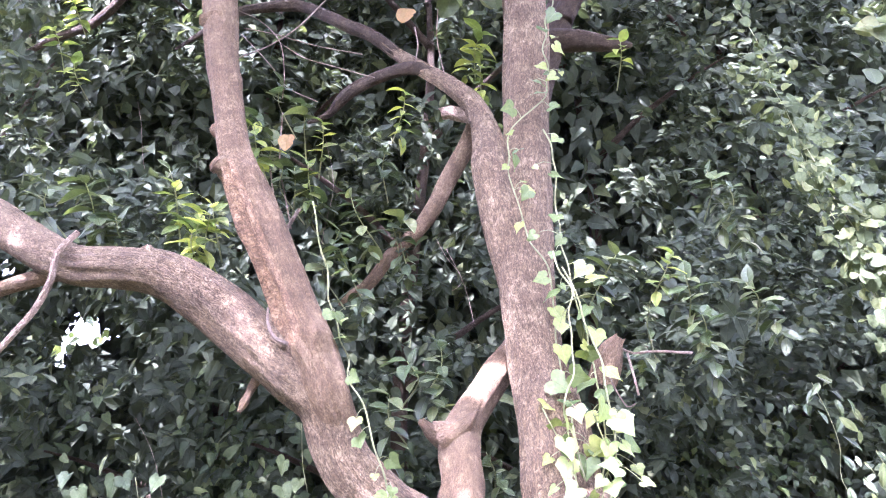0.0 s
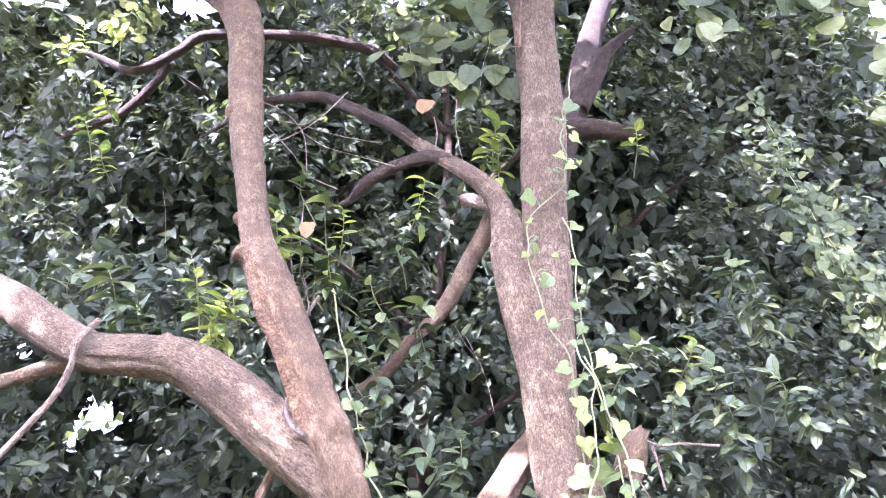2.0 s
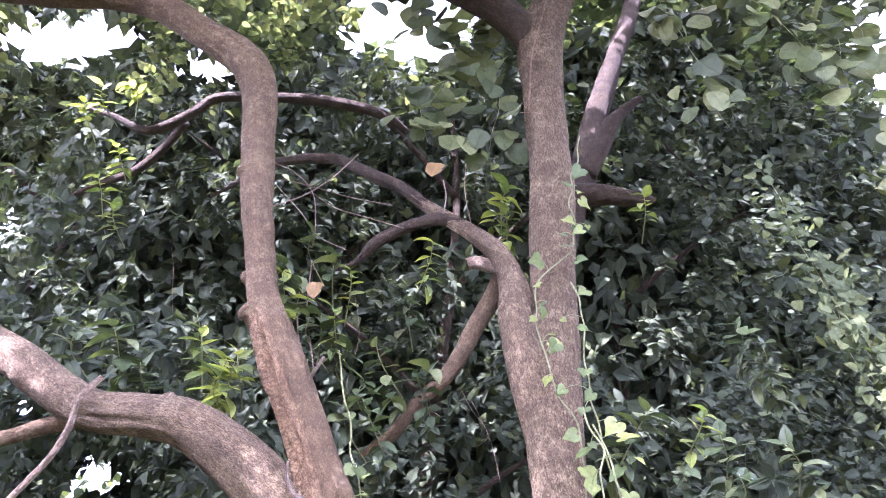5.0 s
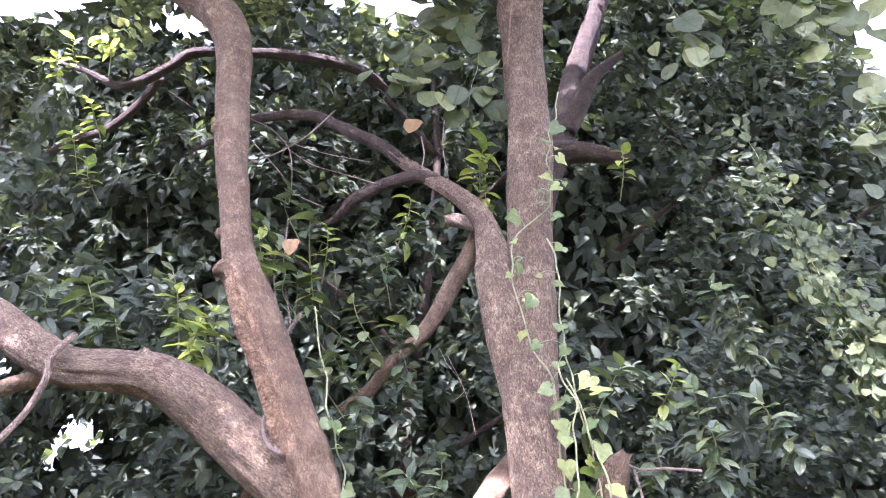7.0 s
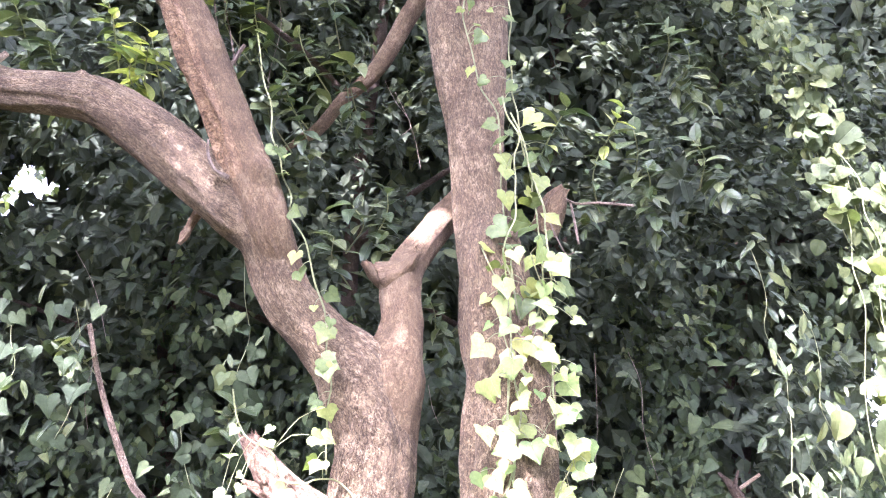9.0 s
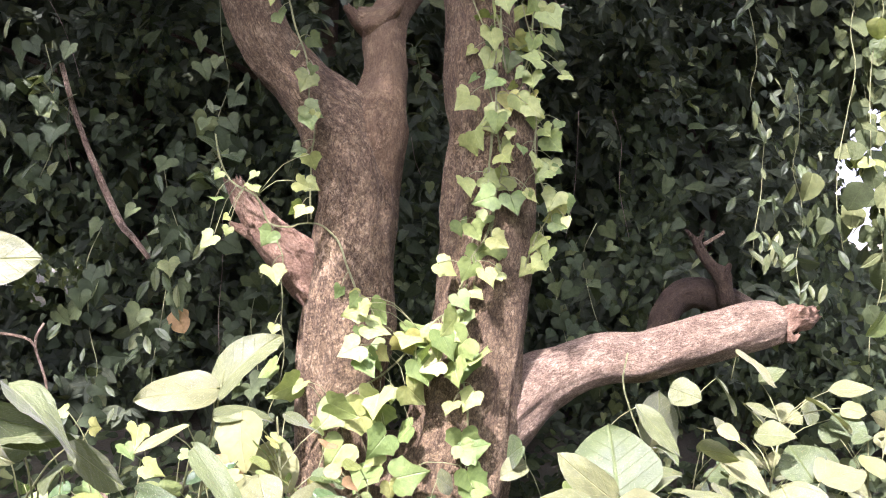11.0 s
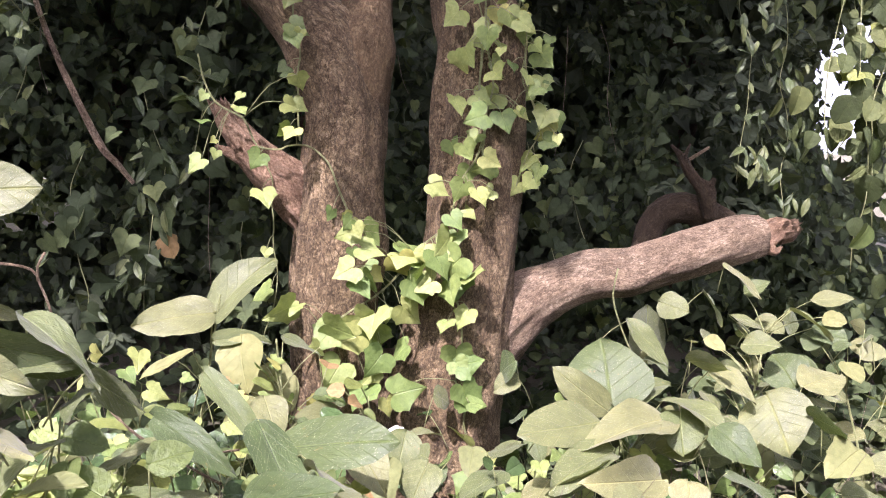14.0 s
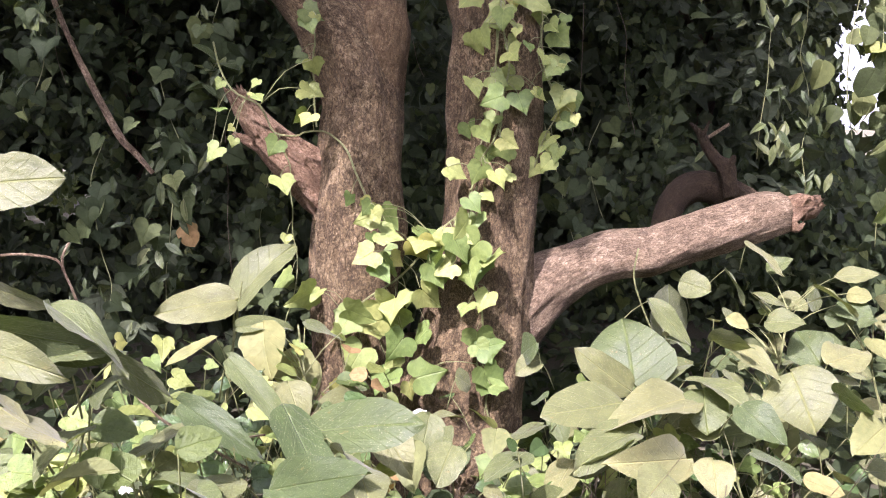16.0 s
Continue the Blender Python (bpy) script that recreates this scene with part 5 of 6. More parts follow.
RIGHT_LEAVES_B = [(1.345, 2.15, 0.741, 1.305, 2.25, 0.849, 0.154), (1.335, 2.1, 0.758, 1.526, 2.15, 0.807, 0.142),
    (1.302, 2, 0.709, 1.341, 1.85, 0.702, 0.137), (0.786, 1.8, 0.625, 0.562, 1.65, 0.69, 0.134),
    (0.69, 1.9, 0.656, 0.459, 1.75, 0.678, 0.126), (0.83, 1.75, 0.643, 0.795, 1.65, 0.595, 0.107),
    (0.882, 2.35, 0.895, 1.028, 2.25, 0.75, 0.074), (1.244, 2.45, 1.063, 1.387, 2.4, 0.942, 0.081)]
RIGHT_LEAVES_C = [(1.351, 2.5, 0.954, 1.417, 2.45, 1.02, 0.079), (1.049, 2.5, 0.922, 1.128, 2.4, 0.906, 0.112),
    (1.199, 2.5, 0.959, 1.264, 2.4, 0.858, 0.082), (1.396, 2.3, 0.943, 1.529, 2.2, 0.893, 0.07),
    (1.535, 2.4, 0.953, 1.641, 2.3, 0.991, 0.084), (1.026, 2.2, 0.808, 1.111, 2.05, 0.85, 0.105),
    (1.099, 2.2, 0.783, 1.15, 2, 0.764, 0.098), (1.274, 2.45, 0.888, 1.396, 2.35, 0.863, 0.074),
    (1.478, 2.3, 0.884, 1.561, 2.2, 0.872, 0.105), (0.969, 1.9, 0.717, 1.027, 1.75, 0.672, 0.114),
    (0.955, 1.8, 0.637, 1.062, 1.7, 0.606, 0.111), (0.694, 1.7, 0.636, 0.589, 1.6, 0.622, 0.116)]
RIGHT_LEAVES_YELLOW = [(1.386, 1.9, 0.648, 1.174, 1.75, 0.648, 0.175), (1.512, 2.3, 0.92, 1.57, 2.2, 0.925, 0.088),
    (1.532, 2.2, 0.801, 1.558, 2.1, 0.744, 0.153), (1.176, 2.4, 0.826, 1.222, 2.3, 0.796, 0.072)]
LEFT_LEAVES_A = [(-0.13, 1.45, 0.873, 0.091, 1.35, 0.939, 0.12), (-0.16, 1.45, 0.93, -0.06, 1.25, 0.83, 0.085),
    (-0.404, 2.45, 0.89, -0.617, 2.35, 0.894, 0.136), (-0.407, 2.45, 0.872, -0.272, 2.5, 1.087, 0.149),
    (-0.496, 1.3, 1.16, -0.346, 1.18, 1.116, 0.059)]
LEFT_LEAVES_SHADE = [(-0.639, 1.3, 1.142, -0.381, 1.25, 1.084, 0.104), (-0.441, 1.4, 1.037, -0.338, 1.35, 0.979, 0.091),
    (-0.625, 1.35, 1.189, -0.497, 1.3, 1.157, 0.053), (-0.515, 1.15, 1.054, -0.378, 1, 1.045, 0.081), (-0.093, 1.3, 0.863, 0.028, 1.25, 0.843, 0.084),
    (0.665, 1.85, 0.64, 0.493, 1.8, 0.581, 0.141), (0.992, 2.45, 0.729, 1.02, 2.5, 0.913, 0.282)]
LEFT_LEAVES_FACING = [(-0.722, 1.5, 1.326, -0.535, 1.5, 1.353, 0.117)]
LEFT_LEAVES_D = [(-0.601, 1.25, 1.116, -0.445, 1.15, 1.102, 0.065), (-0.552, 1.2, 1.053, -0.445, 1.1, 1.04, 0.071),
    (-0.496, 1.35, 1.054, -0.511, 1.25, 1.042, 0.054)]
LEFT_LEAVES_B = [(-0.367, 1.55, 0.902, -0.219, 1.42, 0.863, 0.064), (-0.291, 1.65, 0.959, -0.161, 1.5, 0.878, 0.052),
    (-0.204, 2, 0.778, -0.166, 1.9, 0.725, 0.094), (-0.345, 1.5, 0.87, -0.429, 1.4, 0.873, 0.072),
    (-0.053, 1.25, 0.925, 0.026, 1.1, 0.942, 0.081),
    (-0.156, 1.2, 0.889, -0.017, 1.1, 0.962, 0.075), (0.152, 1.9, 0.72, 0.12, 1.8, 0.637, 0.097),
    (-0.016, 2.1, 0.702, -0.133, 2, 0.689, 0.091)]
LEFT_LEAVES_C = [(-0.528, 1.3, 1.071, -0.416, 1.25, 1.112, 0.052), (-0.459, 1.3, 0.956, -0.476, 1.15, 0.986, 0.068),
    (-0.359, 1.3, 0.855, -0.239, 1.2, 0.923, 0.071), (-0.223, 1.3, 0.859, -0.282, 1.2, 0.882, 0.072),
    (-0.375, 2.3, 0.845, -0.216, 2.35, 0.863, 0.073), (-0.187, 2.4, 0.831, -0.066, 2.35, 0.79, 0.086),
    (-0.447, 1.3, 1.013, -0.37, 1.25, 1.048, 0.053), (0.03, 1.6, 0.813, 0.071, 1.5, 0.771, 0.08),
    (0.198, 1.8, 0.68, 0.148, 1.7, 0.645, 0.092), (0.4, 1.9, 0.613, 0.282, 1.8, 0.59, 0.099)]
LEFT_LEAVES_YELLOW = [(-0.3, 2.3, 0.857, -0.295, 2.2, 0.726, 0.143), (-0.257, 2.4, 0.728, -0.143, 2.35, 0.62, 0.146),
    (-0.465, 1.15, 0.924, -0.367, 1.1, 1.005, 0.044), (-0.371, 1.95, 0.916, -0.487, 1.9, 0.872, 0.041),
    (-0.229, 2.1, 0.724, -0.306, 2, 0.702, 0.075), (0.382, 2.2, 0.548, 0.348, 2.1, 0.524, 0.082)]
YOUNG_SHOOTS = [(-0.958, 2.85, 3.021, 0.149, 6), (-0.947, 2.82, 3.059, 0.116, 3), (-1.021, 2.84, 2.953, 0.106, 2),
    (-1.143, 2.9, 3.195, 0.121, 6), (-0.193, 3.3, 3.949, 0.128, 9), (-0.55, 3, 3.569, 0.104, 5), (-2.393, 3.9, 5.123, 0.139, 6),
    (-2.552, 3.75, 5.534, 0.153, 6), (-2.605, 3.7, 5.344, 0.134, 4), (-2.418, 3.8, 5.623, 0.14, 4), (0.968, 3.4, 4.362, 0.126, 4),
    (-2.388, 3.8, 4.769, 0.129, 3), (0.951, 2.95, 2.893, 0.108, 6), (-0.833, 2.9, 3.481, 0.14, 7), (0.2, 3.35, 4.267, 0.139, 10),
    (-2.281, 3.9, 4.602, 0.16, 6), (0.207, 3.3, 4.327, 0.149, 9), (-0.594, 2.95, 3.338, 0.114, 7), (-1.009, 2.9, 3.05, 0.158, 9)]
SAPLING = [(-0.851, 2.95, 3.569, 0.159, 6), (-0.778, 3, 3.495, 0.154, 6), (-0.662, 3, 3.332, 0.161, 6), (-0.635, 3, 3.662, 0.142, 6),
    (-0.534, 3.05, 3.187, 0.14, 6), (-0.452, 3.05, 3.048, 0.133, 6), (-0.51, 3, 2.894, 0.129, 6), (-0.751, 3, 3.79, 0.138, 5),
    (-0.19, 3.2, 3.174, 0.13, 6), (-0.282, 3.25, 3.566, 0.154, 6), (-1.151, 2.95, 1.871, 0.117, 7), (-0.505, 2.9, 1.643, 0.114, 7)]
SHOOTS = [(-0.148, 3.08, 2.469, 0.19, 10), (1.012, 3, 2.816, 0.199, 11), (0.744, 3.05, 2.93, 0.195, 10), (1.04, 2.95, 2.644, 0.16, 9),
    (0.857, 3.02, 2.693, 0.155, 9), (-1.504, 2.85, 3.185, 0.218, 11), (-1.368, 2.9, 3.037, 0.165, 9), (-0.442, 3, 2.94, 0.158, 9),
    (-0.413, 3.05, 3.223, 0.161, 9), (-0.702, 2.95, 3.296, 0.129, 9)]
SHOOTS_B = [(-0.01, 3.15, 2.562, 0.143, 9), (-0.212, 3.05, 2.322, 0.158, 9), (-1.682, 2.9, 3.185, 0.168, 9), (-1.217, 3, 3.324, 0.166, 9),
    (-0.245, 3.2, 3.17, 0.156, 8), (1.301, 3.1, 3.293, 0.165, 9), (1.191, 3.05, 3.352, 0.153, 9), (1.283, 3.05, 2.805, 0.168, 9),
    (0.166, 3.05, 2.101, 0.122, 8)]
BLOSSOMS = [(-0.372, 1.2, 0.898, 0.019), (0.162, 2.3, 0.559, 0.038), (-0.374, 1.25, 0.88, 0.02),
    (0.148, 2.32, 0.538, 0.038)]


r3 = random.Random(5)


def on_bark(p):
    """The place p brought forward to the bark where it would lie inside one of the two stems."""
    x, y, z = p[:3]
    for rows in (LEFT_STEM[:8], RIGHT_STEM[:20]):
        zs = [q[2] for q in rows]
        if zs[0] < z < zs[-1]:
            cx, cy, r = (float(np.interp(z, zs, [q[k] for q in rows])) for k in (0, 1, 3))
            r *= 1.06
            if abs(x - cx) < r:
                y = min(y, cy - math.sqrt(r * r - (x - cx) ** 2) - 0.006)
    return np.array([x, y, z])


def vine(label, stems, leaf_lists, at, young=()):
    v = thing("climbing_vine", at, label, "climbing plant", "vines on the tree")
    paths = []
    for s in stems:
        run = [(p[0] + r3.gauss(0, 0.008), p[1], p[2], 1.15 * p[3]) for p in glide(s, 0.07)]
        run = [(*on_bark(p), p[3]) for p in run]
        tube("vine_stem", run, STEM, v)
        paths.append(glide(run, 0.02)[:, :3])
    every = np.vstack(paths)
    for rows in leaf_lists:
        for x0, y, z0, size0 in rows:
            # now and then a smaller, younger leaf beside the grown one
            for k in range(2 if r3.random() < 0.35 else 1):
                x, z = x0 + r3.gauss(0, 0.014 + 0.035 * k), z0 + r3.gauss(0, 0.014 + 0.04 * k)
                size = size0 * (r3.uniform(0.85, 1.2) if k == 0 else r3.uniform(0.4, 0.75))
                way = (r3.gauss(0, 0.8), r3.gauss(-0.3, 0.35), -1 + abs(r3.gauss(0, 0.45)))
                face = (r3.gauss(-0.1, 0.65), -1.0, r3.gauss(0.6, 0.55))
                y2 = on_bark((x, y - r3.uniform(0, 0.06), z))[1]
                part("leaf", r3.choice(YOUNG_SHADED_VINE if rows in young else VINE_BLADES), None, v, m=leaf_pose((x, y2, z), way, face, size * (0.86 if z0 < 1.15 else 0.7), r3.uniform(0.92, 1.1)))
                near = every[np.argmin(np.linalg.norm(every - np.array([x, y2, z + 0.03]), axis=1))]
                if np.linalg.norm(near - np.array([x, y2, z])) < 0.3:
                    part("petiole", limb_mesh("petiole", stalk(near, (x, y2 - 0.002, z), 0.0015), 4, 0.04, 0, 0, 1), STEM, v)
    return v


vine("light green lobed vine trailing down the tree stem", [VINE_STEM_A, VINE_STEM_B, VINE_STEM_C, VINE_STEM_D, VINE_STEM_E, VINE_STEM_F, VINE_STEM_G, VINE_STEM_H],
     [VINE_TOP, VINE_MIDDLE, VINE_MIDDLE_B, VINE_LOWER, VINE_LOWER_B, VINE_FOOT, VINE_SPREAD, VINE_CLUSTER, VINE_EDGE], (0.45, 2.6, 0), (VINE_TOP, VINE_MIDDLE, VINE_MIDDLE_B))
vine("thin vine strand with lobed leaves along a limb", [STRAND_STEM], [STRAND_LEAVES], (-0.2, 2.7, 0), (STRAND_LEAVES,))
vine("thin vine curling over the broken snag", [SNAG_STEM, SNAG_STRING], [SNAG_LEAVES], (-0.4, 2.68, 0))

# hanging curtains of vine beside the thicket
r4 = random.Random(11)


def curtain(label, strands, size, spread, per_metre, blades_, face_y=-1.0):
    rows0 = strands[0]
    v = thing("hanging_vine", rows0[-1][:3], label, "climbing plant", "hanging vines")
    for s in strands:
        wavy = [(p[0] + r4.gauss(0, 0.012), p[1], p[2], 0.0018) for p in glide([(*q, 0.003) for q in s], 0.11)[:, :3]]
        tube("vine_stem", wavy, STEM, v, sides=5, step=0.03)
        path = glide(wavy, 0.02)
        n = int(len(path) * 0.02 * per_metre)
        for k in range(n):
            p = path[r4.randrange(len(path))][:3]
            b = p + np.array([r4.gauss(0, spread), r4.gauss(-0.03, spread * 0.6), r4.gauss(0, 0.04)])
            way = (r4.gauss(0, 0.5), r4.gauss(-0.3, 0.3), -1 + abs(r4.gauss(0, 0.4)))
            face = (r4.gauss(-0.15, 0.5), face_y, r4.gauss(0.6, 0.4))
            part("leaf", r4.choice(blades_), None, v, m=leaf_pose(b, way, face, size * r4.uniform(0.6, 1.2), 1.0))
    return v


PALE_BLADES = blades("broad", LEAF_PALE, 4, cup=0.2, droop=0.2, nibble=0.1) + blades("lance", LEAF_PALE, 3, cup=0.2, droop=0.3)
ROUND_BLADES = blades("broad", LEAF_CANOPY, 4, cup=0.12, droop=0.15, nibble=0.06)
STRAND_BLADES = blades("lance", LEAF_MID, 4, cup=0.3, droop=0.2)
LOBED_BLADES = blades("lobed", LEAF_CREEPER, 5, cup=0.15, droop=0.2, nibble=0.1)
curtain("pale green vine hanging in a long drooping curtain", [
    [(1.47, 3.05, 4.3), (1.53, 3.0, 3.9), (1.57, 2.95, 3.5), (1.6, 2.9, 3.1), (1.66, 2.82, 2.7), (1.75, 2.78, 2.3), (1.85, 2.75, 1.85)],
    [(1.62, 3.0, 3.7), (1.66, 2.92, 3.25), (1.71, 2.85, 2.9), (1.77, 2.8, 2.4), (1.86, 2.75, 1.9), (1.93, 2.72, 1.4)],
    [(1.53, 2.98, 3.6), (1.6, 2.92, 3.25), (1.66, 2.86, 2.9), (1.72, 2.82, 2.5)],
    [(1.58, 2.9, 3.4), (1.65, 2.84, 3.1), (1.73, 2.78, 2.75), (1.79, 2.72, 2.4)],
    [(1.6, 2.86, 3.2), (1.68, 2.8, 2.85), (1.76, 2.74, 2.5), (1.83, 2.7, 2.1)]], 0.055, 0.05, 105, PALE_BLADES)
curtain("leafy vine trailing at the bright end of the thicket", [
    [(1.66, 2.6, 2.6), (1.68, 2.5, 2.2), (1.64, 2.45, 1.8), (1.66, 2.4, 1.4), (1.64, 2.4, 1.05)],
    [(1.74, 2.5, 2.5), (1.74, 2.45, 2.0), (1.70, 2.42, 1.6), (1.72, 2.4, 1.2)],
    [(1.6, 2.55, 2.4), (1.6, 2.5, 2.0), (1.57, 2.5, 1.7), (1.6, 2.48, 1.4)]], 0.08, 0.06, 26, YOUNG_BROAD + PALE_BLADES)
curtain("thin creeper trailing over the end of the low branch", [
    [(1.66, 3.0, 2.1), (1.68, 2.95, 1.7), (1.70, 2.92, 1.35), (1.72, 2.9, 1.1)],
    [(1.54, 3.15, 2.4), (1.58, 3.1, 2.0), (1.60, 3.08, 1.6), (1.58, 3.05, 1.3)]], 0.075, 0.07, 60, STRAND_BLADES)
curtain("rounded pale leaves of a vine hanging from the crown", [
    [(1.5, 2.9, 5.9), (1.52, 2.88, 5.5), (1.62, 2.85, 5.3), (1.75, 2.85, 5.05), (1.8, 2.85, 4.7)],
    [(1.9, 2.9, 5.9), (1.95, 2.9, 5.5), (2.0, 2.88, 5.1), (1.97, 2.88, 4.75)],
    [(2.3, 3.1, 5.6), (2.25, 3.05, 5.0), (2.2, 3.0, 4.5), (2.1, 3.0, 4.0)],
    [(1.2, 3.1, 5.9), (1.15, 3.05, 5.5), (1.25, 3.0, 5.1), (1.34, 3.0, 4.5)]], 0.13, 0.09, 30, ROUND_BLADES)
curtain("large soft leaves of a climber below the crown", [
    [(-0.5, 3.2, 5.9), (-0.3, 3.2, 5.6), (-0.15, 3.2, 5.3), (0.1, 3.2, 5.1), (0.16, 3.2, 4.8), (0.1, 3.2, 4.5)],
    [(0.3, 3.25, 5.8), (0.1, 3.25, 5.55), (-0.05, 3.25, 5.2), (-0.3, 3.25, 4.95), (-0.25, 3.25, 4.6)]], 0.14, 0.1, 40, ROUND_BLADES)
curtain("green creeper strands with drooping leaves before the thicket", [
    [(-0.55, 3.0, 2.2), (-0.5, 2.98, 1.9), (-0.53, 2.95, 1.6), (-0.56, 2.95, 1.3)],
    [(-0.75, 3.1, 1.6), (-0.68, 3.05, 1.3), (-0.72, 3.0, 1.0), (-0.75, 2.95, 0.75)],
    [(-1.15, 3.0, 2.0), (-1.1, 2.95, 1.75), (-1.12, 2.9, 1.5)]], 0.078, 0.05, 46, LOBED_BLADES + STRAND_BLADES)
curtain("dark lobed vine creeping low through the thicket", [
    [(0.72, 3.25, 1.55), (0.78, 3.2, 1.3), (0.84, 3.15, 1.05), (0.86, 3.1, 0.8)],
    [(0.98, 3.3, 1.45), (0.95, 3.22, 1.2), (1.02, 3.18, 0.95), (1.0, 3.1, 0.75)],
    [(-0.35, 3.15, 1.25), (-0.4, 3.1, 1.0), (-0.36, 3.05, 0.8), (-0.42, 3.0, 0.6)]], 0.07, 0.07, 50, LOBED_BLADES)
curtain("trailing lobed vine catching light beside the thicket", [
    [(-1.35, 2.9, 1.95), (-1.3, 2.88, 1.75), (-1.33, 2.85, 1.55)],
    [(-0.92, 2.95, 1.35), (-0.96, 2.9, 1.1), (-0.9, 2.88, 0.85), (-0.95, 2.85, 0.65)]], 0.075, 0.05, 42, LOBED_BLADES + STRAND_BLADES[:2])

# ---------------------------------------------------------------- leafy shoots in front of the thicket
r5 = random.Random(21)


def shoot(at, size, count, blades_, label, wide=1.45):
    s = thing("leafy_shoot", (at[0] + 0.03, at[1] + 0.12, at[2] - 0.22), label, "shoot", "shoots of the thicket")
    axis = unit(np.array([r5.gauss(0, 0.3), -0.5, 0.7 + r5.gauss(0, 0.2)]))
    u = unit(np.cross(axis, (0.2, 0.1, 1)))
    v = np.cross(axis, u)
    foot = np.array(at) - axis * 0.1 + np.array([r5.gauss(0, 0.06), 0.2, -0.07])
    tube("twig", [(*foot, 0.004), (*(np.array(at) - axis * 0.1), 0.003), (*at, 0.002)], STEM, s)
    for k in range(int(count * 1.3) + (5 if wide > 1 else 1)):
        a = k * 2.4 + r5.uniform(-0.3, 0.3)
        spread = 0.75 + 0.06 * k + r5.uniform(-0.15, 0.2)
        w = axis * math.cos(spread) + (u * math.cos(a) + v * math.sin(a)) * math.sin(spread) + np.array([0, 0, -0.2])
        part("leaf", r5.choice(blades_), None, s, m=leaf_pose(np.array(at) - axis * 0.016 * k, w + np.array([0, 0, r5.uniform(-0.5, 0.1)]), axis + np.array([r5.gauss(0, 0.4), 0, 0.6]), size * r5.uniform(0.45, 0.9), wide))
    return s


for x, y, z, size, n in YOUNG_SHOOTS:
    shoot((x, y, z), size, n, YOUNG_BLADES, "young yellow-green leaves whorled on a twig")
for x, y, z, size, n in SAPLING:
    shoot((x, y, z), size, n, SAPLING_BLADES, "slender sapling top with broad soft green leaves", 0.72)
for x, y, z, size, n in SHOOTS + SHOOTS_B:
    shoot((x, y, z), 0.8 * size, n + 3, SHOOT_BLADES, "glossy dark green leaves whorled on a twig")

# ---------------------------------------------------------------- broad-leaved plants in the sun in front
r6 = random.Random(33)


def broad_plant(label, at, lists, stems, tilt):
    pl = thing("broad_leaved_plant", at, label, "plant", "plants in front of the tree")
    paths = []
    for s in stems:
        tube("stem", s, STEM, pl, sides=8)
        paths.append(glide(s, 0.03)[:, :3])
    every = np.vstack(paths)
    for rows, bl in lists:
        for bx, by, bz, tx, ty, tz, w in rows:
            b, e = np.array((bx, by, bz)), np.array((tx, ty, tz))
            length = np.linalg.norm(e - b)
            face = np.array([r6.gauss(0, 0.5), -0.55 + r6.gauss(0, 0.25), 0.8 + r6.gauss(0, 0.3)]) + np.array(tilt)
            if bl is SHADE_BLADES:
                face = np.array([0.5, -0.9, -0.65])
            if bl is FLAT_BLADES:
                face = np.array([-0.2, -1.0, 0.35])
            part("leaf", r6.choice(bl), None, pl, m=leaf_pose(b, e - b, face, length, min(1.5, w / (0.95 * length))))
            near = every[np.argmin(np.linalg.norm(every - (b + np.array([0, 0.05, -0.12])), axis=1))]
            if np.linalg.norm(near - b) > 0.22:
                near = b - 0.05 * (e - b) / length + np.array([r6.gauss(0, 0.03), 0.04, -0.14])
            part("petiole", limb_mesh("petiole", stalk(near, b, 0.002, 0.08), 5, 0.05, 0, 0, 1), STEM, pl)
    return pl


def filler(count, xs, ys, zs, size):
    rows = []
    for _ in range(count):
        b = np.array([r6.uniform(*xs), r6.uniform(*ys), r6.uniform(*zs)])
        a = r6.uniform(0, 6.28)
        length = size * r6.uniform(0.6, 1.2)
        e = b + length * np.array([math.cos(a) * 0.9, math.sin(a) * 0.8 - 0.15, r6.gauss(-0.12, 0.25)])
        rows.append((*b, *e, length * r6.uniform(0.65, 0.85)))
    return rows


def shrunk(rows, k):
    return [(a, b, c, a + k * (d - a), b + k * (e - b), c + k * (f - c), k * w) for a, b, c, d, e, f, w in rows]


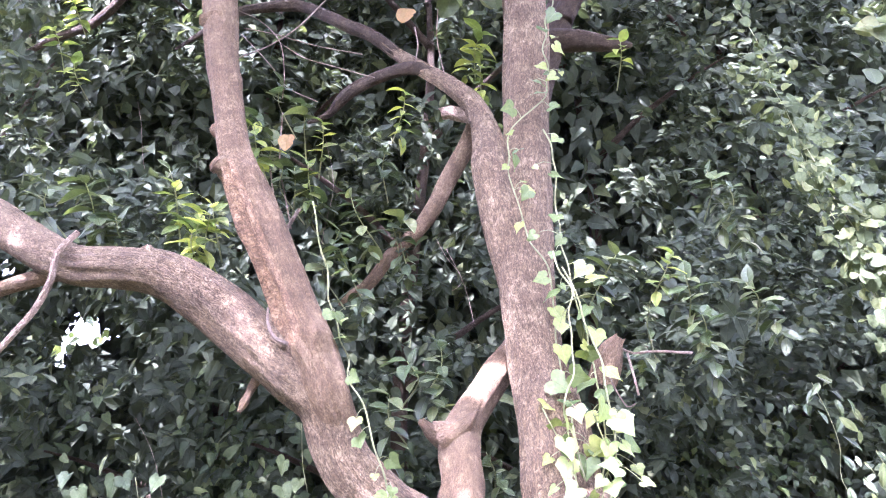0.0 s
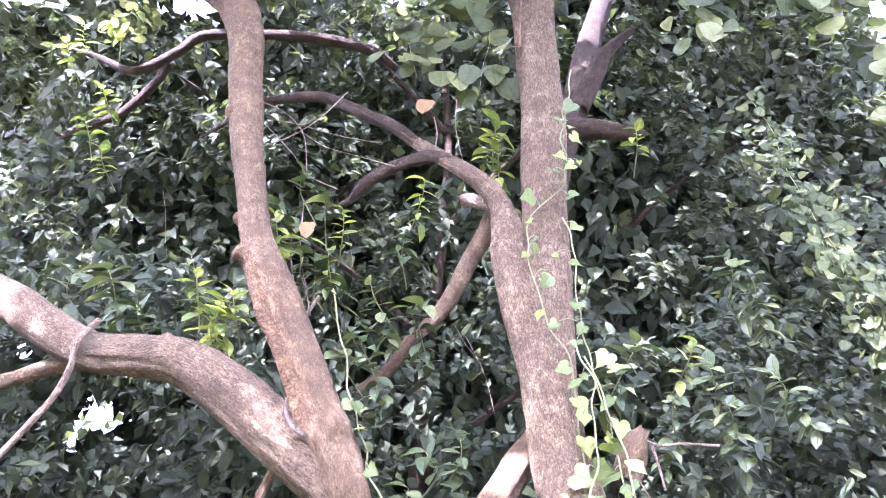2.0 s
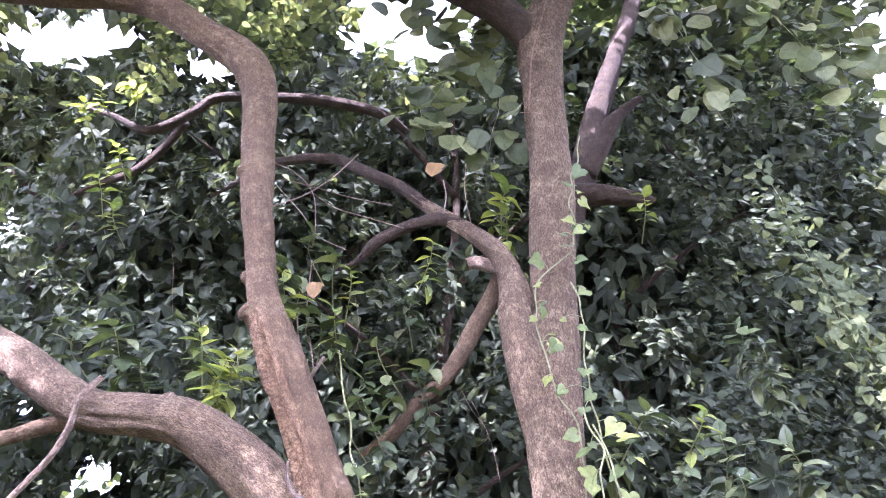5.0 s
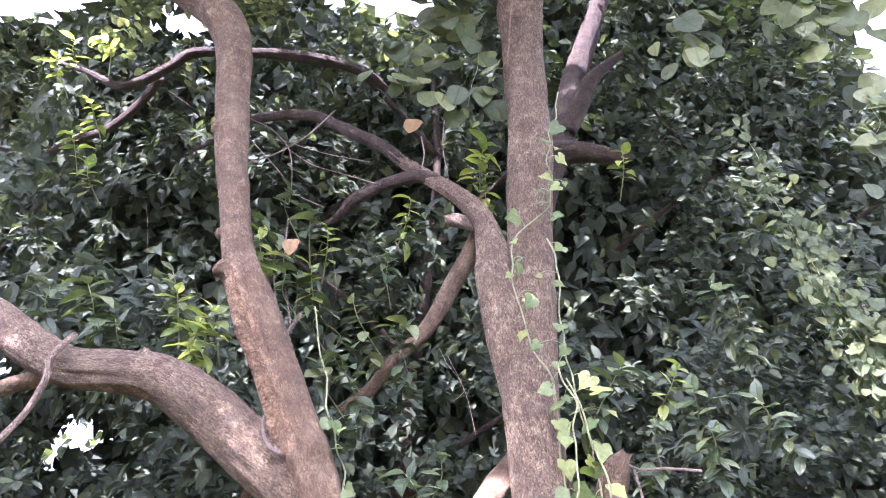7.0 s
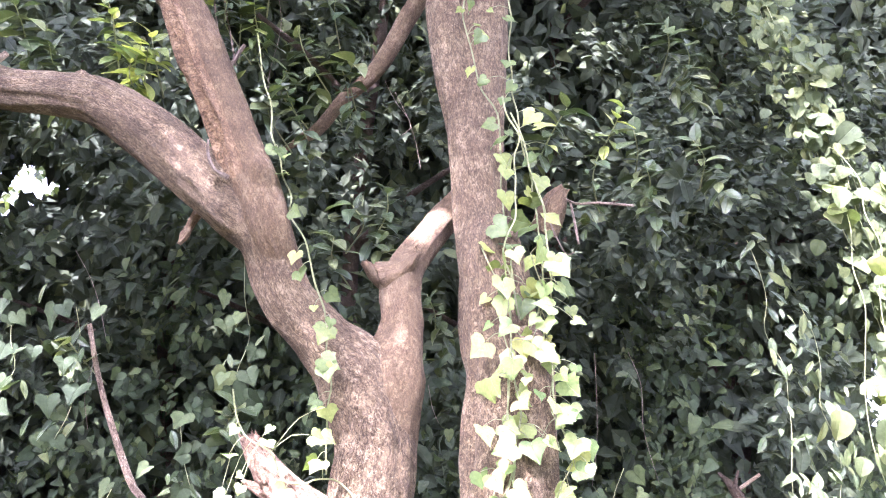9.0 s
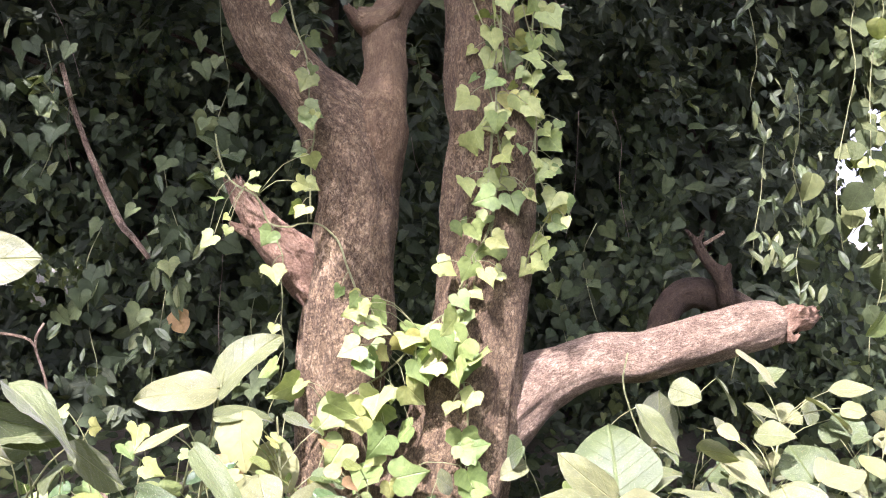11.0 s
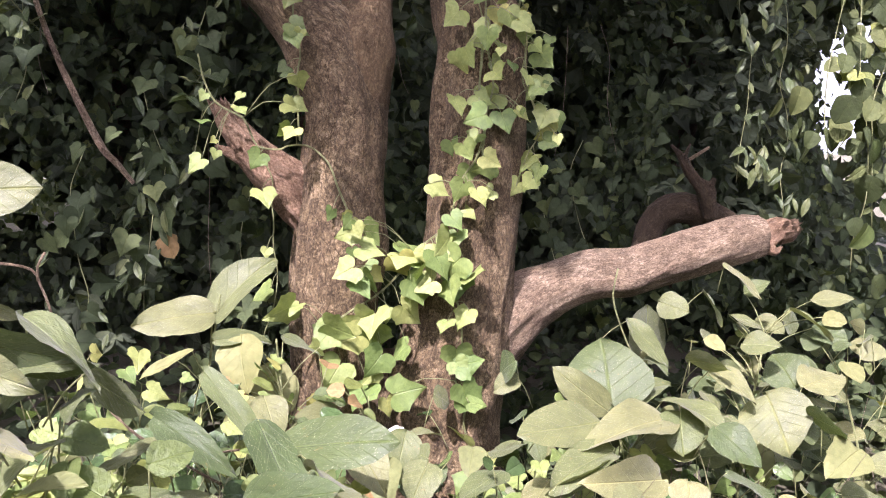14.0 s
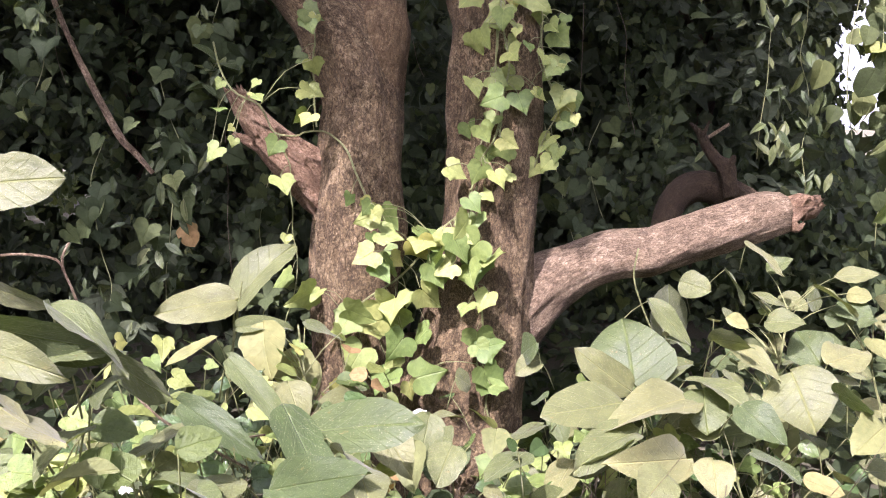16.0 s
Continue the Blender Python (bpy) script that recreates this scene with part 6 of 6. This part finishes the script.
broad_plant("sunlit climber with large soft grey-green leaves", (1.2, 2.1, 0), [
    (RIGHT_LEAVES_A, BROAD_BLADES), (shrunk(RIGHT_LEAVES_B, 0.85), BROAD_BLADES), (shrunk(RIGHT_LEAVES_C, 0.85), BROAD_BLADES), (shrunk(RIGHT_LEAVES_YELLOW, 0.65), YELLOW_BLADES),
    (filler(60, (0.45, 2.3), (1.75, 2.5), (0.12, 0.55), 0.13), BROAD_BLADES), (filler(14, (0.6, 2.3), (1.8, 2.4), (0.3, 0.6), 0.14), YELLOW_BLADES),
    (filler(60, (0.5, 2.3), (1.9, 2.6), (0.3, 0.72), 0.12), BROAD_BLADES), (filler(60, (0.35, 1.2), (2.0, 2.6), (0.1, 0.5), 0.1), VINE_BLADES), (filler(50, (0.9, 2.2), (2.2, 2.7), (0.55, 0.9), 0.1), BROAD_BLADES), (filler(50, (0.5, 2.2), (1.9, 2.5), (0.3, 0.62), 0.07), VINE_BLADES),
    (filler(80, (0.3, 2.2), (1.8, 2.5), (0.1, 0.55), 0.09), GLOSSY_BLADES)],
    [[(0.7, 2.2, 0, 0.006), (0.75, 2.15, 0.35, 0.005), (0.85, 2.1, 0.62, 0.004)], [(1.3, 2.3, 0, 0.006), (1.25, 2.25, 0.4, 0.005), (1.35, 2.35, 0.85, 0.003)],
     [(1.6, 2.2, 0, 0.006), (1.62, 2.15, 0.35, 0.005), (1.55, 2.2, 0.7, 0.003)], [(1.0, 2.0, 0, 0.006), (1.05, 1.95, 0.3, 0.005), (1.0, 1.95, 0.5, 0.003)]], (0.0, 0, 0))
broad_plant("sunlit plant with large soft leaves, some yellowing", (-0.4, 1.7, 0), [
    (LEFT_LEAVES_A, BROAD_BLADES), (LEFT_LEAVES_D, BROAD_BLADES), (LEFT_LEAVES_SHADE, SHADE_BLADES), (LEFT_LEAVES_FACING, FLAT_BLADES), (LEFT_LEAVES_B, BROAD_BLADES), (LEFT_LEAVES_C, BROAD_BLADES), (LEFT_LEAVES_YELLOW, YELLOW_BLADES),
    (filler(60, (-1.3, 0.35), (1.35, 2.4), (0.12, 0.6), 0.11), BROAD_BLADES), (filler(12, (-1.0, 0.2), (1.5, 2.4), (0.3, 0.7), 0.12), YELLOW_BLADES),
    (filler(90, (-1.1, 0.1), (1.25, 2.1), (0.3, 0.78), 0.085), VINE_BLADES), (filler(70, (-0.85, -0.45), (1.15, 1.4), (0.5, 0.92), 0.075), VINE_BLADES), (filler(24, (-0.8, -0.3), (1.3, 1.7), (0.5, 0.85), 0.08), YELLOW_BLADES), (filler(26, (-0.62, -0.3), (1.15, 1.5), (0.68, 0.95), 0.1), YOUNG_BROAD), (filler(60, (-0.5, 0.1), (1.5, 2.2), (0.5, 0.8), 0.06), YOUNG_BROAD), (filler(50, (-0.9, 0.3), (1.8, 2.5), (0.2, 0.7), 0.1), BROAD_BLADES),
    (filler(70, (-0.8, -0.05), (1.7, 2.4), (0.4, 0.85), 0.07), VINE_BLADES), (filler(30, (-0.7, 0.0), (1.6, 2.3), (0.4, 0.85), 0.09), GLOSSY_BLADES), (filler(8, (-0.6, 0.1), (1.8, 2.3), (0.5, 0.85), 0.08), BROWN_BLADES),
    (filler(90, (-1.0, 0.45), (1.4, 2.5), (0.15, 0.66), 0.08), GLOSSY_BLADES)],
    [[(-0.2, 1.9, 0, 0.006), (-0.15, 1.7, 0.45, 0.005), (-0.1, 1.45, 0.85, 0.004)], [(-0.5, 2.45, 0, 0.006), (-0.45, 2.45, 0.5, 0.005), (-0.38, 2.45, 0.95, 0.003)],
     [(-0.75, 1.5, 0, 0.006), (-0.72, 1.4, 0.6, 0.005), (-0.68, 1.35, 1.15, 0.004)], [(-0.1, 2.2, 0, 0.006), (-0.15, 2.25, 0.4, 0.005), (-0.2, 2.3, 0.85, 0.003)]], (0.0, 0, 0))

# low growth over the ground
base, way, face, size = [], [], [], []
for _ in range(5200):
    x, y = rng.uniform(-3.2, 3.2), rng.uniform(1.0, 4.2)
    z = rng.uniform(0.0, 0.42) * (0.7 + 0.5 * noise.noise(Vector((x * 2, y * 2, 0))))
    base.append((x, y, z))
    a = rng.uniform(0, 6.28)
    way.append((math.cos(a), math.sin(a), rng.normal(-0.1, 0.4)))
    face.append((rng.normal(0, 0.3), -0.4 + rng.normal(0, 0.3), 1))
    size.append(rng.uniform(0.05, 0.12))
# it thins out raggedly towards the open, and runs on round the end of the thicket
keep = [i for i, (x, y, z) in enumerate(base) if y > 1.25 + 0.5 * noise.noise(Vector((x * 1.7, 3.0, 0))) and abs(x) < 2.9 + 0.6 * noise.noise(Vector((y * 1.7, 9.0, 0)))]
base, way, face, size = ([rows[i] for i in keep] for rows in (base, way, face, size))
r8 = np.random.default_rng(8)
for _ in range(2600):
    x, y = r8.uniform(2.7, 6.2), r8.uniform(3.0, 8.2)
    base.append((x, y, r8.uniform(0.0, 0.75) * (0.75 + 0.5 * noise.noise(Vector((x, y, 4.0))))))
    a = r8.uniform(0, 6.28)
    way.append((math.cos(a), math.sin(a), r8.normal(-0.1, 0.4)))
    face.append((r8.normal(0, 0.3), -0.5 + r8.normal(0, 0.3), 1))
    size.append(r8.uniform(0.1, 0.2))
low = new("undergrowth", leaves_mesh("undergrowth", "oval", *map(np.array, (base, way, face, size))))
low.data.materials.append(LEAF_CREEPER)
tagged(low, "low green leaves covering the ground", "undergrowth", kind="stuff")

# dry stalks and grass through the low plants
rows_v, faces_v = [], []
for _ in range(330):
    x, y = rng.uniform(-1.3, 2.3), rng.uniform(1.2, 2.5)
    a, h = rng.uniform(0, 6.28), rng.uniform(0.25, 0.85)
    lean = rng.uniform(0.1, 1.1)
    k0 = len(rows_v)
    for k in range(6):
        f = k / 5
        c = np.array([x + math.cos(a) * lean * h * f * f, y + math.sin(a) * lean * h * f * f, h * f * (1 - 0.25 * lean * f)])
        w = 0.0022 * (1 - 0.8 * f)
        for j in range(3):
            b = 2.094 * j
            rows_v.append((c[0] + w * math.cos(b), c[1] + w * math.sin(b), c[2]))
    for k in range(5):
        for j in range(3):
            j2 = (j + 1) % 3
            faces_v.append((k0 + 3 * k + j, k0 + 3 * k + j2, k0 + 3 * k + 3 + j2, k0 + 3 * k + 3 + j))
me = bpy.data.meshes.new("dry_grass")
me.from_pydata(rows_v, [], faces_v)
me.uv_layers.new(name="UVMap")
me.materials.append(TWIG)
tagged(new("dry_grass", me), "thin dry stalks standing among the low plants", "grass", kind="stuff")

# ---------------------------------------------------------------- thin stems, twigs and withered leaves
TENDRIL_A = [(-0.498, 2.95, 1.412, 0.001), (-0.493, 2.95, 1.23, 0.001), (-0.5, 2.95, 1.043, 0.001), (-0.489, 2.95, 0.832, 0.001)]
TENDRIL_B = [(0.792, 2.9, 1.865, 0.001), (0.795, 2.9, 1.703, 0.001), (0.79, 2.9, 1.538, 0.001), (0.769, 2.9, 1.39, 0.001)]
TENDRIL_C = [(-1.368, 2.9, 3.615, 0.001), (-1.334, 2.9, 3.496, 0.001), (-1.306, 2.9, 3.351, 0.001), (-1.283, 2.9, 3.267, 0.001)]
TENDRIL_D = [(-0.034, 3, 2.992, 0.001), (0.014, 3, 2.9, 0.001), (0.062, 3, 2.836, 0.001), (0.08, 3, 2.785, 0.001),
    (0.038, 3, 2.747, 0.001)]
TENDRIL_E = [(0.012, 3, 2.939, 0.001), (0.068, 3, 2.826, 0.001), (0.101, 3, 2.728, 0.001), (0.127, 3, 2.605, 0.001)]
TENDRIL_F = [(0.177, 2.95, 1.736, 0.001), (0.195, 2.95, 1.652, 0.001), (0.219, 2.95, 1.6, 0.001)]
TENDRIL_G = [(0.964, 3.05, 1.894, 0.001), (1.009, 3.05, 1.769, 0.001), (1.012, 3.05, 1.595, 0.001), (1.063, 3.05, 1.398, 0.001)]
TENDRIL_H = [(0.3, 2.97, 4.56, 0.005), (0.332, 2.97, 4.997, 0.005), (0.393, 2.97, 5.285, 0.005), (0.461, 2.97, 5.65, 0.005)]
TENDRIL_I = [(0.253, 2.95, 4.54, 0.002), (0.356, 2.95, 4.532, 0.002), (0.422, 2.95, 4.381, 0.002), (0.485, 2.95, 4.247, 0.002),
    (0.504, 2.95, 4.047, 0.002), (0.461, 2.95, 3.807, 0.002)]
TENDRIL_J = [(-1.074, 2.95, 1.915, 0.001), (-1.047, 2.95, 1.791, 0.001), (-1.06, 2.95, 1.669, 0.001), (-1.034, 2.95, 1.551, 0.001)]
TENDRIL_K = [(-0.545, 3.05, 3.531, 0.001), (-0.491, 3.05, 3.266, 0.001), (-0.524, 3.05, 2.988, 0.001), (-0.485, 3.05, 2.754, 0.001)]
TENDRIL_L = [(-1.191, 3, 2.222, 0.001), (-1.12, 3, 2.114, 0.001), (-1.072, 3, 2.01, 0.001), (-1.033, 3, 1.889, 0.001)]
ARC_TWIG_A = [(-1.012, 3, 4.221, 0.003), (-0.886, 3, 4.147, 0.003), (-0.784, 3, 4.02, 0.003), (-0.748, 3, 3.829, 0.003),
    (-0.746, 3, 3.697, 0.003)]
ARC_TWIG_B = [(-0.999, 3.05, 3.968, 0.004), (-0.852, 3.05, 4.041, 0.004), (-0.72, 3.05, 4.153, 0.004), (-0.59, 3.05, 4.326, 0.004)]
ARC_TWIG_C = [(-0.998, 3.1, 4.191, 0.003), (-0.845, 3.1, 4.155, 0.003), (-0.633, 3.1, 4.083, 0.003), (-0.397, 3.1, 4.03, 0.003)]
ARC_TWIG_D = [(-0.809, 3.1, 4.099, 0.003), (-0.683, 3.1, 4.009, 0.003), (-0.535, 3.1, 3.957, 0.003), (-0.332, 3.1, 3.89, 0.003)]
ARC_TWIG_E = [(-1.007, 3.1, 4.153, 0.003), (-0.851, 3.1, 3.972, 0.003), (-0.749, 3.1, 3.833, 0.003), (-0.601, 3.1, 3.751, 0.003)]
ARC_TWIG_F = [(-0.027, 3.2, 4.401, 0.003), (-0.031, 3.2, 4.205, 0.003), (0.006, 3.2, 3.984, 0.003)]
ARC_TWIG_G = [(-0.147, 3.2, 4.281, 0.004), (-0.129, 3.2, 4.166, 0.004), (-0.141, 3.2, 4.062, 0.004)]
UP_TWIG_A = [(-0.653, 3, 3.032, 0.004), (-0.69, 3, 3.183, 0.004), (-0.729, 3, 3.353, 0.004), (-0.739, 3, 3.622, 0.004)]
UP_TWIG_B = [(-0.688, 3, 3.019, 0.004), (-0.739, 3, 3.183, 0.004), (-0.769, 3, 3.324, 0.004)]
UP_TWIG_C = [(-0.686, 2.98, 2.983, 0.009), (-0.641, 2.98, 3.077, 0.009), (-0.62, 2.98, 3.117, 0.009)]
DRY_STALK_A = [(-0.776, 1.7, 1.167, 0.003), (-0.7, 1.7, 1.172, 0.003), (-0.635, 1.7, 1.16, 0.003), (-0.62, 1.7, 1.13, 0.003),
    (-0.602, 1.7, 1.077, 0.003), (-0.598, 1.7, 1.04, 0.003)]
DRY_STALK_B = [(-0.623, 1.7, 1.136, 0.003), (-0.623, 1.7, 1.166, 0.003), (-0.608, 1.7, 1.195, 0.003)]
DRY_STALK_C = [(-0.484, 1.55, 0.978, 0.003), (-0.441, 1.55, 0.908, 0.003), (-0.401, 1.55, 0.866, 0.003), (-0.359, 1.55, 0.836, 0.003),
    (-0.285, 1.55, 0.786, 0.003), (-0.242, 1.55, 0.76, 0.003)]
DRY_STALK_D = [(-0.455, 1.8, 0.732, 0.003), (-0.354, 1.8, 0.714, 0.003), (-0.239, 1.8, 0.724, 0.003)]
TIP_SHOOT = [(0.973, 2.5, 0.724, 0.003), (0.917, 2.5, 0.843, 0.003), (0.886, 2.5, 0.94, 0.003), (0.896, 2.5, 1.035, 0.003)]
DEAD_TWIG_A = [(0.685, 2.95, 2.497, 0.005), (0.749, 2.95, 2.467, 0.005), (0.839, 2.95, 2.474, 0.005), (0.983, 2.95, 2.467, 0.005)]
DEAD_TWIG_B = [(0.726, 2.95, 2.467, 0.005), (0.741, 2.95, 2.388, 0.005), (0.754, 2.95, 2.299, 0.005)]
DEAD_TWIG_C = [(0.637, 2.93, 2.382, 0.003), (0.664, 2.93, 2.316, 0.003), (0.701, 2.93, 2.251, 0.003), (0.732, 2.93, 2.262, 0.003)]
WITHERED = [((-0.184, 3.200, 4.401), 0.107), ((-0.691, 2.950, 3.469), 0.081), ((-0.665, 3.000, 1.052), 0.092)]


for rows_t in (TENDRIL_A, TENDRIL_B, TENDRIL_C, TENDRIL_D, TENDRIL_E, TENDRIL_F, TENDRIL_G, TENDRIL_J, TENDRIL_K, TENDRIL_L):
    tagged(tube("tendril", rows_t, TWIG, None), "thin bare climber stem hanging before dark leaves", "tendril", "tendrils")
for rows_t in (TENDRIL_H, TENDRIL_I):
    tagged(tube("tendril", rows_t, DEAD_WOOD, None), "thin pale climber stem against the tree stem", "tendril", "tendrils")
for rows_t in (ARC_TWIG_A, ARC_TWIG_B, ARC_TWIG_C, ARC_TWIG_D, ARC_TWIG_E, ARC_TWIG_F, ARC_TWIG_G, UP_TWIG_A, UP_TWIG_B, UP_TWIG_C):
    tagged(tube("twig", rows_t, TWIG, None), "thin bare brown twig among the leaves", "twig", "bare twigs")
for rows_t in (DRY_STALK_A, DRY_STALK_B, DRY_STALK_C, DRY_STALK_D):
    tagged(tube("dry_stalk", rows_t, BARK_PALE, None), "thin dry stalk bleached by the sun", "stalk", "dry stalks")
tagged(tube("vine_tip", TIP_SHOOT, STEM, None), "young vine tip reaching up past the low branch", "vine tip")

knot = thing("dead_knot", DEAD_KNOT[0][:3], "broken brown branch stub with bare twigs", "branch stub")
part("stub", limb_mesh("stub", DEAD_KNOT, 20, 0.008, 0.3, 0.15, 80, jag=0.02), BARK_RED, knot)
for rows_t in (DEAD_TWIG_A, DEAD_TWIG_B, DEAD_TWIG_C):
    tube("twig", rows_t, TWIG, knot)

r7 = random.Random(3)
for at_, size_ in WITHERED:
    w = part("withered_leaf", r7.choice(BROWN_BLADES), None, None, m=leaf_pose(at_, (r7.gauss(0, 0.5), -0.2, -1), (r7.gauss(0, 0.4), -1, 0.2), size_, 1.0))
    tagged(w, "withered brown leaf caught on a twig", "leaf", "withered leaves")

PETALS = [leaf_blade("petal", "broad", 40 + i, cup=0.3, droop=0.3) for i in range(2)]
for me in PETALS:
    me.materials.append(PETAL)
for x, y, z, size in BLOSSOMS:
    fl = thing("flower", (x, y, z), "small white flower among the leaves", "flower", "white flowers")
    for k in range(9):
        a = k * 2.4
        way = (math.cos(a), math.sin(a) - 0.4, r7.uniform(-0.1, 0.6))
        part("petal", PETALS[k % 2], None, fl, m=leaf_pose((x, y, z), way, (r7.gauss(0, 0.3), -0.5, 1), size * r7.uniform(0.5, 0.9), 0.7))
    tube("stalk", stalk((x + 0.01, y + 0.03, z - 0.12), (x, y, z), 0.0015), STEM, fl)
